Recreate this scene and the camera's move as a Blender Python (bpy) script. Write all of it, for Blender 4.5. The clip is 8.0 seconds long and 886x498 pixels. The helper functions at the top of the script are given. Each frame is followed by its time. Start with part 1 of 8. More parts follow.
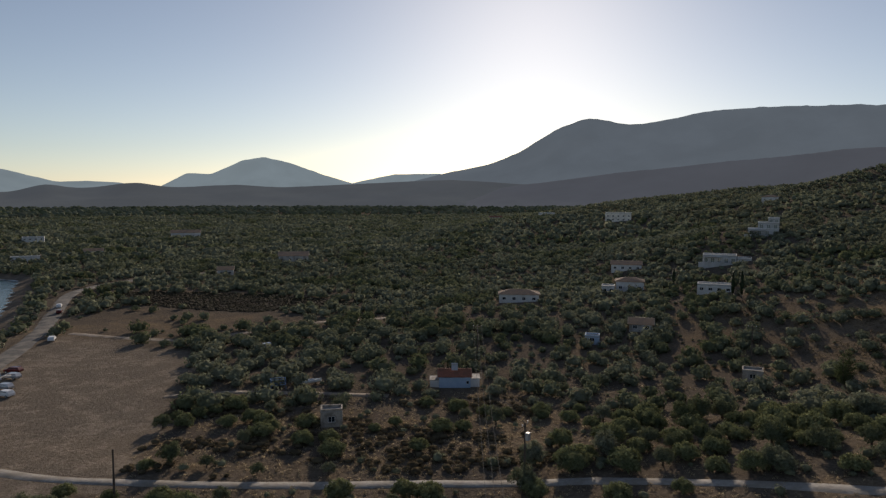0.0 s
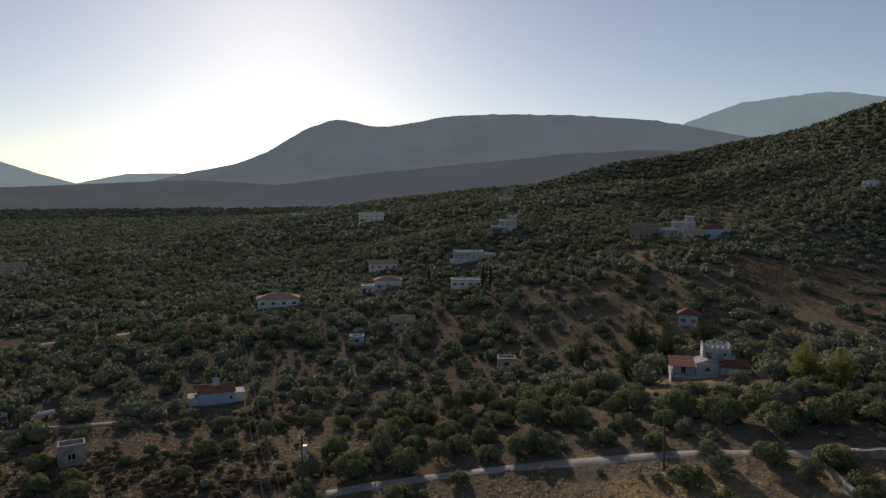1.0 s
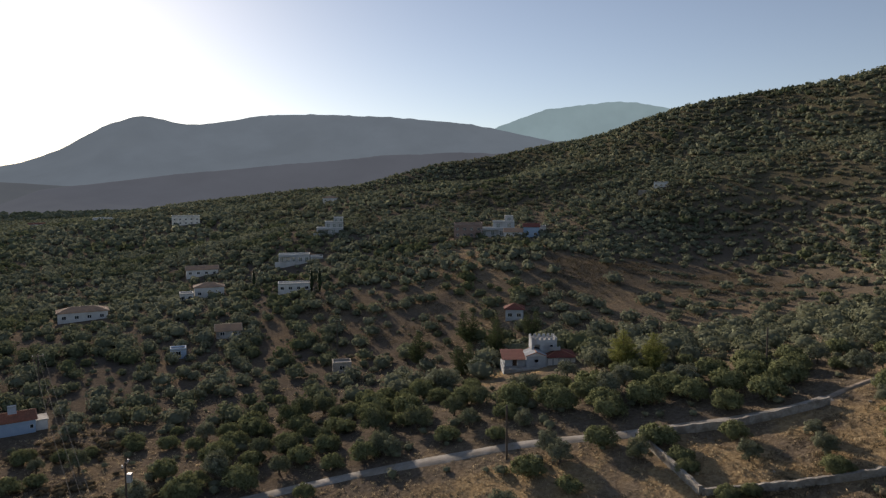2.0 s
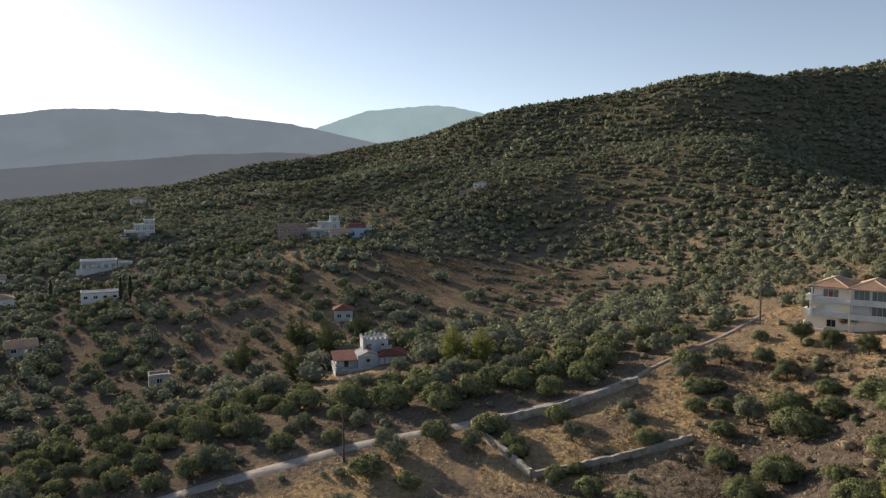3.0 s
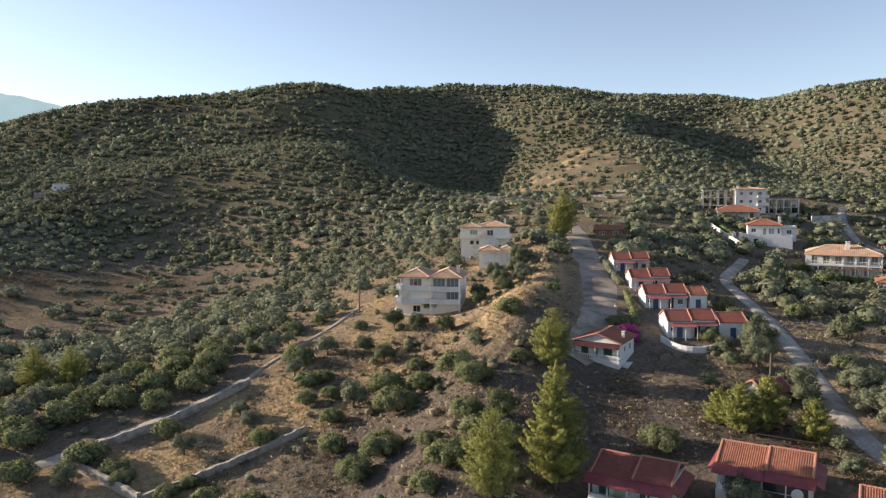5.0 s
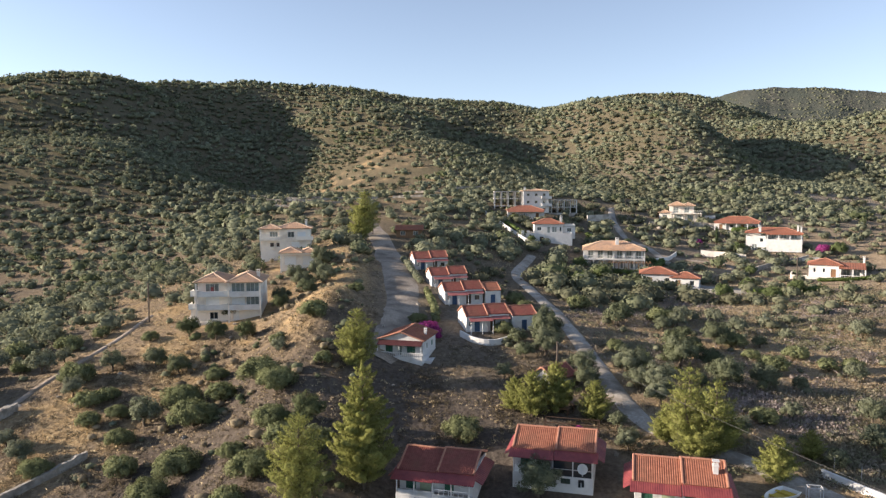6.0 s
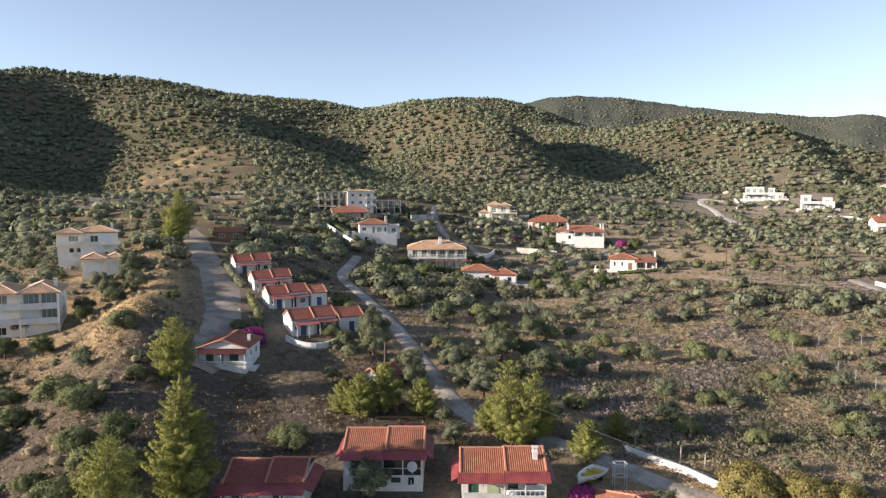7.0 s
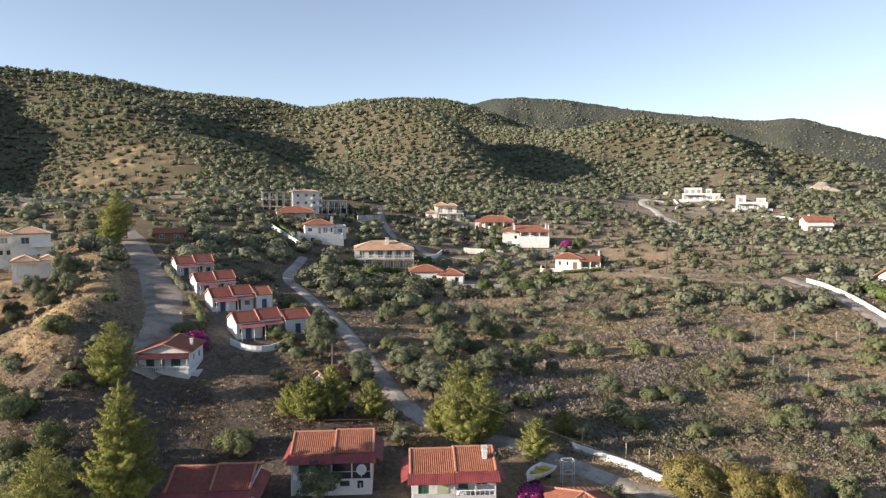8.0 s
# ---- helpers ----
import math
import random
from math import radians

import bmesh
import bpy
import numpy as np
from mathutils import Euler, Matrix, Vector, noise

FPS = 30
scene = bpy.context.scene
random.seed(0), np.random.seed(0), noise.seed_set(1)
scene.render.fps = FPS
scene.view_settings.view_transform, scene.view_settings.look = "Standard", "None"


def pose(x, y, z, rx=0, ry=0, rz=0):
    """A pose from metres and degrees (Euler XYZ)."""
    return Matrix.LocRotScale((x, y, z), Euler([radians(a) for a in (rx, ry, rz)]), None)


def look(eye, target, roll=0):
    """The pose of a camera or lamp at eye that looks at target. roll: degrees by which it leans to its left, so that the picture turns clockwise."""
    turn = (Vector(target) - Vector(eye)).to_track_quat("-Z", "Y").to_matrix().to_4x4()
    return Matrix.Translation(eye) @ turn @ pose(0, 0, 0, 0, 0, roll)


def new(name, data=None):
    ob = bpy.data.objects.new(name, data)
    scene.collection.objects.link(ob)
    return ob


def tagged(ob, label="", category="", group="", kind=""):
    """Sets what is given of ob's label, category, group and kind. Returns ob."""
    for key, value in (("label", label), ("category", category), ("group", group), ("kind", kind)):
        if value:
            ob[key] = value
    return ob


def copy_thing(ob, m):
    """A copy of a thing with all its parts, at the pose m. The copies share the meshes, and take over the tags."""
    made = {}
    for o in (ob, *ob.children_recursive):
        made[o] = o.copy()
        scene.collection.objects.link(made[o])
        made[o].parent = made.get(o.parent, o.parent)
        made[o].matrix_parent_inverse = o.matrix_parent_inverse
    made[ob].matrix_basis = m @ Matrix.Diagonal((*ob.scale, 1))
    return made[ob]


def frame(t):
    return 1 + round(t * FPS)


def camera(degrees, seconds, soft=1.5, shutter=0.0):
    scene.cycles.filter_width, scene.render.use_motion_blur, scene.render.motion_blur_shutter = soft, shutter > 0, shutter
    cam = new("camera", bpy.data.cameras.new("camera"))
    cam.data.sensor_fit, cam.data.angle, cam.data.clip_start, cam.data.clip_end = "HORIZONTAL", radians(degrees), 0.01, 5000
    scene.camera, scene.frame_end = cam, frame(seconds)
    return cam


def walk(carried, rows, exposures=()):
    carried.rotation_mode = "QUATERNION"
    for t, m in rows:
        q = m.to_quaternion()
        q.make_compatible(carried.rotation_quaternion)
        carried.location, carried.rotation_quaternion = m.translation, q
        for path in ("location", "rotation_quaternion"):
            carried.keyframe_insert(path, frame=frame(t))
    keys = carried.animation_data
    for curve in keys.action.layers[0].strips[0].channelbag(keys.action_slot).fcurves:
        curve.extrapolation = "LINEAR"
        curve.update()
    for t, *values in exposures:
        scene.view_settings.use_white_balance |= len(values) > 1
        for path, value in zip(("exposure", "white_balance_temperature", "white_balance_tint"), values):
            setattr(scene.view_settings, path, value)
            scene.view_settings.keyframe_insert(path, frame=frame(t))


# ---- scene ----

cam = camera(64.62, 8.0, soft=1.3)

# seconds, eye (m), yaw, pitch, roll (degrees): a drone that drifts to a halt while it turns to its right
PATH = [
    (0.0, 3.5, -8.7, 46.6, 0.0, -4.67, -0.08), (0.5, 2.2, -6.8, 46.7, -9.54, -4.67, -0.02),
    (1.0, 1.1, -5.1, 46.8, -20.21, -4.63, 0.07), (1.5, 0.2, -3.5, 46.8, -27.84, -4.60, 0.18),
    (3.0, -0.9, -0.7, 46.3, -49.18, -4.54, 0.26), (3.5, -0.9, -0.6, 46.1, -56.85, -4.52, 0.22),
    (4.0, -0.9, -0.4, 45.8, -65.15, -4.44, 0.17), (4.5, -0.8, -0.4, 45.8, -72.76, -4.38, 0.16),
    (6.0, -0.5, -0.2, 45.8, -96.88, -4.29, 0.11), (6.5, -0.4, -0.1, 45.9, -104.21, -4.31, 0.12),
    (7.0, -0.3, -0.1, 46.0, -111.16, -4.33, 0.10), (7.3, -0.2, -0.05, 46.0, -114.35, -4.32, 0.10),
    (7.5, -0.1, 0.0, 46.0, -115.46, -4.31, 0.10), (8.0, 0.0, 0.0, 46.0, -115.54, -4.31, 0.05),
]
EXPOSURES = [(0.0, -0.4, 6950, 14), (1.5, -0.26, 7000, 15), (1.7, -0.18, 7000, 15), (2.8, 0.46, 7150, 14), (3.5, 0.6, 7200, 14), (4.5, 0.88, 7050, 14), (6.0, 1.14, 6900, 14), (8.0, 1.04, 6900, 14)]
walk(cam, [(t, pose(x, y, z, 90 + p, r, w)) for t, x, y, z, w, p, r in PATH], EXPOSURES)

# ---- sky and sun: low afternoon sun, bearing 7.4 degrees clockwise from +y
SUN_BEARING, SUN_HEIGHT = 7.4, 15.8
world = bpy.data.worlds.new("sky")
scene.world = world
world.use_nodes = True
sky = world.node_tree.nodes.new("ShaderNodeTexSky")
sky.sky_type = "NISHITA"
sky.sun_disc = False
sky.sun_elevation = radians(SUN_HEIGHT)
sky.sun_rotation = radians(SUN_BEARING)
sky.air_density, sky.dust_density, sky.ozone_density = 0.8, 0.22, 2.3
sky.altitude = 40
background = world.node_tree.nodes["Background"]
milky = world.node_tree.nodes.new("ShaderNodeHueSaturation")
milky.inputs["Saturation"].default_value = 0.8
world.node_tree.links.new(sky.outputs[0], milky.inputs["Color"])
world.node_tree.links.new(milky.outputs[0], background.inputs[0])
background.inputs[1].default_value = 0.108

sun = new("sun", bpy.data.lights.new("sun", "SUN"))
sun.data.energy, sun.data.angle, sun.data.color = 5.0, radians(0.53), (1.0, 0.89, 0.76)
bearing, rise = radians(SUN_BEARING), radians(SUN_HEIGHT)
toward = Vector((math.sin(bearing) * math.cos(rise), math.cos(bearing) * math.cos(rise), math.sin(rise)))
sun.matrix_world = look(toward * 500, (0, 0, 0))


# ---- materials
def surface(name, low, high, scale=1.0, rough=0.9, bump=0.0, patch=None, patch_scale=0.1, patch_at=(0.45, 0.65), spread=0.0,
            island=False, metal=0.0, detail=6.0, tilt=(1.0, 1.0, 1.0), through_light=0.0, gloss=0.3):
    """Grain between two colours, patches of a third at a larger scale, and a spread of brightness from piece to piece."""
    m = bpy.data.materials.new(name)
    m.use_nodes = True
    nt = m.node_tree
    n, l = nt.nodes, nt.links
    bsdf = n["Principled BSDF"]
    geo = n.new("ShaderNodeNewGeometry")
    stretch = n.new("ShaderNodeVectorMath")
    stretch.operation = "MULTIPLY"
    stretch.inputs[1].default_value = tilt
    l.new(geo.outputs["Position"], stretch.inputs[0])
    grain = n.new("ShaderNodeTexNoise")
    grain.inputs["Scale"].default_value = scale
    grain.inputs["Detail"].default_value = detail
    grain.inputs["Roughness"].default_value = 0.65
    l.new(stretch.outputs[0], grain.inputs["Vector"])
    ramp = n.new("ShaderNodeValToRGB")
    ramp.color_ramp.elements[0].position, ramp.color_ramp.elements[1].position = 0.32, 0.68
    ramp.color_ramp.elements[0].color, ramp.color_ramp.elements[1].color = (*low, 1), (*high, 1)
    l.new(grain.outputs["Fac"], ramp.inputs[0])
    colour = ramp.outputs[0]
    if patch:
        wide = n.new("ShaderNodeTexNoise")
        wide.inputs["Scale"].default_value = patch_scale
        wide.inputs["Detail"].default_value = 5.0
        l.new(stretch.outputs[0], wide.inputs["Vector"])
        pick = n.new("ShaderNodeMapRange")
        pick.inputs[1].default_value, pick.inputs[2].default_value = patch_at
        l.new(wide.outputs["Fac"], pick.inputs[0])
        mix = n.new("ShaderNodeMix")
        mix.data_type = "RGBA"
        l.new(pick.outputs[0], mix.inputs[0])
        l.new(colour, mix.inputs[6])
        mix.inputs[7].default_value = (*patch, 1)
        colour = mix.outputs[2]
    if spread:
        if island:
            source = geo.outputs["Random Per Island"]
        else:
            info = n.new("ShaderNodeObjectInfo")
            source = info.outputs["Random"]
        vary = n.new("ShaderNodeMapRange")
        vary.inputs[3].default_value, vary.inputs[4].default_value = 1 - spread, 1 + spread
        l.new(source, vary.inputs[0])
        hsv = n.new("ShaderNodeHueSaturation")
        l.new(vary.outputs[0], hsv.inputs["Value"])
        l.new(colour, hsv.inputs["Color"])
        colour = hsv.outputs[0]
    l.new(colour, bsdf.inputs["Base Color"])
    bsdf.inputs["Roughness"].default_value = rough
    bsdf.inputs["Metallic"].default_value = metal
    bsdf.inputs["Specular IOR Level"].default_value = gloss
    if bump:
        b = n.new("ShaderNodeBump")
        b.inputs["Strength"].default_value = min(1.0, bump)
        b.inputs["Distance"].default_value = 0.6 / scale
        l.new(grain.outputs["Fac"], b.inputs["Height"])
        l.new(b.outputs[0], bsdf.inputs["Normal"])
    if through_light:
        thin = n.new("ShaderNodeBsdfTranslucent")
        l.new(colour, thin.inputs[0])
        both = n.new("ShaderNodeMixShader")
        both.inputs[0].default_value = through_light
        l.new(bsdf.outputs[0], both.inputs[1])
        l.new(thin.outputs[0], both.inputs[2])
        l.new(both.outputs[0], n["Material Output"].inputs[0])
    return m


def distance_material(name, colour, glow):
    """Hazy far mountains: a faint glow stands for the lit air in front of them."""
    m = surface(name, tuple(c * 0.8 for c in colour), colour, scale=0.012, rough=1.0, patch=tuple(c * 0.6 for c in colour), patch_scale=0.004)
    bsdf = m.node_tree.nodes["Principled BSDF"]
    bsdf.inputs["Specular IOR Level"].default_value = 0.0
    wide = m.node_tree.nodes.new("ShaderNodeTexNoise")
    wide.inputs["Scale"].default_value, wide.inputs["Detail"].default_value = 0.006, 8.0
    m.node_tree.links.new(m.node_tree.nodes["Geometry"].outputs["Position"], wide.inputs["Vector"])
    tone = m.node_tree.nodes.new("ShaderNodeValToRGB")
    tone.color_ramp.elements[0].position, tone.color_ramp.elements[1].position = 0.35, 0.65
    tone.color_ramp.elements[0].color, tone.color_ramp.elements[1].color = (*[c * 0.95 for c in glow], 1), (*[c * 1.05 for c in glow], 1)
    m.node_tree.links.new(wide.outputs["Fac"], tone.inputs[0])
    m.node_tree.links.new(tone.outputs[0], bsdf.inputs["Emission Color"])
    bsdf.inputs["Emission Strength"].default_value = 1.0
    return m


def ground_material():
    """Bare earth, dry golden grass and grey scrub, spread by the painted zones of the land."""
    m = bpy.data.materials.new("dry_ground")
    m.use_nodes = True
    nt = m.node_tree
    n, l = nt.nodes, nt.links
    bsdf = n["Principled BSDF"]
    bsdf.inputs["Roughness"].default_value = 0.95
    bsdf.inputs["Specular IOR Level"].default_value = 0.0
    geo = n.new("ShaderNodeNewGeometry")
    zone = n.new("ShaderNodeVertexColor")
    zone.layer_name = "zone"
    split = n.new("ShaderNodeSeparateColor")
    l.new(zone.outputs[0], split.inputs[0])

    def noise_at(scale, detail=6.0):
        t = n.new("ShaderNodeTexNoise")
        t.inputs["Scale"].default_value, t.inputs["Detail"].default_value = scale, detail
        t.inputs["Roughness"].default_value = 0.7
        l.new(geo.outputs["Position"], t.inputs["Vector"])
        return t.outputs["Fac"]

    def ramp_of(fac, *stops):
        r = n.new("ShaderNodeValToRGB")
        while len(r.color_ramp.elements) < len(stops):
            r.color_ramp.elements.new(0.5)
        for e, (at, c) in zip(r.color_ramp.elements, stops):
            e.position, e.color = at, (*c, 1)
        l.new(fac, r.inputs[0])
        return r.outputs[0]

    def blend(fac, a, b):
        x = n.new("ShaderNodeMix")
        x.data_type = "RGBA"
        l.new(fac, x.inputs[0]), l.new(a, x.inputs[6]), l.new(b, x.inputs[7])
        return x.outputs[2]

    def math_of(op, a, b):
        x = n.new("ShaderNodeMath")
        x.operation = op
        x.use_clamp = True
        l.new(a, x.inputs[0])
        if isinstance(b, float):
            x.inputs[1].default_value = b
        else:
            l.new(b, x.inputs[1])
        return x.outputs[0]

    fine, mid, wide = noise_at(1.6, 8.0), noise_at(0.22), noise_at(0.035)
    earth = ramp_of(fine, (0.3, (0.108, 0.086, 0.067)), (0.5, (0.178, 0.144, 0.112)), (0.7, (0.265, 0.218, 0.172)))
    grass = ramp_of(fine, (0.28, (0.20, 0.14, 0.082)), (0.50, (0.38, 0.272, 0.15)), (0.75, (0.58, 0.437, 0.25)))
    scrub = ramp_of(fine, (0.3, (0.078, 0.070, 0.045)), (0.5, (0.122, 0.108, 0.070)), (0.72, (0.185, 0.160, 0.108)))
    pale = ramp_of(fine, (0.3, (0.25, 0.208, 0.163)), (0.55, (0.36, 0.303, 0.242)), (0.75, (0.46, 0.395, 0.325)))
    soft = n.new("ShaderNodeMapRange")
    soft.inputs[1].default_value, soft.inputs[2].default_value = 0.50, 0.66
    l.new(mid, soft.inputs[0])
    less = n.new("ShaderNodeMapRange")
    less.inputs[3].default_value, less.inputs[4].default_value = 0.35, 0.05
    l.new(split.outputs[1], less.inputs[0])
    some = math_of("MULTIPLY", soft.outputs[0], less.outputs[0])
    grassy = n.new("ShaderNodeMapRange")
    grassy.inputs[1].default_value, grassy.inputs[2].default_value = 0.36, 0.58
    l.new(mid, grassy.inputs[0])
    meadow = math_of("MULTIPLY", math_of("ADD", math_of("MULTIPLY", grassy.outputs[0], 0.5), 0.5), split.outputs[0])
    base = blend(math_of("ADD", meadow, some), earth, grass)
    thin = n.new("ShaderNodeMapRange")
    thin.inputs[1].default_value, thin.inputs[2].default_value = 0.35, 0.6
    l.new(wide, thin.inputs[0])
    scrubs = math_of("MULTIPLY", split.outputs[1], math_of("ADD", thin.outputs[0], 0.55))
    base = blend(math_of("SUBTRACT", scrubs, meadow), base, scrub)
    # alpha darkens the ground: turned earth, plus shade painted in round the cottages
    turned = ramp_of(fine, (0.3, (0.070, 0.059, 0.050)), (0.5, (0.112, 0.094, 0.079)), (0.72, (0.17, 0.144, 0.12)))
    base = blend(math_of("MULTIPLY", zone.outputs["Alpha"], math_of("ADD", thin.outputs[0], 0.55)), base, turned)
    base = blend(math_of("MULTIPLY", split.outputs[2], math_of("ADD", soft.outputs[0], 0.45)), base, pale)
    l.new(base, bsdf.inputs["Base Color"])
    b = n.new("ShaderNodeBump")
    b.inputs["Strength"].default_value, b.inputs["Distance"].default_value = 0.85, 0.5
    l.new(fine, b.inputs["Height"])
    l.new(b.outputs[0], bsdf.inputs["Normal"])
    return m


GROUND = ground_material()


# ---- the lie of the land: rises and hollows (x, y, breadth, height), in metres
NEAR_GROUND = [
    (0, -60, 36, 3.1), (74, 29, 40, -21.3), (66, -98, 48, 10.4), (0, 0, 24, 3.2), (82, -32, 42, 16.4),
    (40, 20, 33, 4.0), (-60, 0, 36, -0.4), (-80, 100, 50, -0.6), (52, 75, 42, 6.2), (25, 60, 37, -8.7),
    (-20, 92, 43, 3.0), (26, 114, 47, -1.5), (118, 23, 48, 16.0), (55, -28, 36, 7.7), (72, -7, 38, 3.7),
    (43, -65, 40, 13.8), (72, -81, 46, -21.1), (128, -21, 50, -14.7), (68, 54, 41, 14.3), (59, -43, 39, -18.8),
]
PLAIN_SWELLS = [
    (142, 534, 70, 4.6), (6, 147, 53, 1.9), (88, 626, 75, 6.6), (-100, -300, 57, 1.3), (-40, 634, 75, -1.7),
    (-60, -120, 51, 0.6), (-13, 237, 72, -8.2), (-138, 264, 84, 1.1), (41, 387, 61, 0.5), (-164, 378, 63, -0.4),
    (-87, 142, 57, 1.9), (71, 258, 77, -4.2), (39, 195, 64, 17.4), (-150, 700, 79, -0.5), (-252, 645, 78, 0.5),
    (-292, 525, 73, -0.3), (-91, 431, 64, 0.2), (-44, 140, 53, -3.4), (80, 223, 71, 11.1),
]
VALLEY_SIDES = [
    (511, 384, 75, 30.2), (332, 399, 69, 33.8), (159, 331, 60, 11.6), (375, 282, 66, 24.9), (202, 245, 57, 3.9),
    (523, 493, 80, 48.1), (96, 110, 53, 4.7), (388, 582, 78, 41.5), (283, 477, 70, 15.5), (301, 231, 61, 21.6),
    (379, 487, 74, -21.3), (353, 670, 82, -26.5), (113, 193, 69, 8.8), (127, 297, 58, -15.4), (203, 153, 75, 14.0),
    (82, 170, 62, -22.3), (162, 337, 61, 15.1), (151, 128, 64, 16.5), (85, 172, 62, -19.2), (116, 190, 68, 8.9),
]
EAST_HILL = [
    (275, 118, 84, -6.7), (399, -31, 62, 31.2), (379, 125, 62, 50.3), (199, -5, 64, 22.0), (388, 32, 61, -46.9),
    (298, 80, 57, 21.1), (288, 138, 58, -34.2), (149, 14, 54, 13.2), (157, 82, 59, -23.6), (335, 99, 59, 27.5),
    (354, 184, 62, -3.5), (369, -8, 60, 26.9), (429, 6, 64, 26.9), (324, 131, 59, 13.9),
]
EAST_CREST = [
    (512, 225, 71, -40.4), (579, 22, 72, 51.1), (664, 140, 77, 79.9), (690, 1, 78, 41.8), (466, 56, 66, 49.8),
    (564, 171, 72, 81.3), (537, -49, 70, 28.9), (506, 185, 70, 39.7), (625, 132, 75, -170.6), (522, 333, 74, 44.5),
    (690, 112, 78, 63.9), (552, 89, 71, -20.6), (640, 156, 76, 96.1), (437, -40, 64, 8.3), (436, 49, 64, -42.5),
    (698, -39, 78, 15.8), (525, 288, 73, 27.4), (506, 185, 70, 38.6), (687, 58, 78, 4.8), (523, 270, 72, 7.4),
]
SOUTH_SLOPES = [
    (153, -61, 57, 1.8), (120, -260, 81, 3.6), (310, -80, 58, 6.4), (177, -197, 77, 24.4), (90, -132, 56, 12.0),
    (239, -113, 77, 17.5), (164, -123, 65, -14.0), (114, -81, 52, 19.6), (237, -61, 73, 23.0), (190, -72, 65, -26.3),
]
SOUTH_RIDGES = [
    (275, -274, 61, 0.5), (412, -490, 75, 11.3), (452, -214, 68, 40.3), (550, -103, 71, 8.1), (730, -115, 81, 18.5),
    (480, -393, 74, 12.5), (343, -205, 62, 27.5), (272, -346, 64, 29.7), (329, -502, 73, 41.0), (589, -193, 74, 47.5),
    (197, -302, 60, 18.4), (424, -301, 69, 16.8), (482, -451, 76, 61.1), (525, -291, 73, 8.4), (338, -282, 64, 4.2),
    (196, -266, 58, -12.1), (732, -110, 81, 16.4), (342, -226, 63, -3.1),
]
FAR_RISES = [
    (1100, 100, 232, 72.8), (774, -352, 178, 20.1), (700, 700, 208, 33.1), (358, 708, 167, 38.9), (1100, -700, 274, 74.0),
    (450, 1400, 309, 4.2), (700, -900, 239, 35.8), (935, -355, 210, 132.4), (1000, 400, 226, 32.9), (225, 864, 187, -3.3),
    (-700, 1400, 329, 4.4), (700, 1200, 292, 11.8), (-300, 900, 199, 1.9), (-200, 1400, 297, 2.7), (-600, 900, 227, 1.3),
    (0, 900, 189, -1.4), (319, 834, 188, 13.0), (897, -443, 210, -8.4), (150, 1400, 296, 1.5),
]
CREST_TRIM = [
    (546, 178, 18, -4.0), (535, 203, 24, -2.2), (628, 168, 28, 5.5), (640, 130, 30, 2.0),
    (537, 207, 26, -5.5), (545, 162, 30, 4.0), (688, 37, 40, 3.0), (612, -434, 75, 34.0), (672, -140, 45, 6.0),
    (850, -215, 60, 3.0), (800, -320, 50, -6.0), (620, 330, 50, -3.0), (345, 205, 45, 7.0), (345, 100, 48, -8.0), (300, 262, 25, -3.5), (440, 250, 45, 6.0), (440, 150, 45, -6.0),
]
RISES = NEAR_GROUND + PLAIN_SWELLS + VALLEY_SIDES + EAST_HILL + EAST_CREST + SOUTH_SLOPES + SOUTH_RIDGES + FAR_RISES + CREST_TRIM
rng = np.random.default_rng(7)
LATTICE = rng.random((256, 256))


def value_noise(x, y):
    xi, yi = np.floor(x).astype(int), np.floor(y).astype(int)
    fx, fy = x - xi, y - yi
    fx, fy = fx * fx * (3 - 2 * fx), fy * fy * (3 - 2 * fy)
    a, b = LATTICE[xi % 256, yi % 256], LATTICE[(xi + 1) % 256, yi % 256]
    c, d = LATTICE[xi % 256, (yi + 1) % 256], LATTICE[(xi + 1) % 256, (yi + 1) % 256]
    return (a * (1 - fx) + b * fx) * (1 - fy) + (c * (1 - fx) + d * fx) * fy


def fbm(x, y, size, octaves=4):
    total, gain, norm = 0.0, 1.0, 0.0
    for k in range(octaves):
        total = total + gain * value_noise(x / size * 2 ** k + 17.3 * k, y / size * 2 ** k + 5.1 * k)
        norm += gain
        gain *= 0.5
    return total / norm


def smooth(a, b, v):
    t = np.clip((v - a) / (b - a), 0, 1)
    return t * t * (3 - 2 * t)


def inland(x, y):
    """Metres inland from the shore of the bay."""
    shore = np.where(y > 223, -145 - 0.54 * (y - 223), -145 - 0.25 * (y - 223))
    return np.maximum((x - shore) * 0.85, y - 362 - 0.25 * (-x - 228))


# spurs that run down from the crest: plan of the ridge line from its top, height, breadth of the steep southern and of the gentle northern flank
SPURS = [
    ([(620, 40), (555, 5), (505, -35), (478, -75)], 8.0, 52.0, 60.0),
    ([(640, -20), (570, -55), (520, -100)], -7.0, 40.0, 40.0),
    ([(640, -190), (527, -180), (441, -178)], 7.0, 38.0, 45.0),
    ([(700, -285), (540, -228), (400, -190), (318, -160)], 24.0, 55.0, 55.0),
    ([(680, -350), (527, -290), (358, -240), (300, -205)], -9.0, 35.0, 35.0),
    ([(460, -440), (385, -418), (300, -358)], 15.0, 38.0, 60.0),
]


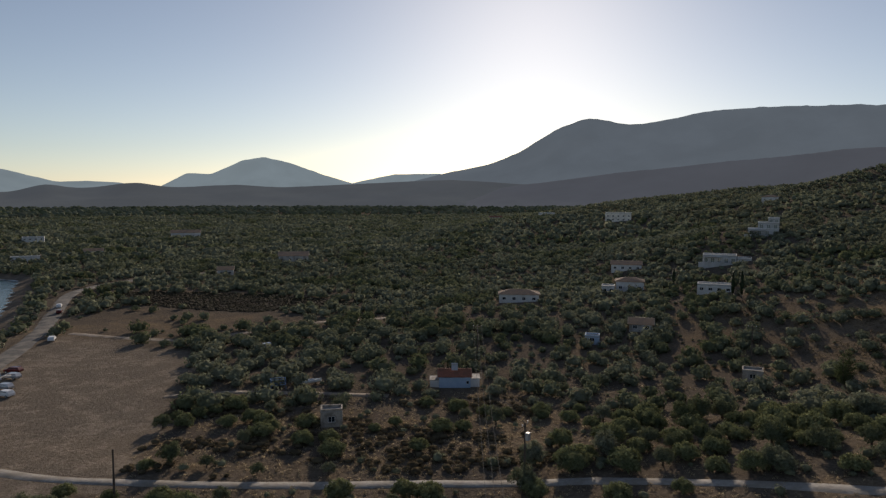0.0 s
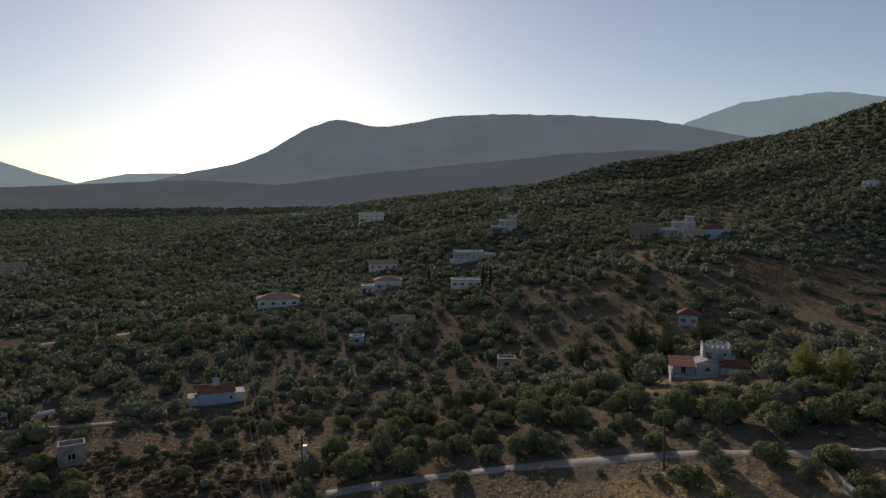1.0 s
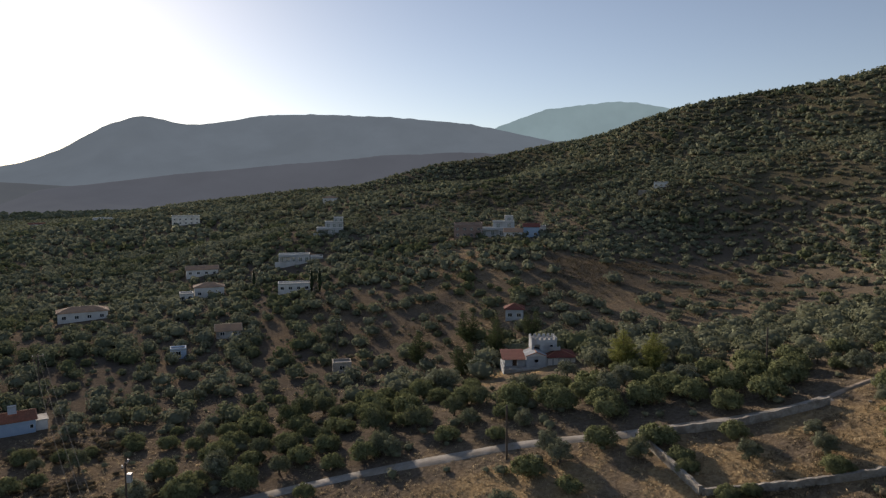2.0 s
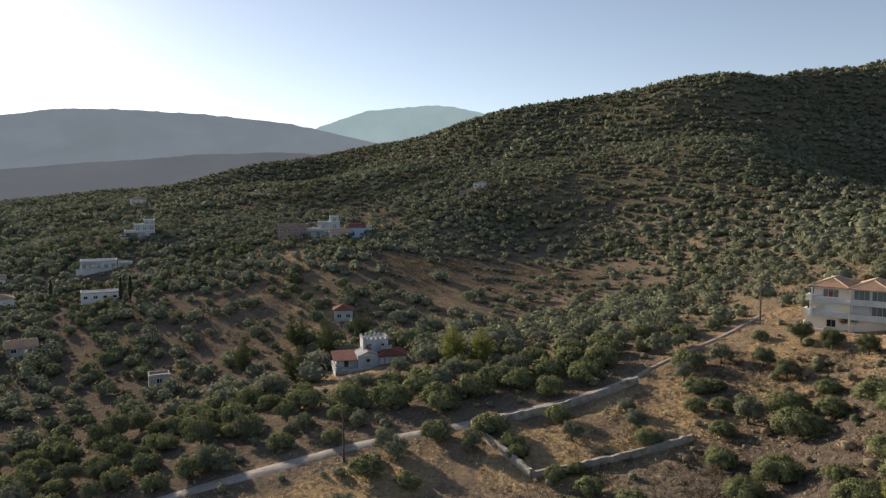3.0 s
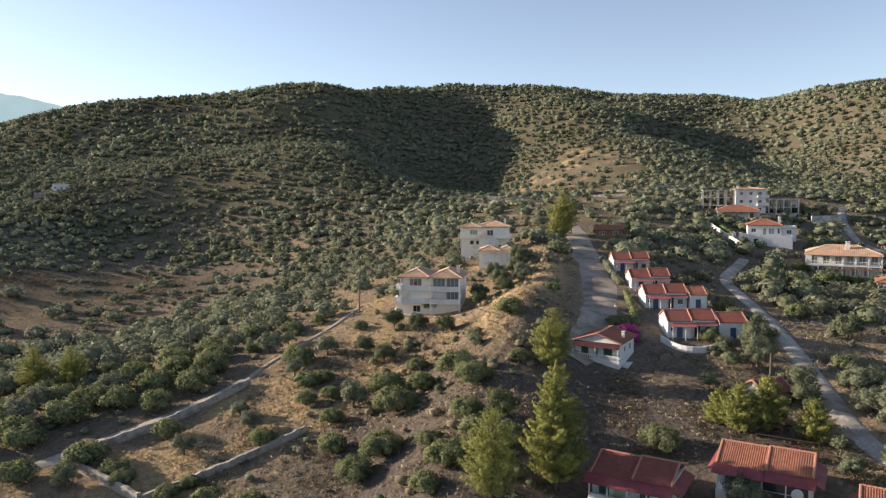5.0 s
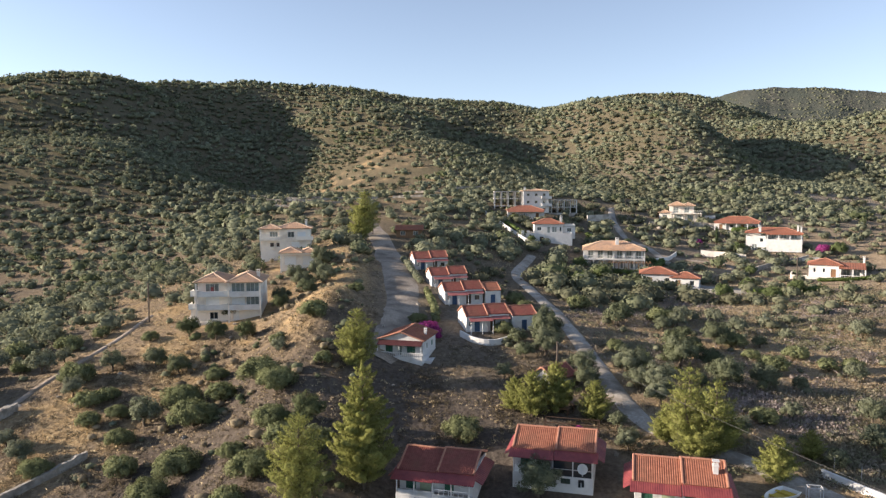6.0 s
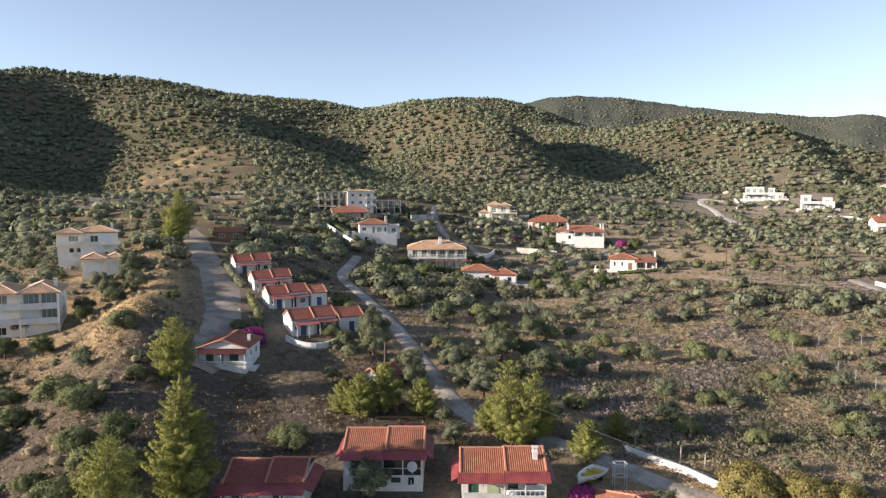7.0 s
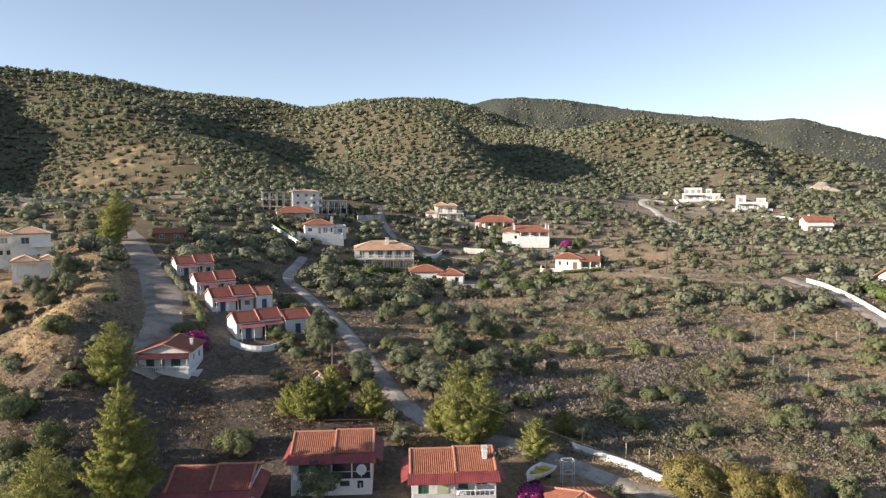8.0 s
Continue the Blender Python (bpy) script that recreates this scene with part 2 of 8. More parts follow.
def spur(x, y, line, height, south, north):
    """A ridge with one steep side, fading out at both ends."""
    best, side, along = np.full(np.shape(x), 1e9), np.zeros(np.shape(x)), np.zeros(np.shape(x))
    lengths = [math.dist(a, b) for a, b in zip(line, line[1:])]
    total, done = sum(lengths), 0.0
    for (ax, ay), (bx, by), length in zip(line, line[1:], lengths):
        ux, uy = (bx - ax) / length, (by - ay) / length
        t = np.clip((x - ax) * ux + (y - ay) * uy, 0, length)
        d = np.hypot(x - ax - ux * t, y - ay - uy * t)
        near = d < best
        best = np.where(near, d, best)
        side = np.where(near, ux * (y - ay) - uy * (x - ax), side)
        along = np.where(near, (done + t) / total, along)
        done += length
    shape = np.where(side > 0, 1 - smooth(0, south, best), np.exp(-(best / north) ** 2))
    return height * shape * smooth(0.0, 0.25, along) * smooth(1.0, 0.75, along)


def landform(x, y):
    z = np.full(np.shape(x), 2.5)
    for cx, cy, s, h in RISES:
        z = z + h * np.exp(-((x - cx) ** 2 + (y - cy) ** 2) / (2.0 * s * s))
    for line, height, south, north in SPURS:
        z = z + spur(x, y, line, height, south, north)
    z = 1.6 + np.logaddexp(0, (z - 1.6) / 1.2) * 1.2
    steep = smooth(14, 60, z)
    far = np.hypot(x, y)
    z = z + steep * (fbm(x, y, 140.0) - 0.5) * np.clip((far - 180) * 0.05, 0, 22)
    z = z + (fbm(x, y, 14.0, 3) - 0.5) * (0.5 + 1.2 * steep)
    # old terraces on the slopes
    step = 5.0
    k = z / step
    tread = (np.floor(k) + smooth(0.35, 1.0, k - np.floor(k))) * step
    z = z + (tread - z) * 0.35 * smooth(18, 30, z) * smooth(0.35, 0.6, fbm(x + 300, y, 90.0, 2))
    # the crest of the spur above the cottages
    along = np.clip((x - 56) / 56, 0, 1)
    off = np.hypot(x - (56 + 56 * along), y - (9 - 4 * along))
    z = z + 4.5 * np.exp(-(off / 10.0) ** 2)
    # the earth bank on the uphill side of the gravel road
    z = z + spur(x, y, [(196, 6), (170, 3), (150, 1.5), (125, 2.5), (104, 4), (84, 8)], 2.3, 7.0, 7.0)
    land = inland(x, y)
    return np.where(land > 0, z * smooth(-6, 16, land), np.maximum(-4.0, land * 0.12)) * 1.0


GRID = 470
u = np.linspace(-1, 1, GRID)
LINE_X = 60 + 62 * np.sinh(5.05 * u)
LINE_Y = 30 + 62 * np.sinh(5.05 * u)
GX, GY = np.meshgrid(LINE_X, LINE_Y, indexing="ij")
GZ = landform(GX, GY)


def ground(x, y):
    """Height of the ground sheet at a place."""
    x, y = np.asarray(x, float), np.asarray(y, float)
    i = np.clip(np.searchsorted(LINE_X, x) - 1, 0, GRID - 2)
    j = np.clip(np.searchsorted(LINE_Y, y) - 1, 0, GRID - 2)
    fx, fy = (x - LINE_X[i]) / (LINE_X[i + 1] - LINE_X[i]), (y - LINE_Y[j]) / (LINE_Y[j + 1] - LINE_Y[j])
    return (GZ[i, j] * (1 - fx) + GZ[i + 1, j] * fx) * (1 - fy) + (GZ[i, j + 1] * (1 - fx) + GZ[i + 1, j + 1] * fx) * fy


def zg(x, y):
    return float(ground(x, y))


def blob(x, y, cx, cy, rx, ry, turn=0.0, edge=0.35):
    """1 inside an oval, falling to 0 at a ragged rim."""
    c, s = math.cos(radians(turn)), math.sin(radians(turn))
    a, b = (x - cx) * c + (y - cy) * s, -(x - cx) * s + (y - cy) * c
    r = np.sqrt((a / rx) ** 2 + (b / ry) ** 2) + (fbm(x, y, 18.0, 3) - 0.5) * 0.6
    return 1 - smooth(1 - edge, 1 + edge, r)


# ---- plan: lanes, the gravel lot, fields
def line_points(points, step=2.0):
    """A smooth line through the plan's points."""
    p = [Vector(q) for q in points]
    p = [2 * p[0] - p[1]] + p + [2 * p[-1] - p[-2]]
    out = []
    for k in range(1, len(p) - 2):
        n = max(2, int((p[k + 1] - p[k]).length / step))
        for i in range(n):
            t = i / n
            out.append(0.5 * (2 * p[k] + (p[k + 1] - p[k - 1]) * t + (2 * p[k - 1] - 5 * p[k] + 4 * p[k + 1] - p[k + 2]) * t * t
                              + (3 * p[k] - p[k - 1] - 3 * p[k + 1] + p[k + 2]) * t ** 3))
    out.append(p[-2])
    return np.array([(q[0], q[1]) for q in out])


def near_line(x, y, line):
    """Distance from a line of points."""
    best = np.full(np.shape(x), 1e9)
    for px, py in line:
        best = np.minimum(best, (x - px) ** 2 + (y - py) ** 2)
    return np.sqrt(best)


LANES = {
    "coast_road": (line_points([(-62, 60), (-84, 110), (-106, 155), (-120, 200), (-138, 245), (-155, 290), (-150, 330), (-120, 372)]), 6.5),
    "grove_lane": (line_points([(-90, 104), (-45.6, 92.5), (4.9, 92.8), (33.3, 88.9), (60.1, 73.4), (73.1, 62.6), (85.2, 54.1), (95, 47.9), (99, 46.6)]), 3.0),
    "upper_track": (line_points([(99, 46.6), (106.7, 45), (119.9, 40.3), (133, 38)]), 1.4),
    "cottage_lane": (line_points([(36, -58), (52, -46.8), (60.1, -43.1), (68, -38), (73.8, -33.5), (82.3, -32.6), (99.4, -33.9), (122.5, -35.4), (143.9, -36.7), (165, -38), (190, -48)]), 3.3),
    "hill_road": (line_points([(96, -2), (104, -6), (115.7, -7.2), (134.7, -8.5), (155, -8.2), (172.8, -7.2), (198.9, -5), (225, -2)]), 7.5),
    "farm_track": (line_points([(-56, 138), (-42, 141), (-25, 140), (-8, 138)]), 2.6),
    "field_track": (line_points([(-112, 206), (-77, 198), (-55, 212), (-39, 226), (-10, 232)]), 4.0),
    "villa_drive": (line_points([(276, -272), (291, -260), (285, -251), (262, -238), (240, -225), (220, -214), (206, -219)]), 4.4),
    "ridge_drive": (line_points([(262, -98), (246, -92), (225, -88), (206, -92), (190, -90)]), 3.0),
    "villa_yard": (line_points([(170, -86), (164, -92), (158, -99), (150, -104)]), 4.5),
    "garden_path": (line_points([(206, -92), (201, -100), (196, -108), (188, -106), (180, -98)]), 2.4),
    "field_path": (line_points([(142, -126), (130, -124.5), (121.5, -125.2), (110.6, -128.4), (100, -132)]), 3.6),
    "gate_road": (line_points([(110, -139.5), (97.9, -133.4), (86.5, -127.4), (75, -120.4), (62, -112.5), (46, -103)]), 3.5),
}
LOT = [(-45, 90), (-49, 118), (-53, 139), (-66, 180), (-92, 196), (-114, 203), (-110, 165), (-86, 108), (-60, 84)]


def inside(x, y, poly):
    hit = np.zeros(np.shape(x), bool)
    for (ax, ay), (bx, by) in zip(poly, poly[1:] + poly[:1]):
        hit ^= ((ay > y) != (by > y)) & (x < (bx - ax) * (y - ay) / (by - ay + 1e-9) + ax)
    return hit


def bare_field(x, y):
    return blob(x, y, 198, 152, 54, 33, -32)


def meadow(x, y):
    """Dry golden grass: the walled plots, the villa's slope, strips in the groves."""
    g = np.maximum.reduce([
        blob(x, y, 82, 42, 22, 11, -30), blob(x, y, 60, 58, 22, 9, -32), blob(x, y, 113, 28, 27, 15, 10), blob(x, y, 122, 12, 30, 9, 0) * 0.9, blob(x, y, 98, 18, 14, 7, 0) * 0.7, blob(x, y, 30, 78, 26, 7, 0) * 0.5,
        blob(x, y, 96, 108, 14, 6, 20), blob(x, y, 330, -4, 125, 38, -4) * (0.1 + 0.62 * smooth(0.44, 0.6, fbm(x * 2.4, y * 0.7, 12.0, 3))), blob(x, y, 150, -140, 40, 16, -20) * 0.2, blob(x, y, 146, 6, 42, 13, 0) * 1.1, blob(x, y, -20, 112, 34, 14, 5) * 0.7,
        blob(x, y, -70, 225, 40, 14, -10) * 0.4, blob(x, y, 20, 265, 34, 30, 0) * 0.6, blob(x, y, 100, 205, 24, 14, 0) * 0.7, blob(x, y, 118, 185, 46, 40, 0) * 0.5, bare_field(x, y) * 0.22,
        blob(x, y, 165, 215, 30, 18, 0) * 0.6, blob(x, y, 150, -165, 40, 9, 30) * 0.3])
    g = g * (0.25 + 0.75 * smooth(0.4, 0.58, fbm(x * 0.8, y * 1.7, 6.0, 3)))
    g = np.maximum(g, blob(x, y, 95, -82, 64, 42, -30) * np.maximum(0.75 * smooth(0.62, 0.42, fbm(x, y, 9.0, 3)), smooth(0.48, 0.58, fbm(x - 30, y + 60, 20.0, 3))))
    south = smooth(98, 112, np.degrees(np.arctan2(x, y))) * smooth(70, 110, np.hypot(x, y))
    return np.clip(g * 1.25 + (0.35 + 0.45 * south) * (1 - 0.9 * smooth(18, 45, ground(x, y)) * smooth(140, 220, np.hypot(x, y))) * smooth(0.52 - 0.12 * south, 0.7, fbm(x + 90, y - 40, 34.0, 3)), 0, 1)


def scrubby(x, y):
    """Grey-brown scrub of the slopes and of the olive groves' floors."""
    hill = smooth(20, 60, ground(x, y))
    slope = blob(x, y, 92, -82, 62, 40, -30) * (0.3 + 0.7 * smooth(0.4, 0.6, fbm(x, y, 11.0, 3)))
    return np.clip(0.25 + 0.7 * hill + 0.12 * slope + bare_field(x, y) * 0.2, 0, 1)


def dark_soil_and_shade(x, y):
    """Turned brown earth: the ploughed field of the plain, the bare field on the hill; painted shade too on the
    cottages' plot and the spur.
    """
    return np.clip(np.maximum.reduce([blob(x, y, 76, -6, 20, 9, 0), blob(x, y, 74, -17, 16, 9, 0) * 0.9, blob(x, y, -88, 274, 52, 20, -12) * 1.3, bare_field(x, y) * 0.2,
                                       # slope below the crest: its shade is painted in as darker ground
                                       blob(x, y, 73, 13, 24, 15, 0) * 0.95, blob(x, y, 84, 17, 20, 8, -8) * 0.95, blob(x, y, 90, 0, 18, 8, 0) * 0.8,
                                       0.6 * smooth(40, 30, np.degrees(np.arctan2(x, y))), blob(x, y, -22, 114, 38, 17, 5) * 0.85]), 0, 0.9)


def pale_earth(x, y):
    lot = inside(x + (fbm(x, y, 9.0) - 0.5) * 8, y + (fbm(x + 50, y, 9.0) - 0.5) * 8, LOT).astype(float)
    return np.clip(lot * 0.62 + 0.95 * blob(x, y, 282, -285, 46, 24, 44) + blob(x, y, 264, -236, 56, 32, 48) * (0.45 + 0.6 * smooth(0.42, 0.6, fbm(x, y, 13.0, 3))) + 0.7 * blob(x, y, 131, -131, 26, 7, 12) + 0.3 * blob(x, y, 132, -12, 30, 10, 0)
                   # last term: high ground past 1100 m turns paler
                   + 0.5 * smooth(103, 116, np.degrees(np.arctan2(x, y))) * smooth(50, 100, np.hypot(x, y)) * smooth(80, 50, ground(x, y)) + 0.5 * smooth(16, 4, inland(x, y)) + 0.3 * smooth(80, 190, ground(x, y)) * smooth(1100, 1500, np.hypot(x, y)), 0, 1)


def grid_mesh(name, x, y, z):
    """One sheet from grids of coordinates."""
    a, b = x.shape
    me = bpy.data.meshes.new(name)
    co = np.stack([x, y, z], -1).reshape(-1, 3).astype(np.float32)
    i = np.arange(a * b).reshape(a, b)
    quads = np.stack([i[:-1, :-1], i[1:, :-1], i[1:, 1:], i[:-1, 1:]], -1).reshape(-1, 4)
    fill_mesh(me, co, quads)
    return me


def fill_mesh(me, co, faces, smooth_faces=True):
    """Vertices and equal-sided faces into a mesh."""
    n, k = faces.shape
    me.vertices.add(len(co))
    me.vertices.foreach_set("co", np.ascontiguousarray(co, dtype=np.float32).ravel())
    me.loops.add(n * k)
    me.loops.foreach_set("vertex_index", faces.astype(np.int32).ravel())
    me.polygons.add(n)
    me.polygons.foreach_set("loop_start", np.arange(0, n * k, k, dtype=np.int32))
    me.polygons.foreach_set("loop_total", np.full(n, k, dtype=np.int32))
    me.polygons.foreach_set("use_smooth", np.full(n, smooth_faces))
    me.update(calc_edges=True)
    me.validate()


ground_me = grid_mesh("ground", GX, GY, GZ)
zone = ground_me.color_attributes.new("zone", "FLOAT_COLOR", "POINT")
paint = np.stack([meadow(GX, GY), scrubby(GX, GY), pale_earth(GX, GY), dark_soil_and_shade(GX, GY)], -1).astype(np.float32)
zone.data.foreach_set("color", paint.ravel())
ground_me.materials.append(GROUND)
tagged(new("ground", ground_me), "dry stony hillside and plain with golden grass", "ground", kind="structure")

# ---- sea
WATER = surface("sea_water", (0.02, 0.07, 0.09), (0.03, 0.10, 0.12), scale=0.35, rough=0.12, bump=0.25)
xs, ys = np.meshgrid(np.linspace(-4500, 40, 60), np.linspace(-3500, 700, 60), indexing="ij")
water_me = grid_mesh("water", xs, ys, np.full(xs.shape, -0.12))
water_me.materials.append(WATER)
tagged(new("water", water_me), "calm bay with small ripples glinting in the sun", "sea", kind="structure")
foam_line = line_points([(-102, 60), (-126, 150), (-145, 223), (-181, 290), (-214, 350), (-270, 371), (-400, 404)], 2.0)


def ribbon(line, width, lift=0.14, across=5, crown=0.04, sway=0.25):
    """A strip laid on the ground along a line."""
    t = np.gradient(line, axis=0)
    t /= np.linalg.norm(t, axis=1)[:, None] + 1e-9
    side = np.stack([-t[:, 1], t[:, 0]], -1)
    w = np.linspace(-0.5, 0.5, across)
    s = np.arange(len(line))
    wide = width * (1 + sway * (value_noise(s * 0.21, s * 0 + width * 3.1) - 0.5))
    p = line[:, None, :] + side[:, None, :] * (w[None, :, None] * wide[:, None, None])
    z = ground(p[..., 0], p[..., 1]) + lift + crown * (1 - (2 * w[None, :]) ** 2)
    z[:, 0] -= lift + 0.1
    z[:, -1] -= lift + 0.1
    return p[..., 0], p[..., 1], z


ASPHALT = surface("worn_asphalt", (0.06, 0.058, 0.055), (0.11, 0.105, 0.10), scale=2.0, rough=0.85, patch=(0.19, 0.17, 0.145), patch_scale=0.25, bump=0.3)
DIRT_ROAD = surface("packed_dirt", (0.26, 0.21, 0.165), (0.38, 0.32, 0.26), scale=1.3, rough=0.95, patch=(0.20, 0.155, 0.11), patch_scale=0.3, bump=0.4)
GRAVEL = surface("grey_gravel", (0.26, 0.22, 0.175), (0.43, 0.37, 0.30), scale=2.8, rough=0.95, patch=(0.17, 0.142, 0.112), patch_scale=0.22, bump=0.5)
PALE_GRAVEL = surface("pale_gravel", (0.31, 0.28, 0.24), (0.49, 0.45, 0.39), scale=2.8, rough=0.95, patch=(0.24, 0.21, 0.175), patch_scale=0.4, bump=0.5)
CONCRETE_ROAD = surface("worn_concrete_road", (0.28, 0.26, 0.23), (0.40, 0.37, 0.33), scale=1.5, rough=0.9, patch=(0.25, 0.22, 0.18), patch_scale=0.3, bump=0.3)
PALE_CONCRETE = surface("pale_concrete", (0.50, 0.47, 0.42), (0.66, 0.63, 0.57), scale=1.2, rough=0.9, patch=(0.42, 0.38, 0.32), patch_scale=0.25, bump=0.2)
ROAD_LOOK = {
    "coast_road": (ASPHALT, "worn asphalt road along the beach"), "grove_lane": (CONCRETE_ROAD, "pale concrete lane between olive groves"),
    "upper_track": (DIRT_ROAD, "sandy earth track along the dry slope"), "cottage_lane": (PALE_GRAVEL, "grey gravel lane winding past cottages"), "hill_road": (GRAVEL, "wide gravel road climbing the spur"),
    "farm_track": (DIRT_ROAD, "pale dirt track to a farm yard"), "field_track": (DIRT_ROAD, "pale dirt track along a field"),
    "villa_drive": (PALE_CONCRETE, "white concrete drive with a sharp bend"), "ridge_drive": (CONCRETE_ROAD, "narrow concrete drive between villas"),
    "villa_yard": (CONCRETE_ROAD, "pale paved yard below the low villa"), "garden_path": (DIRT_ROAD, "pale garden path between the villas"),
    "field_path": (DIRT_ROAD, "pale dirt track across the dry slope"),
    "gate_road": (CONCRETE_ROAD, "paved road beside a white wall"),
}
for name, (line, width) in LANES.items():
    me = grid_mesh("road", *ribbon(line, width))
    me.materials.append(ROAD_LOOK[name][0])
    tagged(new("road", me), ROAD_LOOK[name][1], "road", kind="structure")
FOAM = surface("sea_foam", (0.55, 0.6, 0.6), (0.75, 0.78, 0.78), scale=1.5, rough=0.6)
fx, fy, fz = ribbon(foam_line, 1.6, sway=1.2)
foam_me = grid_mesh("foam", fx, fy, np.full(fz.shape, -0.05))
foam_me.materials.append(FOAM)
tagged(new("surf_line", foam_me), "thin white line of surf on the beach", "surf", kind="structure")


# ---- far mountains
def far_mountain(name, label, distance, depth, profile, material, rough_side=1.0, foot=0.0):
    """A ridge seen across the plain: bearing (degrees) and crest height (m) along it."""
    bearing_at, crest = [p[0] for p in profile], [p[1] for p in profile]
    b = np.linspace(bearing_at[0], bearing_at[-1], 260)
    h = np.interp(b, bearing_at, crest)
    kernel = np.hanning(9) / np.hanning(9).sum()
    h = np.convolve(np.pad(h, 4, mode="edge"), kernel, "valid")
    r = np.linspace(-1.0, 0.8, 46)
    bb, rr = np.meshgrid(np.radians(b), r, indexing="ij")
    dist = distance + depth * rr
    x, y = np.sin(bb) * dist, np.cos(bb) * dist
    fall = np.where(rr < 0, (1 + rr) ** 1.25, np.cos(rr / 0.8 * math.pi / 2))
    gully = (fbm(x, y, distance * 0.12, 5) - 0.5) * 0.34 * rough_side * (4 * np.clip(-rr, 0, 1) * np.clip(1 + rr, 0, 1))
    rag = (fbm(x + 900, y, distance * 0.012, 3) - 0.5) * h[:, None] * 0.03
    z = foot + (h[:, None] - foot) * np.clip(fall + gully, 0, 1.2) + rag
    z[:, 0], z[:, -1] = -5, -5
    me = grid_mesh("backdrop", x, y, z)
    me.materials.append(material)
    return tagged(new("backdrop", me), label, "mountain", kind="structure")


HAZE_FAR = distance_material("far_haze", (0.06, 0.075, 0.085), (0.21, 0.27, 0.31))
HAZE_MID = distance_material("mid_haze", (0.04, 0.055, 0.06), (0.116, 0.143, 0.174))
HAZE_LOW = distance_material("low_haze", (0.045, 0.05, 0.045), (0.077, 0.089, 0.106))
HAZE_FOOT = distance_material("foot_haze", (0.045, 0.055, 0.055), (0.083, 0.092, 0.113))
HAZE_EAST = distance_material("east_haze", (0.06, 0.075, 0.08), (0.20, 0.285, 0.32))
BARE_HILL = surface("scrubby_far_hill", (0.035, 0.043, 0.034), (0.125, 0.12, 0.098), scale=0.16, rough=1.0, patch=(0.058, 0.068, 0.055), patch_scale=0.02, patch_at=(0.40, 0.62), detail=4, bump=0.6)
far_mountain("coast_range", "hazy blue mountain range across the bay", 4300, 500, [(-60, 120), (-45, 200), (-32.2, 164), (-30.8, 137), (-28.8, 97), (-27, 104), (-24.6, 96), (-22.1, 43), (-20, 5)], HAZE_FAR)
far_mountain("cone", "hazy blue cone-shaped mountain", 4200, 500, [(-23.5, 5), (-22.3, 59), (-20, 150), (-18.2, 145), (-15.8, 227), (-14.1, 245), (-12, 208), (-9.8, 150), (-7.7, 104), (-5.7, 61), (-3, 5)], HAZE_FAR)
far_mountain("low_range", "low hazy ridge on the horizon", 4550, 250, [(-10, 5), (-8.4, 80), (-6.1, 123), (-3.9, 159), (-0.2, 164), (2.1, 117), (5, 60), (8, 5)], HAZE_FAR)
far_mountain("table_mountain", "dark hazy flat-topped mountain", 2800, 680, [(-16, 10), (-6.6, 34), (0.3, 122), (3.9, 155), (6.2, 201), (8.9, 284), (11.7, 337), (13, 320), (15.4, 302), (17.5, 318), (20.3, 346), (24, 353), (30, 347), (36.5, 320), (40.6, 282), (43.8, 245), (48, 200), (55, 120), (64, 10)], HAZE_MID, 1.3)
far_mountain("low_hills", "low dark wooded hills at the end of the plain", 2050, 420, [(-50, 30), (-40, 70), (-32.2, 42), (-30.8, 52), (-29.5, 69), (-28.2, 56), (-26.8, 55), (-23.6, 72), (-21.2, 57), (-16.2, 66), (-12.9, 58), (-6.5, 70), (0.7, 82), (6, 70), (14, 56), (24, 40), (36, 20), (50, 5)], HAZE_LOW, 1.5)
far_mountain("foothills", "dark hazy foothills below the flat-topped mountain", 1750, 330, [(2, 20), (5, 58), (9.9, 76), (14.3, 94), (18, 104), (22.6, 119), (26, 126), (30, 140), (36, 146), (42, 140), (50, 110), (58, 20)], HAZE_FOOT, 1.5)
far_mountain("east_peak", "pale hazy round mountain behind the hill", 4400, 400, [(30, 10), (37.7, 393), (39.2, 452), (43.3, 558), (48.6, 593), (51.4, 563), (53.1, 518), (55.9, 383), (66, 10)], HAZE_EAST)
BACK_RIDGE = far_mountain("back_ridge", "bare brown ridge with sparse scrub", 1700, 520, [(84, 10), (92, 190), (99.8, 238), (107.2, 264), (111.3, 281), (113.5, 276), (116.3, 261), (117.6, 264), (120.4, 282), (125.3, 273), (129.7, 249), (133.9, 231), (139.5, 209), (142.3, 214), (145.3, 181), (150, 140), (165, 20)], BARE_HILL, 1.2)


# ---- building kit
WHITE_PLASTER = surface("white_plaster", (0.57, 0.565, 0.55), (0.67, 0.665, 0.645), scale=1.2, rough=0.9, patch=(0.52, 0.50, 0.46), patch_scale=0.5, patch_at=(0.52, 0.75), bump=0.15)
CREAM_PLASTER = surface("cream_plaster", (0.80, 0.735, 0.64), (0.87, 0.81, 0.72), scale=1.0, rough=0.9, patch=(0.55, 0.48, 0.40), patch_scale=0.4, patch_at=(0.52, 0.75), bump=0.15)
BLUE_PLASTER = surface("blue_plaster", (0.30, 0.40, 0.54), (0.37, 0.47, 0.60), scale=1.0, rough=0.9, patch=(0.30, 0.42, 0.55), patch_scale=0.4)
RAW_CONCRETE = surface("raw_concrete", (0.40, 0.385, 0.36), (0.52, 0.50, 0.465), scale=1.5, rough=0.95, patch=(0.26, 0.24, 0.215), patch_scale=0.4, bump=0.3)
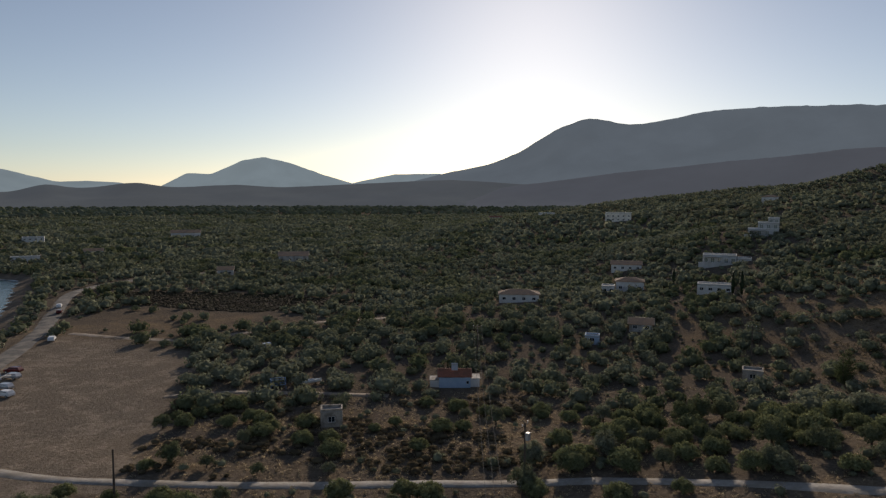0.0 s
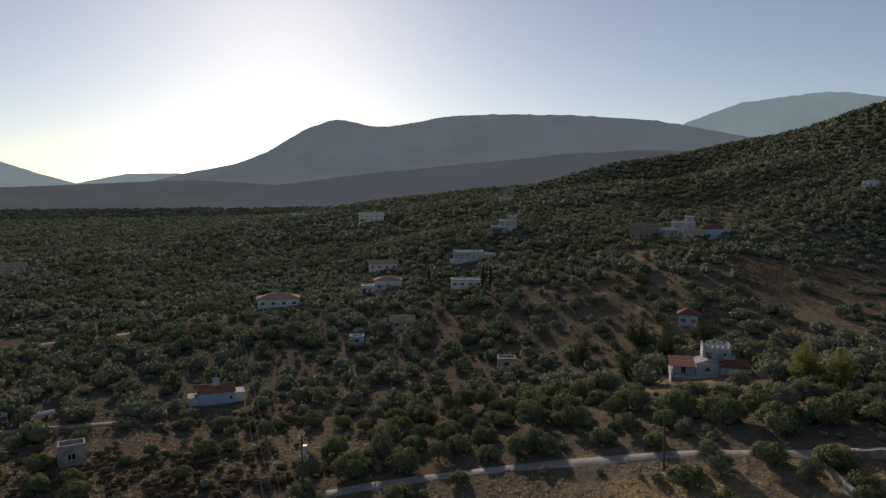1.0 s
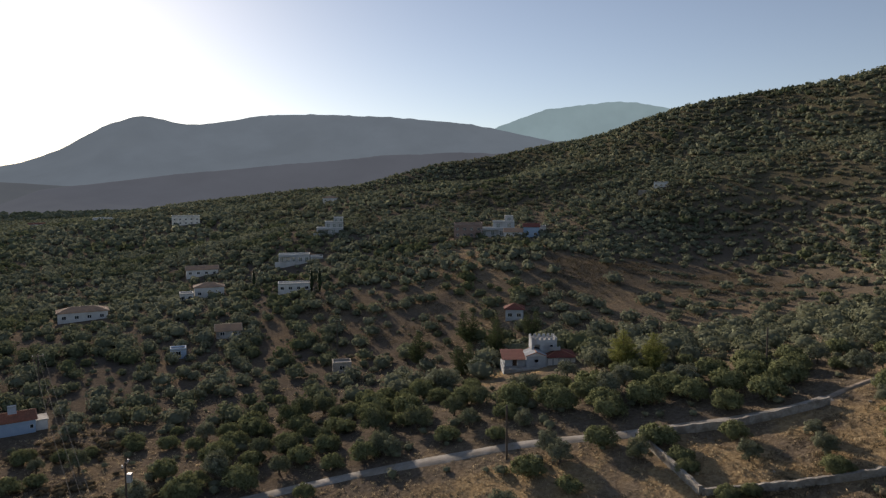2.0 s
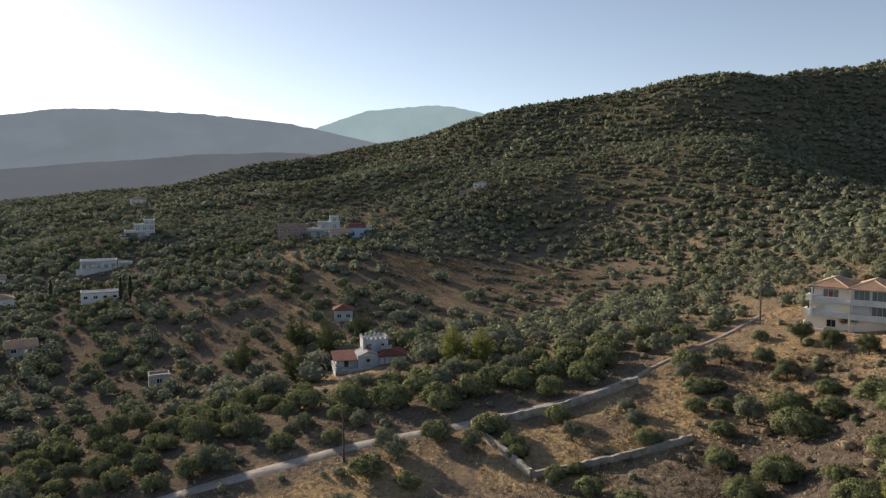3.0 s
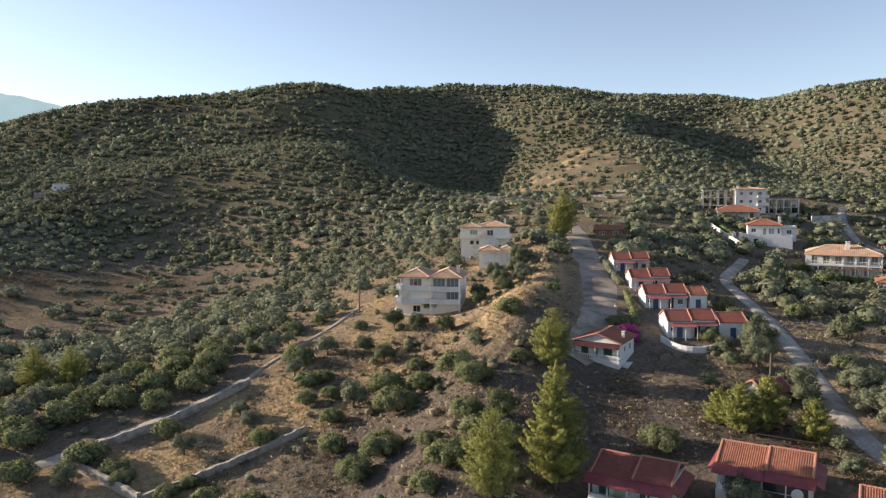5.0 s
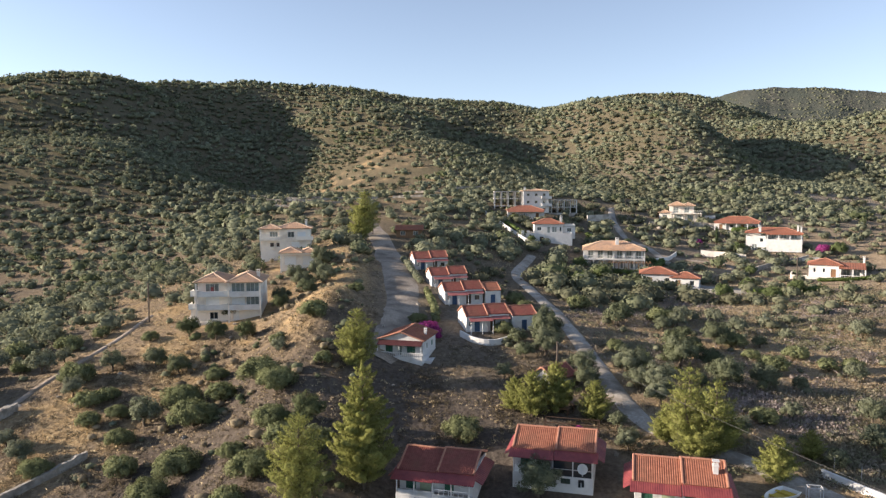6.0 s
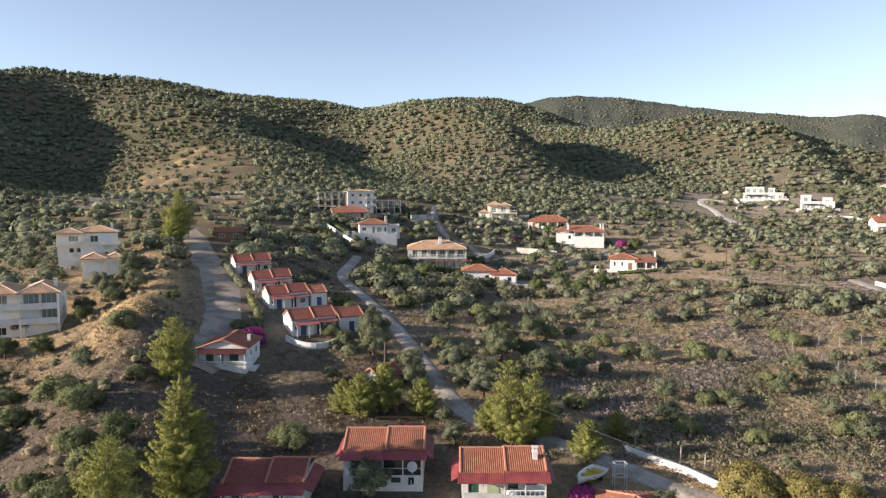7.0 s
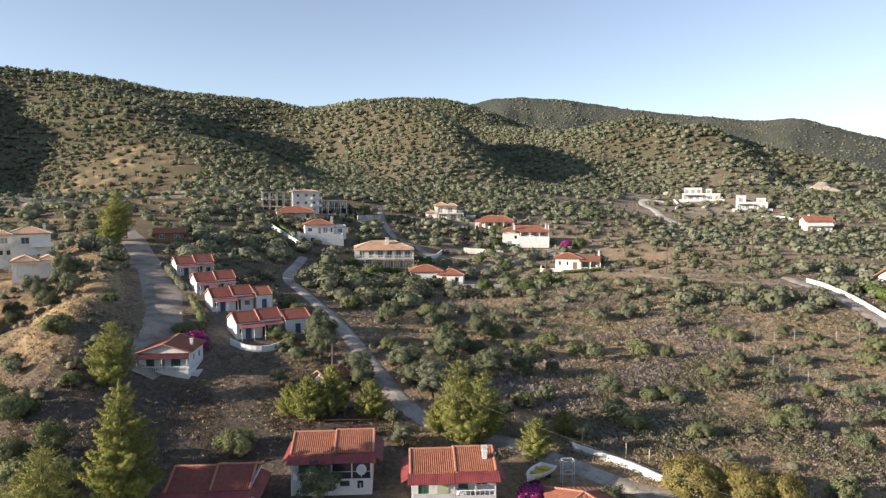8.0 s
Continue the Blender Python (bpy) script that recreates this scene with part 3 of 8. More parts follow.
TERRACOTTA = surface("terracotta_tiles", (0.235, 0.085, 0.052), (0.35, 0.14, 0.086), scale=2.5, rough=0.85, patch=(0.21, 0.095, 0.062), patch_scale=0.5, patch_at=(0.48, 0.68))
OLD_TILES = surface("old_red_tiles", (0.175, 0.052, 0.042), (0.27, 0.09, 0.068), scale=2.5, rough=0.85, patch=(0.20, 0.08, 0.055), patch_scale=0.5, patch_at=(0.48, 0.68))
PALE_TILES = surface("pale_tiles", (0.44, 0.26, 0.16), (0.56, 0.36, 0.23), scale=2.5, rough=0.85, patch=(0.36, 0.24, 0.17), patch_scale=0.5)
RIDGE_TILE = surface("ridge_tiles", (0.33, 0.15, 0.10), (0.43, 0.215, 0.145), scale=3, rough=0.85)
MAROON_SHEET = surface("maroon_sheet", (0.17, 0.036, 0.040), (0.24, 0.055, 0.056), scale=1.5, rough=0.5, patch=(0.28, 0.07, 0.06), patch_scale=0.6)
PINK_SHEET = surface("faded_pink_sheet", (0.27, 0.085, 0.08), (0.36, 0.125, 0.115), scale=1.5, rough=0.6, patch=(0.30, 0.14, 0.13), patch_scale=0.6)
DEEP_MAROON = surface("deep_maroon_sheet", (0.048, 0.014, 0.017), (0.075, 0.021, 0.025), scale=1.5, rough=0.7, patch=(0.085, 0.03, 0.032), patch_scale=0.6)
GREEN_PAINT = surface("green_shutter_paint", (0.03, 0.11, 0.075), (0.05, 0.15, 0.10), scale=4, rough=0.6)
WHITE_PAINT = surface("white_paint", (0.72, 0.72, 0.70), (0.80, 0.80, 0.78), scale=3, rough=0.55)
DARK_WOOD = surface("dark_wood", (0.05, 0.03, 0.02), (0.10, 0.06, 0.04), scale=5, rough=0.7, tilt=(1, 1, 0.2))
BROWN_WOOD = surface("brown_wood", (0.16, 0.09, 0.05), (0.26, 0.15, 0.08), scale=5, rough=0.75, tilt=(1, 1, 0.2))
BLUE_DOOR = surface("blue_door_paint", (0.03, 0.07, 0.14), (0.05, 0.10, 0.19), scale=4, rough=0.5)
STONE_WALL = surface("rubble_stone", (0.30, 0.27, 0.23), (0.46, 0.42, 0.37), scale=3.0, rough=0.95, patch=(0.22, 0.195, 0.165), patch_scale=0.8, bump=0.8)
GALVANISED = surface("galvanised_steel", (0.42, 0.43, 0.44), (0.55, 0.56, 0.57), scale=3, rough=0.65, metal=0.5)
GLASS = surface("window_glass", (0.015, 0.02, 0.025), (0.03, 0.038, 0.045), scale=0.7, rough=0.06)
GLASS.node_tree.nodes["Principled BSDF"].inputs["Specular IOR Level"].default_value = 0.8
PALE_CONCRETE = surface("pale_concrete", (0.52, 0.50, 0.47), (0.64, 0.62, 0.585), scale=1.5, rough=0.95, patch=(0.42, 0.40, 0.37), patch_scale=0.4)
WEATHERED_WHITE = surface("weathered_white", (0.43, 0.44, 0.44), (0.53, 0.54, 0.54), scale=1.0, rough=0.9, patch=(0.38, 0.375, 0.36), patch_scale=0.3)
GLASS_PALE = surface("curtained_glass", (0.17, 0.20, 0.19), (0.24, 0.27, 0.26), scale=0.5, rough=0.08)
GLASS_PALE.node_tree.nodes["Principled BSDF"].inputs["Specular IOR Level"].default_value = 0.8
PALE_RIDGE = surface("pale_ridge_tiles", (0.50, 0.36, 0.25), (0.60, 0.45, 0.33), scale=3, rough=0.85)
FLOOR_SLAB = surface("grey_floor", (0.28, 0.27, 0.25), (0.36, 0.345, 0.32), scale=1.5, rough=0.9)
YARDS = []


def part(name, bm, material, parent, label=""):
    """Link a bmesh as one mesh under a thing or under a part."""
    me = bpy.data.meshes.new(name)
    bm.to_mesh(me)
    bm.free()
    me.materials.append(material)
    ob = new(name, me)
    ob.parent = parent
    return tagged(ob, label)


def thing(name, label, category, x, y, turn, lift=0.0, group=""):
    """A thing's root on the ground, its front turned so that -y of its own looks along the given heading."""
    ob = tagged(new(name), label, category, group)
    ob.matrix_basis = pose(x, y, zg(x, y) + lift, 0, 0, turn)
    return ob


def box(bm, x0, x1, y0, y1, z0, z1):
    v = [bm.verts.new(p) for p in ((x0, y0, z0), (x1, y0, z0), (x1, y1, z0), (x0, y1, z0), (x0, y0, z1), (x1, y0, z1), (x1, y1, z1), (x0, y1, z1))]
    for f in ((0, 3, 2, 1), (4, 5, 6, 7), (0, 1, 5, 4), (1, 2, 6, 5), (2, 3, 7, 6), (3, 0, 4, 7)):
        bm.faces.new([v[i] for i in f])


def slab(bm, corners, down):
    """A flat piece from its upper corners and the way to its underside."""
    top = [bm.verts.new(c) for c in corners]
    low = [bm.verts.new(Vector(c) + Vector(down)) for c in corners]
    bm.faces.new(top)
    bm.faces.new(low[::-1])
    n = len(top)
    for i in range(n):
        bm.faces.new((top[i], low[i], low[(i + 1) % n], top[(i + 1) % n]))


def solid_box(x0, x1, y0, y1, z0, z1):
    bm = bmesh.new()
    box(bm, x0, x1, y0, y1, z0, z1)
    return bm


def rod(bm, a, b, radius, sides=6):
    a, b = Vector(a), Vector(b)
    t = (b - a).normalized()
    s = t.orthogonal().normalized()
    q = t.cross(s)
    ring = [[bm.verts.new(p + (s * math.cos(2 * math.pi * i / sides) + q * math.sin(2 * math.pi * i / sides)) * radius) for i in range(sides)] for p in (a, b)]
    for i in range(sides):
        j = (i + 1) % sides
        bm.faces.new((ring[0][i], ring[0][j], ring[1][j], ring[1][i]))
    bm.faces.new(ring[0][::-1])
    bm.faces.new(ring[1])


THICK = 0.25


def wall_run(bm, a, b, z0, z1, holes):
    """A wall from a to b (seen from outside, left to right), with openings (from, to, bottom, top) cut right through."""
    a, b = Vector((*a, 0)), Vector((*b, 0))
    along = (b - a).normalized()
    inward = Vector((-along.y, along.x, 0))
    length = (b - a).length
    cuts = sorted({0.0, length, *[h[0] for h in holes], *[h[1] for h in holes]})
    for s0, s1 in zip(cuts, cuts[1:]):
        here = sorted((h[2], h[3]) for h in holes if h[0] < s1 - 1e-4 and h[1] > s0 + 1e-4)
        z = z0
        for lo, hi in here + [(z1, z1)]:
            if lo > z + 1e-4:
                p = [a + along * s0, a + along * s1, a + along * s1 + inward * THICK, a + along * s0 + inward * THICK]
                slab(bm, [(q.x, q.y, lo) for q in p], (0, 0, z - lo))
            z = max(z, hi)


def opening(parent, a, b, s0, s1, lo, hi, kind, frame_material, shutter_material):
    """What fills an opening: a window with panes, a shuttered window, or a door."""
    a, b = Vector((*a, 0)), Vector((*b, 0))
    along = (b - a).normalized()
    inward = Vector((-along.y, along.x, 0))

    def place(bm):
        m = Matrix.Translation(a + along * s0 + inward * 0.09) @ Matrix(((along.x, inward.x, 0, 0), (along.y, inward.y, 0, 0), (0, 0, 1, 0), (0, 0, 0, 1)))
        bmesh.ops.transform(bm, matrix=m, verts=bm.verts)
        return bm

    w = s1 - s0
    if kind in ("window", "glazed"):
        bm = bmesh.new()
        t = 0.07
        box(bm, 0, w, 0, 0.07, lo, lo + t), box(bm, 0, w, 0, 0.07, hi - t, hi)
        box(bm, 0, t, 0, 0.07, lo + t, hi - t), box(bm, w - t, w, 0, 0.07, lo + t, hi - t)
        n = max(1, round(w / 0.75))
        for k in range(1, n):
            box(bm, w * k / n - 0.03, w * k / n + 0.03, 0, 0.07, lo + t, hi - t)
        frame_ob = part("window", place(bm), frame_material, parent)
        for k in range(n):
            part("pane", place(solid_box(w * k / n + 0.04, w * (k + 1) / n - 0.04, 0.025, 0.045, lo + t, hi - t)), GLASS_PALE if kind == "glazed" else GLASS, frame_ob)
    elif kind == "shutter":
        bm = bmesh.new()
        half = w / 2
        for k in (0, 1):
            x0 = k * half
            box(bm, x0 + 0.01, x0 + 0.08, -0.02, 0.05, lo, hi), box(bm, x0 + half - 0.08, x0 + half - 0.01, -0.02, 0.05, lo, hi)
            z = lo
            while z < hi - 0.05:
                box(bm, x0 + 0.08, x0 + half - 0.08, 0.0, 0.04, z, z + 0.1)
                z += 0.13
        part("shutter", place(bm), shutter_material, parent)
    elif kind == "door":
        leaf = part("door", place(solid_box(0.03, w - 0.03, 0.0, 0.05, lo, hi - 0.03)), shutter_material, parent)
        bm = bmesh.new()
        rod(bm, (w - 0.14, -0.05, lo + 1.0), (w - 0.14, 0.0, lo + 1.0), 0.03)
        part("handle", place(bm), GALVANISED, leaf, "small steel door handle")
    elif kind == "roller":
        bm = bmesh.new()
        n = max(2, round((hi - lo) / 0.06))
        rings = []
        for k in range(n + 1):
            z, y = lo + (hi - lo) * k / n, 0.0 if k % 2 else 0.018
            rings.append([bm.verts.new(p) for p in ((0.02, y, z), (w - 0.02, y, z), (w - 0.02, 0.05, z), (0.02, 0.05, z))])
        for p, q in zip(rings, rings[1:]):
            for k in range(4):
                bm.faces.new((p[k], p[(k + 1) % 4], q[(k + 1) % 4], q[k]))
        bm.faces.new(rings[0][::-1]), bm.faces.new(rings[-1])
        part("roller_shutter", place(bm), WHITE_PAINT, parent)


def walls(parent, x0, x1, y0, y1, z0, z1, holes, material=None, frame_material=None, shutter_material=None):
    """Four walls with openings. holes: (side, middle, width, bottom, height, kind); the middle counts from the side's left end."""
    material = material or WHITE_PLASTER
    sides = {"f": ((x0, y0), (x1, y0)), "r": ((x1, y0 + THICK), (x1, y1 - THICK)), "b": ((x1, y1), (x0, y1)), "l": ((x0, y1 - THICK), (x0, y0 + THICK))}
    bm = bmesh.new()
    for key, (a, b) in sides.items():
        mine = [(m - w / 2, m + w / 2, z0 + lo, z0 + lo + h) for s, m, w, lo, h, kind in holes if s == key]
        wall_run(bm, a, b, z0, z1, mine)
    bmesh.ops.remove_doubles(bm, verts=bm.verts, dist=0.001)
    part("wall", bm, material, parent)
    for s, m, w, lo, h, kind in holes:
        opening(parent, *sides[s], m - w / 2, m + w / 2, z0 + lo, z0 + lo + h, kind, frame_material or WHITE_PAINT, shutter_material or GREEN_PAINT)


def tile_face(bm, e0, e1, up, c0=0.0, c1=0.0, period=0.3, rows=9, amp=0.048, thick=0.1):
    """One slope of a tiled roof: rows of round tiles over a deck. c0, c1: how much the slope narrows at its left and right."""
    e0, e1, up = Vector(e0), Vector(e1), Vector(up)
    across = e1 - e0
    normal = across.cross(up).normalized()
    width = across.length
    n = max(4, int(width / period)) * 4
    grid = []
    for i in range(n + 1):
        q = i / n
        top = min(1.0, q / c0 if c0 > 0 else 1.0, (1 - q) / c1 if c1 > 0 else 1.0)
        wave = (0.0, 0.75, 1.0, 0.75)[i % 4] * amp
        column = []
        for j in range(rows + 1):
            v = top * j / rows
            column.append(bm.verts.new(e0 + across * q + up * v + normal * (thick + wave + (0.02 if j % 2 else 0.0))))
        grid.append(column)
    for i in range(n):
        for j in range(rows):
            quad = (grid[i][j], grid[i + 1][j], grid[i + 1][j + 1], grid[i][j + 1])
            if (quad[2].co - quad[1].co).length + (quad[3].co - quad[0].co).length > 1e-4:
                bm.faces.new(quad)
    corners = [e0, e1, e1 - across * c1 + up, e0 + across * c0 + up]
    if c0 + c1 > 0.999:
        corners = corners[:3]
    slab(bm, [c + normal * thick for c in corners], -normal * thick)


def caps(parent, lines, material=None, radius=0.13):
    """Rounded ridge and verge tiles, laid end to end."""
    bm = bmesh.new()
    for a, b in lines:
        a, b = Vector(a), Vector(b)
        n = max(1, round((b - a).length / 0.45))
        along = (b - a).normalized()
        side = along.cross(Vector((0, 0, 1))).normalized()
        up = side.cross(along)
        rings = []
        for k in range(n):
            # each tile is a little wider at its lower end, where it laps over the next
            for at, r in ((k / n, radius * 0.9), ((k + 0.97) / n, radius * 1.05)):
                c = a.lerp(b, at)
                rings.append([bm.verts.new(c + (side * math.cos(t * math.pi / 3) + up * math.sin(t * math.pi / 3)) * r) for t in range(6)])
        for p, q in zip(rings, rings[1:]):
            for t in range(6):
                bm.faces.new((p[t], q[t], q[(t + 1) % 6], p[(t + 1) % 6]))
        bm.faces.new(rings[0]), bm.faces.new(rings[-1][::-1])
    bmesh.ops.recalc_face_normals(bm, faces=bm.faces)
    return part("ridge_cap", bm, material or RIDGE_TILE, parent)


def gable_roof(parent, x0, x1, y0, y1, z, rise, material, along="x", over=0.35, fine=True, wall_material=None, gables=True):
    period, rows = (0.21, 9) if fine else (0.45, 4)
    bm = bmesh.new()
    if along == "x":
        mid = (y0 + y1) / 2
        run = mid - y0
        drop = rise * over / run
        tile_face(bm, (x0 - over, y0 - over, z - drop), (x1 + over, y0 - over, z - drop), (0, run + over, rise + drop), period=period, rows=rows)
        tile_face(bm, (x1 + over, y1 + over, z - drop), (x0 - over, y1 + over, z - drop), (0, -run - over, rise + drop), period=period, rows=rows)
        ridge = [((x0 - over, mid, z + rise + 0.14), (x1 + over, mid, z + rise + 0.14))]
        for x in (x0 - over, x1 + over):
            ridge += [((x, y0 - over, z - drop + 0.14), (x, mid, z + rise + 0.14)), ((x, y1 + over, z - drop + 0.14), (x, mid, z + rise + 0.14))]
        tri = [[(x, y0, z), (x, y1, z), (x, mid, z + rise)] for x in (x0, x1 - THICK)]
        push = (THICK, 0, 0)
    else:
        mid = (x0 + x1) / 2
        run = mid - x0
        drop = rise * over / run
        tile_face(bm, (x0 - over, y1 + over, z - drop), (x0 - over, y0 - over, z - drop), (run + over, 0, rise + drop), period=period, rows=rows)
        tile_face(bm, (x1 + over, y0 - over, z - drop), (x1 + over, y1 + over, z - drop), (-run - over, 0, rise + drop), period=period, rows=rows)
        ridge = [((mid, y0 - over, z + rise + 0.14), (mid, y1 + over, z + rise + 0.14))]
        for y in (y0 - over, y1 + over):
            ridge += [((x0 - over, y, z - drop + 0.14), (mid, y, z + rise + 0.14)), ((x1 + over, y, z - drop + 0.14), (mid, y, z + rise + 0.14))]
        tri = [[(x0, y, z), (x1, y, z), (mid, y, z + rise)] for y in (y0, y1 - THICK)]
        push = (0, THICK, 0)
    roof = part("roof", bm, material, parent)
    caps(roof, ridge, PALE_RIDGE if material == PALE_TILES else None)
    if gables:
        for t in tri:
            bm = bmesh.new()
            slab(bm, t, push)
            part("gable", bm, wall_material or WHITE_PLASTER, parent)
    return roof


def hip_roof(parent, x0, x1, y0, y1, z, rise, material, over=0.45, fine=False):
    period, rows = (0.23, 9) if fine else (0.45, 5)
    x0, x1, y0, y1 = x0 - over, x1 + over, y0 - over, y1 + over
    w, d = x1 - x0, y1 - y0
    bm = bmesh.new()
    if w >= d:
        c = d / 2 / w
        tile_face(bm, (x0, y0, z), (x1, y0, z), (0, d / 2, rise), c, c, period, rows)
        tile_face(bm, (x1, y1, z), (x0, y1, z), (0, -d / 2, rise), c, c, period, rows)
        tile_face(bm, (x1, y0, z), (x1, y1, z), (-d / 2, 0, rise), 0.5, 0.5, period, rows)
        tile_face(bm, (x0, y1, z), (x0, y0, z), (d / 2, 0, rise), 0.5, 0.5, period, rows)
        p, q = (x0 + d / 2, (y0 + y1) / 2, z + rise + 0.12), (x1 - d / 2, (y0 + y1) / 2, z + rise + 0.12)
        lines = [(p, q)] if w > d + 0.2 else []
        lines += [((x0, y0, z + 0.12), p), ((x0, y1, z + 0.12), p), ((x1, y0, z + 0.12), q), ((x1, y1, z + 0.12), q)]
    else:
        c = w / 2 / d
        tile_face(bm, (x1, y0, z), (x1, y1, z), (-w / 2, 0, rise), c, c, period, rows)
        tile_face(bm, (x0, y1, z), (x0, y0, z), (w / 2, 0, rise), c, c, period, rows)
        tile_face(bm, (x0, y0, z), (x1, y0, z), (0, w / 2, rise), 0.5, 0.5, period, rows)
        tile_face(bm, (x1, y1, z), (x0, y1, z), (0, -w / 2, rise), 0.5, 0.5, period, rows)
        p, q = ((x0 + x1) / 2, y0 + w / 2, z + rise + 0.12), ((x0 + x1) / 2, y1 - w / 2, z + rise + 0.12)
        lines = [(p, q), ((x0, y0, z + 0.12), p), ((x1, y0, z + 0.12), p), ((x0, y1, z + 0.12), q), ((x1, y1, z + 0.12), q)]
    roof = part("roof", bm, material, parent)
    caps(roof, lines, PALE_RIDGE if material == PALE_TILES else None)
    return roof


def shed_roof(parent, x0, x1, y0, y1, z_front, z_back, material, fine=True, name="roof", period=0.28, amp=0.05, side=0.0):
    """A single slope, low at the front."""
    bm = bmesh.new()
    tile_face(bm, (x0, y0, z_front), (x1, y0, z_front), (0, y1 - y0, z_back - z_front), period=period if fine else 0.55, rows=6, amp=amp, thick=0.05)
    return part(name, bm, material, parent)


def flat_roof(parent, x0, x1, y0, y1, z, parapet=0.4, material=None):
    part("roof", solid_box(x0, x1, y0, y1, z, z + 0.2), FLOOR_SLAB, parent)
    bm = bmesh.new()
    wall_run(bm, (x0, y0), (x1, y0), z + 0.2, z + 0.2 + parapet, [])
    wall_run(bm, (x1, y0 + THICK), (x1, y1 - THICK), z + 0.2, z + 0.2 + parapet, [])
    wall_run(bm, (x1, y1), (x0, y1), z + 0.2, z + 0.2 + parapet, [])
    wall_run(bm, (x0, y1 - THICK), (x0, y0 + THICK), z + 0.2, z + 0.2 + parapet, [])
    part("parapet", bm, material or WHITE_PLASTER, parent)


def chimney(parent, x, y, z0, z1, w=0.5, material=None):
    bm = bmesh.new()
    box(bm, x - w / 2, x + w / 2, y - w / 2, y + w / 2, z0, z1)
    box(bm, x - w / 2 - 0.06, x + w / 2 + 0.06, y - w / 2 - 0.06, y + w / 2 + 0.06, z1 - 0.25, z1 - 0.13)
    for dx in (-1, 1):
        for dy in (-1, 1):
            box(bm, x + dx * w * 0.38 - 0.05, x + dx * w * 0.38 + 0.05, y + dy * w * 0.38 - 0.05, y + dy * w * 0.38 + 0.05, z1, z1 + 0.25)
    box(bm, x - w / 2 - 0.08, x + w / 2 + 0.08, y - w / 2 - 0.08, y + w / 2 + 0.08, z1 + 0.25, z1 + 0.33)
    part("chimney", bm, material or WHITE_PLASTER, parent)


def plinth(parent, x0, x1, y0, y1, z, depth=2.2, material=None):
    """The footing that takes up the slope of the ground."""
    part("plinth", solid_box(x0, x1, y0, y1, z - depth, z), material or WHITE_PLASTER, parent)


def balustrade(parent, a, b, z, h=0.95, material=None, gap=0.5):
    """A handrail on balusters between two points."""
    a, b = Vector((*a, z)), Vector((*b, z))
    rail = bmesh.new()
    rod(rail, a + Vector((0, 0, h)), b + Vector((0, 0, h)), 0.06, 5)
    rail_ob = part("railing", rail, material or WHITE_PAINT, parent)
    n = max(2, int((b - a).length / gap))
    for k in range(n + 1):
        p = a.lerp(b, k / n)
        bm = bmesh.new()
        rod(bm, p, p + Vector((0, 0, h)), 0.035, 4)
        part("baluster", bm, material or WHITE_PAINT, rail_ob)


def balcony(parent, x0, x1, y0, y1, z, solid=True, material=None):
    """A slab standing out from the front, with a parapet on three sides."""
    deck = part("balcony", solid_box(x0, x1, y0, y1, z - 0.2, z), material or WHITE_PLASTER, parent)
    bm = bmesh.new()
    if solid:
        box(bm, x0, x1, y0, y0 + 0.15, z, z + 0.9)
        box(bm, x0, x0 + 0.15, y0 + 0.15, y1, z, z + 0.9)
        box(bm, x1 - 0.15, x1, y0 + 0.15, y1, z, z + 0.9)
        part("parapet", bm, material or WHITE_PLASTER, deck)
    else:
        bm.free()
        balustrade(parent, (x0, y0 + 0.08), (x1, y0 + 0.08), z, material=material)


def posts(parent, spots, z0, z1, w=0.3, material=None, name="column"):
    for x, y in spots:
        part(name, solid_box(x - w / 2, x + w / 2, y - w / 2, y + w / 2, z0, z1), material or WHITE_PLASTER, parent)


def awning(parent, x0, x1, y0, y1, z_front, z_back, material=None):
    bm = bmesh.new()
    tile_face(bm, (x0, y0, z_front), (x1, y0, z_front), (0, y1 - y0, z_back - z_front), period=0.22, rows=2, amp=0.02, thick=0.03)
    return part("awning", bm, material or MAROON_SHEET, parent)


# ---- the three lane cottages with verandas
GREEN_CREAM = surface("pale_green_paint", (0.34, 0.40, 0.26), (0.42, 0.48, 0.33), scale=2, rough=0.7)
CLOTH_DARK = surface("dark_cloth", (0.02, 0.022, 0.022), (0.04, 0.042, 0.04), scale=5, rough=0.95)
CLOTH_GREEN = surface("dark_green_cloth", (0.03, 0.045, 0.035), (0.06, 0.08, 0.06), scale=5, rough=0.95)
CLOTH_WHITE = surface("white_cloth", (0.52, 0.53, 0.54), (0.64, 0.65, 0.66), scale=3, rough=0.95, bump=0.3)


def hung_cloth(m, outline, material, name, label):
    """A cloth over the edge of a veranda: a sheet with soft folds, cut to its outline."""
    bm = bmesh.new()
    n = 9
    for x0, x1, z0, z1 in outline:
        front = [[bm.verts.new((x0 + (x1 - x0) * i / n, 0.035 * math.sin(i * 2.1 + z0) - 0.02, z)) for i in range(n + 1)] for z in (z1, (z0 + z1) / 2, z0 - 0.0)]
        for a, b in zip(front, front[1:]):
            for i in range(n):
                bm.faces.new((a[i], b[i], b[i + 1], a[i + 1]))
    bmesh.ops.remove_doubles(bm, verts=bm.verts, dist=0.001)
    bmesh.ops.solidify(bm, geom=bm.faces[:], thickness=0.025)
    me = bpy.data.meshes.new(name)
    bm.to_mesh(me)
    bm.free()
    me.materials.append(material)
    ob = tagged(new(name, me), label, "laundry")
    ob.matrix_basis = m


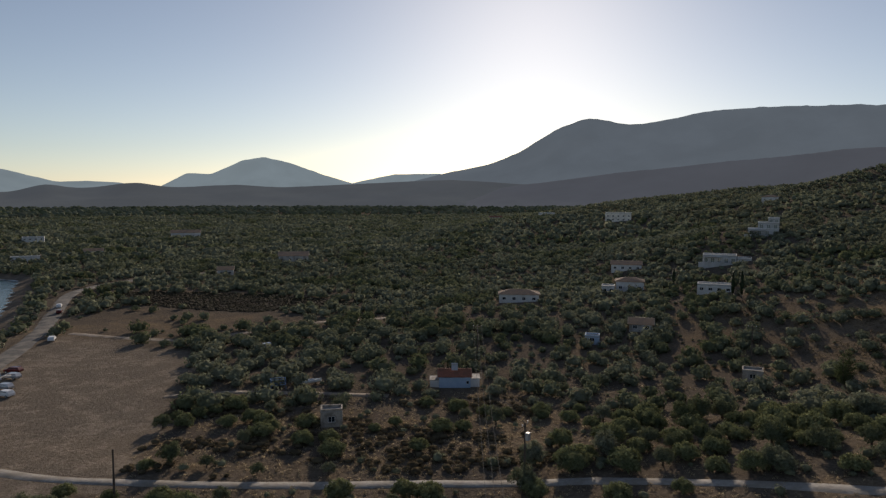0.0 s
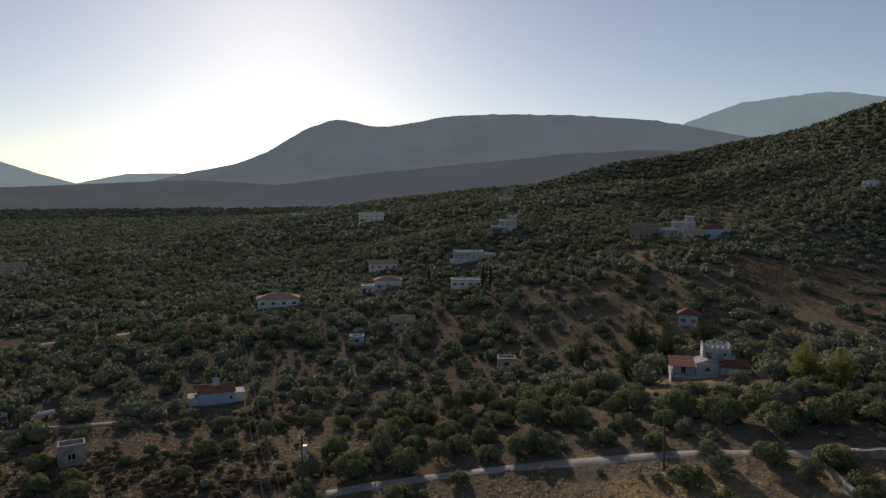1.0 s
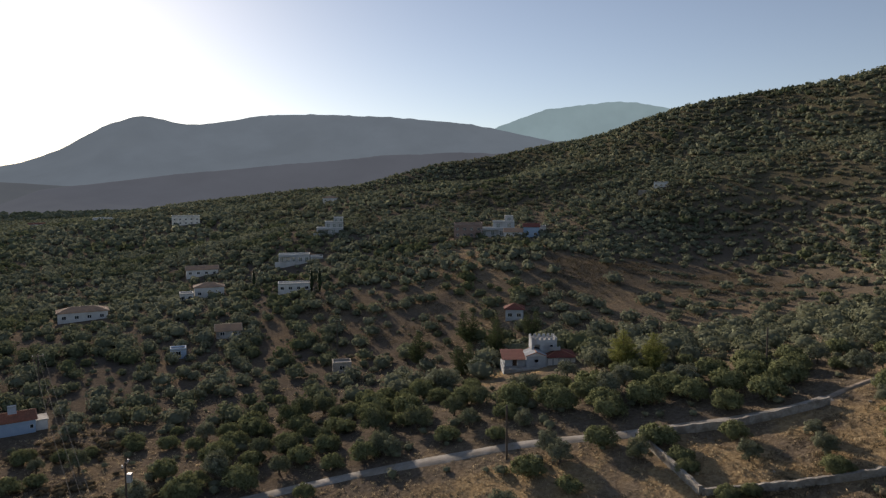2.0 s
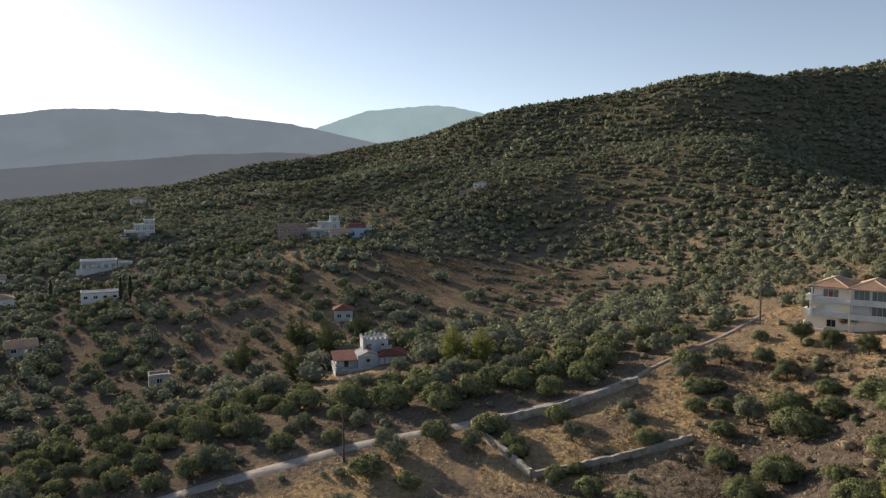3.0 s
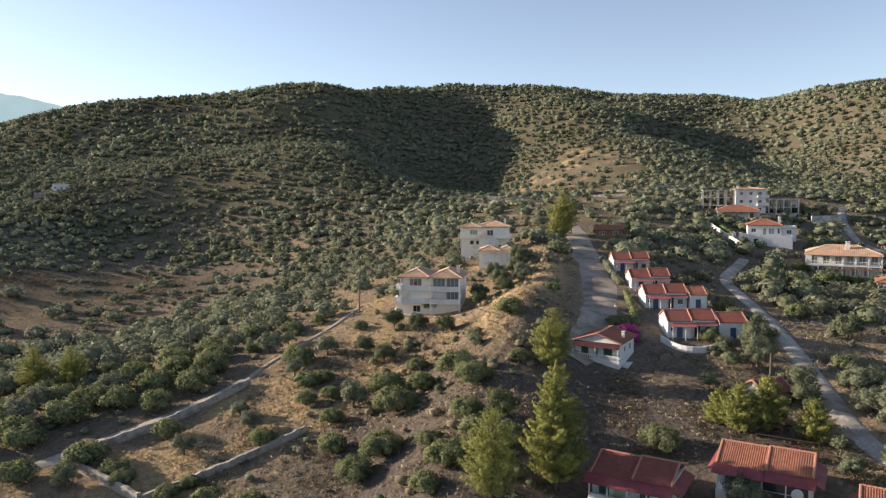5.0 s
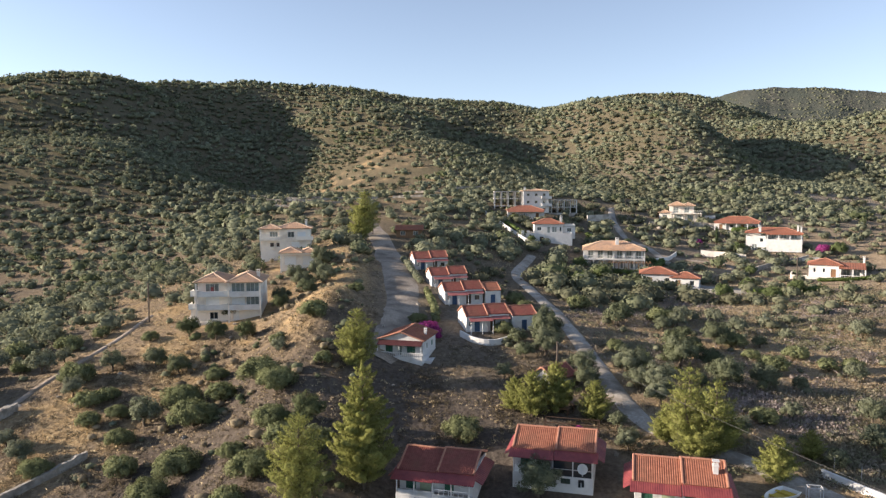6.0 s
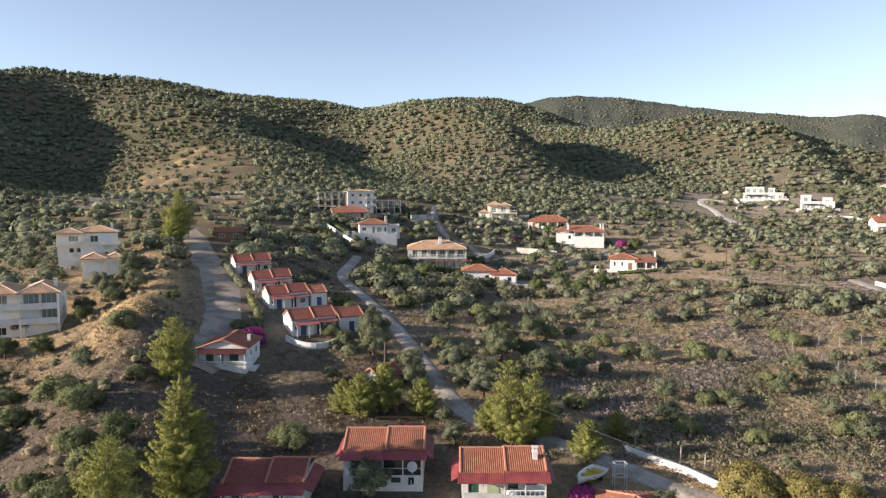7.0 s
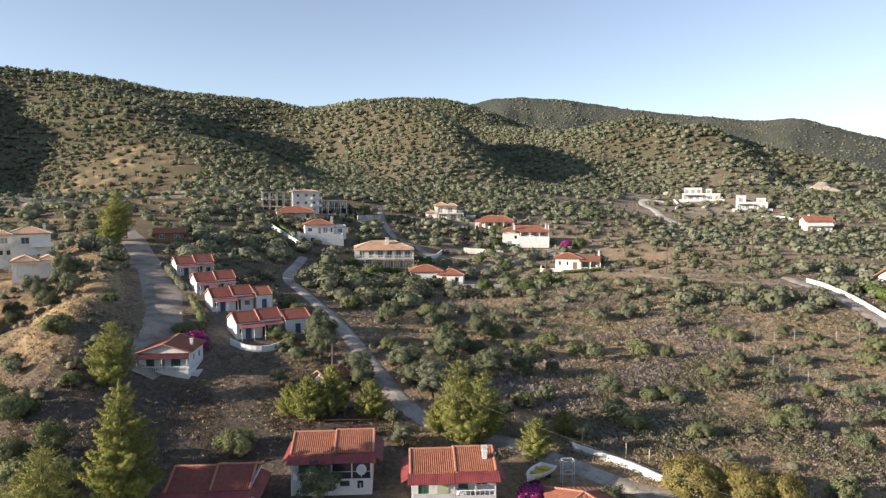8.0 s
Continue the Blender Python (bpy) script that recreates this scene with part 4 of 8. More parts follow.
def draped_table(m):
    """A small round-cornered table under a white cloth that falls in folds."""
    root = tagged(new("veranda_table"), "small veranda table draped with a white cloth", "table")
    root.matrix_basis = m
    bm = bmesh.new()
    rings = []
    for z, k in ((0.0, 1.16), (0.35, 1.08), (0.70, 1.0), (0.74, 0.97), (0.745, 0.0)):
        rings.append([bm.verts.new((0.62 * (k + (0.07 * math.sin(i * 1.9) if z < 0.5 else 0)) * math.cos(i * math.pi / 12), 0.42 * (k + (0.07 * math.sin(i * 1.9) if z < 0.5 else 0)) * math.sin(i * math.pi / 12), z)) for i in range(24)])
    for a, b in zip(rings, rings[1:]):
        for i in range(24):
            bm.faces.new((a[i], a[(i + 1) % 24], b[(i + 1) % 24], b[i]))
    bmesh.ops.remove_doubles(bm, verts=bm.verts, dist=0.001)
    part("tablecloth", bm, CLOTH_WHITE, root)
    for x in (-0.4, 0.4):
        for y in (-0.25, 0.25):
            part("leg", solid_box(x - 0.03, x + 0.03, y - 0.03, y + 0.03, 0.0, 0.69), DARK_WOOD, root)


def lane_cottage(x, y, turn, label, tiles, chimney_at=None, dish=False, wide=4.3, rail=True, hung=False):
    h = thing("cottage", label, "house", x, y, turn, group="lane cottages")
    YARDS.append((x - 3 * math.sin(radians(turn)), y + 3 * math.cos(radians(turn)), 7.5))
    w = wide
    walls(h, -w, w, -1.4, 6.6, -2.2, 1.5, [] if hung else [("f", w + 1.0, 0.75, 2.6, 0.7, "void"), ("f", 2.4, 1.0, 2.35, 1.1, "door")], shutter_material=DARK_WOOD)
    part("veranda_floor", solid_box(-w + 0.25, w - 0.25, -1.15, 6.35, 1.3, 1.5), FLOOR_SLAB, h)
    walls(h, -w, w, 0.0, 6.6, 1.5, 3.75, [("f", 1.2, 1.1, 0.05, 2.0, "shutter"), ("f", 3.0, 1.2, 0.9, 1.1, "window"), ("f", 5.3, 1.0, 0.05, 2.05, "door"), ("f", 7.2, 1.4, 0.8, 1.1, "window"),
                                          ("l", 3.0, 1.0, 0.9, 1.0, "window"), ("r", 3.0, 1.0, 0.9, 1.0, "shutter")])
    posts(h, [(-w + 0.1, -1.3), (-w / 2, -1.3), (0, -1.3), (w / 2, -1.3), (w - 0.1, -1.3)], 1.5, 3.2, 0.12, name="veranda_post")
    if rail:
        part("veranda_wall", solid_box(-w + 0.2, -0.1, -1.36, -1.24, 1.5, 2.05), WEATHERED_WHITE, h)
        part("veranda_wall", solid_box(0.1, w - 0.2, -1.36, -1.24, 1.5, 1.85), WEATHERED_WHITE, h)
        part("cream_door", solid_box(-1.7, -0.5, -0.05, -0.01, 1.55, 3.2), GREEN_CREAM, h, "pale green boarded door")
        balustrade(h, (0.15, -1.3), (w - 0.2, -1.3), 1.85, 0.5, gap=0.45)
    else:
        part("veranda_panel", solid_box(-w + 0.2, -0.1, -1.33, -1.28, 1.5, 2.25), WHITE_PAINT, h, "pale boarded veranda panel")
        part("veranda_glazing", solid_box(0.1, w - 0.2, -1.33, -1.28, 1.5, 3.2), GLASS, h, "dark glazed veranda front")
        part("veranda_sill", solid_box(0.1, w - 0.2, -1.36, -1.26, 2.2, 2.28), GALVANISED, h)
    gable_roof(h, -w + 0.1, 0.1, 0.0, 6.5, 3.72, 1.25, tiles, over=0.25)
    gable_roof(h, 0.45, w - 0.1, 0.0, 6.5, 3.86, 1.25, tiles, over=0.22, gables=False)
    awning(h, -w - 0.45, 0.1, -1.75, 0.0, 3.18, 3.74)
    awning(h, 0.14, w + 0.45, -1.75, 0.0, 3.26, 3.84)
    for a, b, up in (((w + 1.1, -0.5, 2.95), (w + 1.1, 6.0, 2.95), (-1.1, 0, 0.6)), ((-w - 1.1, 6.0, 2.95), (-w - 1.1, -0.5, 2.95), (1.1, 0, 0.6))):
        bm = bmesh.new()
        tile_face(bm, a, b, up, period=0.4, rows=2, amp=0.035, thick=0.03)
        part("side_awning", bm, MAROON_SHEET, h)
    if chimney_at:
        chimney(h, *chimney_at, 3.8, 5.5, 0.5)
    if dish:
        bm = bmesh.new()
        n = 14
        rim = [bm.verts.new((0.55 * math.cos(2 * math.pi * k / n), 0.0, 0.55 * math.sin(2 * math.pi * k / n))) for k in range(n)]
        mid_v = bm.verts.new((0, 0.14, 0))
        for k in range(n):
            bm.faces.new((rim[k], rim[(k + 1) % n], mid_v))
        bmesh.ops.solidify(bm, geom=bm.faces[:], thickness=0.03)
        rod(bm, (0, 0.12, 0), (0, 0.25, -0.7), 0.03)
        rod(bm, (0, 0.05, -0.5), (0, -0.5, 0.0), 0.02)
        bmesh.ops.transform(bm, matrix=Matrix.Translation((w - 1.1, -1.8, 2.6)) @ Euler((radians(-25), 0, 0)).to_matrix().to_4x4(), verts=bm.verts)
        part("satellite_dish", bm, WHITE_PAINT, h, "round white satellite dish")
    return h


def place_on(h, x, y, z):
    """A place in a house's own measure, as a pose in the world."""
    return h.matrix_basis @ Matrix.Translation((x, y, z))


cottage_a = lane_cottage(64.8, -19.0, -112, "white cottage with orange tile roof and maroon awning", TERRACOTTA, dish=True, rail=False, hung=True)
cottage_a.scale = (0.9, 0.9, 0.92)
hung_cloth(place_on(cottage_a, 0, -1.46, 0), [(0.9, 1.9, 0.75, 1.3)], CLOTH_GREEN, "towel", "dark green towel hung over a white wall")
hung_cloth(place_on(cottage_a, 0, -1.46, 0), [(2.75, 3.35, 1.05, 1.3), (2.75, 2.98, 0.5, 1.05), (3.12, 3.35, 0.55, 1.05)], CLOTH_DARK, "trousers", "black trousers hung to dry on a wall")
cottage_b = lane_cottage(56.8, -28.2, -112, "white cottage with tile roof, awning and white chimney", TERRACOTTA, chimney_at=(3.4, 1.6))
cottage_b.scale = (0.9, 0.9, 0.92)
draped_table(place_on(cottage_b, 0.9, -0.75, 1.5))
lane_cottage(63.6, -7.2, -112, "white cottage with weathered tile roof and maroon awning", OLD_TILES, wide=3.9).scale = (0.92, 0.92, 0.88)


# ---- gabled cottage on a white base
def gable_cottage(x, y, turn):
    h = thing("cottage", "white gabled cottage with maroon awning and green shutters", "house", x, y, turn, -0.9)
    YARDS.append((x + 4, y, 7.5))
    w = 3.9
    plinth(h, -w - 0.15, w + 0.15, -0.9, 8.2, 1.5, 3.4)
    walls(h, -w, w, 0, 8, 1.5, 4.3, [("f", 1.7, 1.3, 0.5, 1.5, "shutter"), ("f", 3.6, 0.9, 0.05, 2.05, "glazed"), ("f", 5.7, 1.5, 0.5, 1.5, "shutter"), ("r", 2.5, 0.9, 0.9, 1.0, "window"), ("r", 5.5, 0.9, 0.9, 1.0, "shutter")])
    gable_roof(h, -w, w, 0, 8, 4.3, 1.25, TERRACOTTA, along="y", over=0.4)
    awning(h, -w - 0.1, w + 0.1, -1.35, 0.0, 3.5, 4.15, DEEP_MAROON)
    posts(h, [(-w, -1.2), (0, -1.2), (w, -1.2)], 1.5, 3.6, 0.1, WHITE_PAINT, "awning_post")
    balustrade(h, (-w, -0.85), (w, -0.85), 1.5, 0.7, gap=0.35)
    chimney(h, w - 0.7, 4.0, 4.4, 5.4, 0.42)
    part("side_step", solid_box(w + 0.15, w + 1.2, 0.5, 5.5, -1.5, 0.7), WHITE_PLASTER, h)
    return h


gable_cottage(97.4, -6.0, -112).scale = (0.82, 0.82, 0.82)


# ---- the row of white houses along the gravel road
def row_house(x, y, turn, annex=0.0, label="white row house with red tile roofs and awning", mirror=False):
    h = thing("row_house", label, "house", x, y, turn, group="row of white houses")
    YARDS.append((x + 3, y, 6.5 + annex * 0.4))
    plinth(h, -4.1, 4.1, -0.15, 6.2, 0.0, 2.4)
    walls(h, -4.0, 0.0, 0.0, 6.0, 0.0, 2.9, [("f", 2.0, 1.0, 0.05, 2.1, "door"), ("l", 3.0, 0.6, 1.3, 0.7, "window"), ("f", 0.8, 0.7, 1.0, 0.9, "window")], shutter_material=BLUE_DOOR)
    walls(h, 0.0, 4.0, 0.35, 6.0, 0.0, 3.0, [("f", 1.0, 1.0, 0.05, 2.1, "door"), ("f", 2.8, 1.1, 0.8, 1.1, "window"), ("r", 2.8, 0.8, 1.0, 1.0, "window")], shutter_material=DARK_WOOD)
    gable_roof(h, -3.95, -0.15, 0.05, 5.95, 2.9, 1.35, OLD_TILES, over=0.14)
    gable_roof(h, 0.15, 3.95, 0.4, 5.95, 3.1, 1.35, OLD_TILES, over=0.14)
    awning(h, -3.6, 0.6, -1.5, 0.0, 2.15, 2.62, PINK_SHEET)
    awning(h, 0.7, 4.0, -0.9, 0.35, 2.3, 2.7, PINK_SHEET)
    posts(h, [(-3.5, -1.4), (-1.4, -1.4), (0.5, -1.4)], -0.2, 2.2, 0.09, WHITE_PAINT, "awning_post")
    if annex:
        walls(h, 4.35, 4.35 + annex, -0.4, 5.4, -0.2, 2.8, [("f", annex * 0.5, 1.0, 0.05, 2.1, "door"), ("r", 2.5, 0.8, 1.0, 0.9, "window")], shutter_material=BLUE_DOOR)
        plinth(h, 4.3, 4.4 + annex, -0.5, 5.5, -0.2, 2.2)
        gable_roof(h, 4.45, 4.25 + annex, -0.4, 5.4, 2.8, 1.25, TERRACOTTA if annex < 4 else OLD_TILES, over=0.14)
    return h


row_house(108.6, -20.6, -84, annex=4.6, label="white row house with maroon awning and a wide annex").scale = (0.9, 0.9, 0.88)
row_house(124.8, -19.2, -84, annex=3.2, label="white row house with pink awning and orange-roofed annex").scale = (0.9, 0.9, 0.88)
row_house(138.0, -18.2, -84).scale = (0.92, 0.92, 0.9)
row_house(154.0, -16.2, -84).scale = (0.95, 0.95, 0.92)


# ---- three-storey cream villa on the spur
def cream_villa(x, y, turn):
    h = thing("villa", "three-storey cream villa with hipped roofs and balconies", "house", x, y, turn)
    YARDS.append((x + 4, y, 9.5))
    plinth(h, -6.2, 6.2, 0.0, 9.0, 0.0, 2.5, CREAM_PLASTER)
    holes_right = [("f", 3.2, 3.4, 0.1, 2.1, "glazed"), ("r", 3.0, 0.9, 0.9, 1.1, "window"), ("r", 6.0, 0.9, 0.9, 1.1, "window")]
    for z, low in ((0.0, True), (2.6, False), (5.2, False)):
        walls(h, 0.02, 6.2, 0.0, 9.0, z, z + 2.6, [("f", 1.2, 1.2, 0.1, 2.1, "roller")] if low else [("f", 1.7, 2.5, 0.1, 2.3, "roller" if z < 3 else "glazed"), ("f", 4.5, 2.5, 0.1, 2.3, "glazed"), ("r", 3.0, 0.9, 0.9, 1.1, "window")], CREAM_PLASTER)
        walls(h, -6.2, -0.02, 0.8, 9.0, z, z + 2.6, [("f", 3.0, 1.6, 0.4, 1.4, "window")] if low else [("f", 2.8, 2.6, 0.1, 2.1, "roller" if z < 3 else "glazed"), ("l", 3.0, 0.9, 0.9, 1.1, "window")], CREAM_PLASTER)
        part("floor_slab", solid_box(-6.0, 6.0, 1.0, 8.8, z + 2.45, z + 2.58), FLOOR_SLAB, h)
        if not low:
            balcony(h, 0.0, 6.35, -1.6, -0.01, z + 0.05, material=WHITE_PLASTER)
            balcony(h, -6.3, -0.1, -1.0, 0.79, z + 0.05, material=WHITE_PLASTER)
    posts(h, [(0.15, -1.5), (6.2, -1.5)], 0.0, 7.6, 0.28, CREAM_PLASTER)
    posts(h, [(-6.15, -0.9)], 0.0, 7.6, 0.28, CREAM_PLASTER)
    hip_roof(h, 0.0, 6.3, -1.2, 9.0, 7.8, 1.5, PALE_TILES, fine=True)
    hip_roof(h, -6.3, -0.55, -0.3, 9.0, 7.8, 1.4, PALE_TILES, fine=True)
    chimney(h, 5.3, 3.0, 7.9, 9.6, 0.6, CREAM_PLASTER)
    # outside stair with stepped parapet
    bm = bmesh.new()
    for k in range(9):
        box(bm, -9.8 + k * 0.4, -9.4 + k * 0.4, 1.0, 2.6, -2.2, -0.6 + k * 0.36)
    part("outside_stair", bm, CREAM_PLASTER, h)
    bm = bmesh.new()
    box(bm, -7.6, -6.2, 0.8, 3.2, -2.0, 2.4), box(bm, -8.0, -6.2, 0.6, 0.8, 2.4, 3.5), box(bm, -6.9, -6.2, 0.8, 3.2, 2.4, 5.3)
    part("stair_landing", bm, CREAM_PLASTER, h)
    balcony(h, -7.9, -6.25, 0.2, 3.0, 2.65, material=WHITE_PLASTER)
    balcony(h, -7.5, -6.25, 0.2, 3.0, 5.25, material=WHITE_PLASTER)
    part("folded_parasol", solid_box(-3.4, -2.9, -0.62, -0.1, 5.3, 6.9), MAROON_SHEET, h, "folded red parasol on the balcony")
    return h


cream_villa(121.4, 21.8, -90).scale = (0.86, 0.88, 0.87)


def upper_villa(x, y, turn, lift):
    h = thing("villa", "two-storey cream villa with hipped roof and long balcony", "house", x, y, turn, lift)
    YARDS.append((x + 4, y, 9.5))
    plinth(h, -6.8, 6.8, 0.6, 9.0, 0.0, 4.5, CREAM_PLASTER)
    walls(h, -6.8, 6.8, 0.6, 9.0, 0.0, 2.9, [("f", 3.1, 1.1, 0.9, 1.2, "window"), ("f", 4.8, 1.1, 0.9, 1.2, "window"), ("f", 9.5, 2.2, 0.1, 2.2, "roller"), ("l", 4, 1.0, 0.9, 1.1, "window")], CREAM_PLASTER)
    walls(h, -6.8, 6.8, 0.6, 9.0, 2.9, 5.8, [("f", 3.6, 2.2, 0.1, 2.1, "glazed"), ("f", 8.3, 1.8, 0.6, 1.6, "window"), ("f", 11.2, 2.2, 0.1, 2.1, "roller"), ("l", 4, 1.0, 0.9, 1.1, "window")], CREAM_PLASTER)
    balcony(h, -6.9, -1.2, -0.9, 0.59, 2.95, material=CREAM_PLASTER)
    balcony(h, 3.0, 7.6, -0.9, 0.59, 2.95, material=CREAM_PLASTER)
    posts(h, [(-6.7, -0.8), (-1.4, -0.8)], 0.0, 5.8, 0.3, CREAM_PLASTER)
    hip_roof(h, -7.0, -1.2, -0.8, 7.0, 5.85, 1.2, PALE_TILES)
    hip_roof(h, -2.6, 7.0, 0.6, 9.2, 5.95, 1.5, PALE_TILES)
    chimney(h, 5.6, 3.2, 6.0, 8.1, 0.6, CREAM_PLASTER)
    return h


upper_villa(170.0, 17.2, -88, 2.2).scale = (0.86, 0.86, 0.86)


def small_villa(x, y, turn):
    h = thing("villa", "small cream villa with two low hips and shutters down", "house", x, y, turn)
    YARDS.append((x + 3, y, 7))
    plinth(h, -4.3, 4.3, 0.0, 7.0, 0.8, 4.0, CREAM_PLASTER)
    walls(h, -4.3, 4.3, 0.0, 7.0, 0.8, 3.9, [("f", 2.2, 2.8, 0.2, 2.1, "roller"), ("f", 6.4, 2.6, 0.2, 2.1, "roller"), ("r", 3, 0.9, 1.0, 1.1, "window"), ("l", 3, 0.9, 1.0, 1.1, "window")], CREAM_PLASTER)
    posts(h, [(-4.3, -1.0), (4.4, -1.0)], -2.0, 3.9, 0.28, CREAM_PLASTER)
    part("porch_beam", solid_box(-4.45, 4.55, -1.15, -0.85, 3.6, 3.9), CREAM_PLASTER, h)
    hip_roof(h, -4.4, 0.4, -1.0, 6.0, 3.95, 1.15, PALE_TILES, fine=True)
    hip_roof(h, 0.2, 4.5, -0.4, 6.6, 3.95, 0.95, PALE_TILES, fine=True)
    return h


small_villa(152.5, 12.6, -88).scale = (0.88, 0.88, 0.88)


# ---- hillside villas
def concrete_frame(h, x0, x1, y0, y1, z0, levels, bays):
    """Bare columns and slabs of an unfinished storey."""
    step = 3.0
    for k in range(levels + 1):
        part("floor_slab", solid_box(x0, x1, y0, y1, z0 + k * step - 0.22, z0 + k * step), PALE_CONCRETE, h)
    for k in range(levels):
        spots = [(x0 + 0.3 + (x1 - x0 - 0.6) * i / bays, y) for i in range(bays + 1) for y in (y0 + 0.3, (y0 + y1) / 2, y1 - 0.3)]
        posts(h, spots, z0 + k * step, z0 + (k + 1) * step - 0.22, 0.35, PALE_CONCRETE)


def unfinished_villa(x, y, turn):
    h = thing("villa", "unfinished villa, white core between bare concrete frames", "house", x, y, turn)
    YARDS.append((x + 4, y, 15))
    YARDS.append((x - 8, y, 9))
    plinth(h, -15.5, 15.5, 0, 10, 0.0, 3.5, RAW_CONCRETE)
    for z in (0.0, 3.0, 6.0):
        holes = [("f", 1.8, 1.1, 0.9, 1.2, "window"), ("f", 4.7, 1.1, 0.9, 1.2, "window"), ("f", 7.6, 1.1, 0.9, 1.2, "window"), ("l", 4, 1.1, 0.9, 1.2, "window")]
        walls(h, -4.7, 4.7, -0.8, 9.0, z, z + 3.0, holes)
    balcony(h, 2.0, 5.6, -1.9, -0.81, 3.05), balcony(h, 2.0, 5.6, -1.9, -0.81, 6.05)
    hip_roof(h, -4.6, 4.6, -0.8, 8.8, 9.0, 0.9, PALE_TILES)
    chimney(h, -4.0, 1.0, 9.0, 10.6, 0.6)
    concrete_frame(h, -15.3, -4.75, 0.5, 9.5, 0.0, 3, 4)
    concrete_frame(h, 5.6, 15.3, 0.5, 9.5, -0.6, 2, 4)
    part("dark_store", solid_box(-14.0, -5.5, 4.0, 9.0, 0.0, 2.5), DARK_WOOD, h, "dark boarded store under the frame")
    return h


unfinished_villa(243.8, -63.0, -98).scale = (0.97, 0.97, 0.86)


def low_villa(x, y, turn, w, d, label, tiles, rise=1.5, tall=3.0, front_porch=True, lift=0.3, name="villa"):
    """One-storey villa: hipped roof, porch on posts, windows."""
    h = thing(name, label, "house", x, y, turn, lift)
    YARDS.append((x + 3, y, max(w, d) * 0.52))
    plinth(h, -w / 2, w / 2, 0, d, 0, 3.0)
    n = max(2, int(w / 3.2))
    holes = [("f", w * (k + 0.5) / n, 1.1, 0.9 if k % 2 else 0.05, 1.15 if k % 2 else 2.05, "window" if k % 2 else "door") for k in range(n)] + [("l", d / 2, 1.1, 0.9, 1.1, "window"), ("r", d / 2, 1.1, 0.9, 1.1, "window")]
    walls(h, -w / 2, w / 2, 0, d, 0, tall, holes, shutter_material=BROWN_WOOD)
    hip_roof(h, -w / 2, w / 2, 0, d, tall, rise, tiles)
    if front_porch:
        posts(h, [(-w / 2 + w * k / 4, -2.0) for k in range(5)], -0.8, tall - 0.5, 0.3)
        shed_roof(h, -w / 2 - 0.2, w / 2 + 0.2, -2.3, -0.3, tall - 0.55, tall + 0.05, tiles, fine=False, name="porch_roof")
        part("porch_floor", solid_box(-w / 2, w / 2, -2.2, -0.01, -2.0, -0.05), FLOOR_SLAB, h)
    return h


low_villa(232.5, -56.5, -100, 12, 8, "low villa with terracotta hipped roof and shaded porch", TERRACOTTA)
low_villa(167.8, -75.4, -112, 8.5, 7.5, "low villa with bright terracotta roof among olives", TERRACOTTA, front_porch=False, tall=2.9)
low_villa(164.0, -80.6, -120, 6.5, 6.5, "low wing with terracotta hips and white walls", TERRACOTTA, front_porch=False, tall=2.6, rise=1.3)
low_villa(227.5, -130.0, -124, 14, 8, "long low villa with red tile roof behind greenery", TERRACOTTA, rise=1.7)


def terrace_villa(x, y, turn):
    """White villa with a hipped roof above a tall terrace wall."""
    h = thing("villa", "white villa with terracotta hip over a tall terrace wall", "house", x, y, turn)
    YARDS.append((x + 3, y, 10))
    walls(h, -8.0, 8.0, -2.5, 7.0, -1.5, 2.6, [("f", 6.0, 1.2, 1.5, 1.4, "void")])
    part("terrace_floor", solid_box(-7.75, 7.75, -2.25, 6.75, 2.2, 2.4), FLOOR_SLAB, h)
    walls(h, -4.2, 5.2, 0.6, 8.6, 2.4, 5.4, [("f", 1.6, 1.4, 0.9, 1.2, "window"), ("f", 4.7, 1.0, 0.1, 2.1, "glazed"), ("f", 6.6, 1.6, 0.3, 1.9, "glazed"), ("f", 8.6, 0.7, 0.5, 1.7, "window"), ("l", 4, 1.2, 0.9, 1.2, "window")])
    hip_roof(h, -4.2, 5.2, 0.6, 8.6, 5.4, 1.8, TERRACOTTA)
    chimney(h, 4.7, 2.2, 5.4, 7.9, 0.7)
    posts(h, [(-8.2, -2.6), (-6.4, -2.6)], -1.6, 3.4, 0.9)
    walls(h, 5.4, 9.4, 2.0, 7.5, 0.5, 4.4, [("f", 2.0, 1.4, 2.3, 1.3, "window")])
    flat_roof(h, 5.4, 9.4, 2.0, 7.5, 4.4, 0.7)
    return h


terrace_villa(210.1, -58.0, -101).scale = (0.93, 0.93, 0.93)


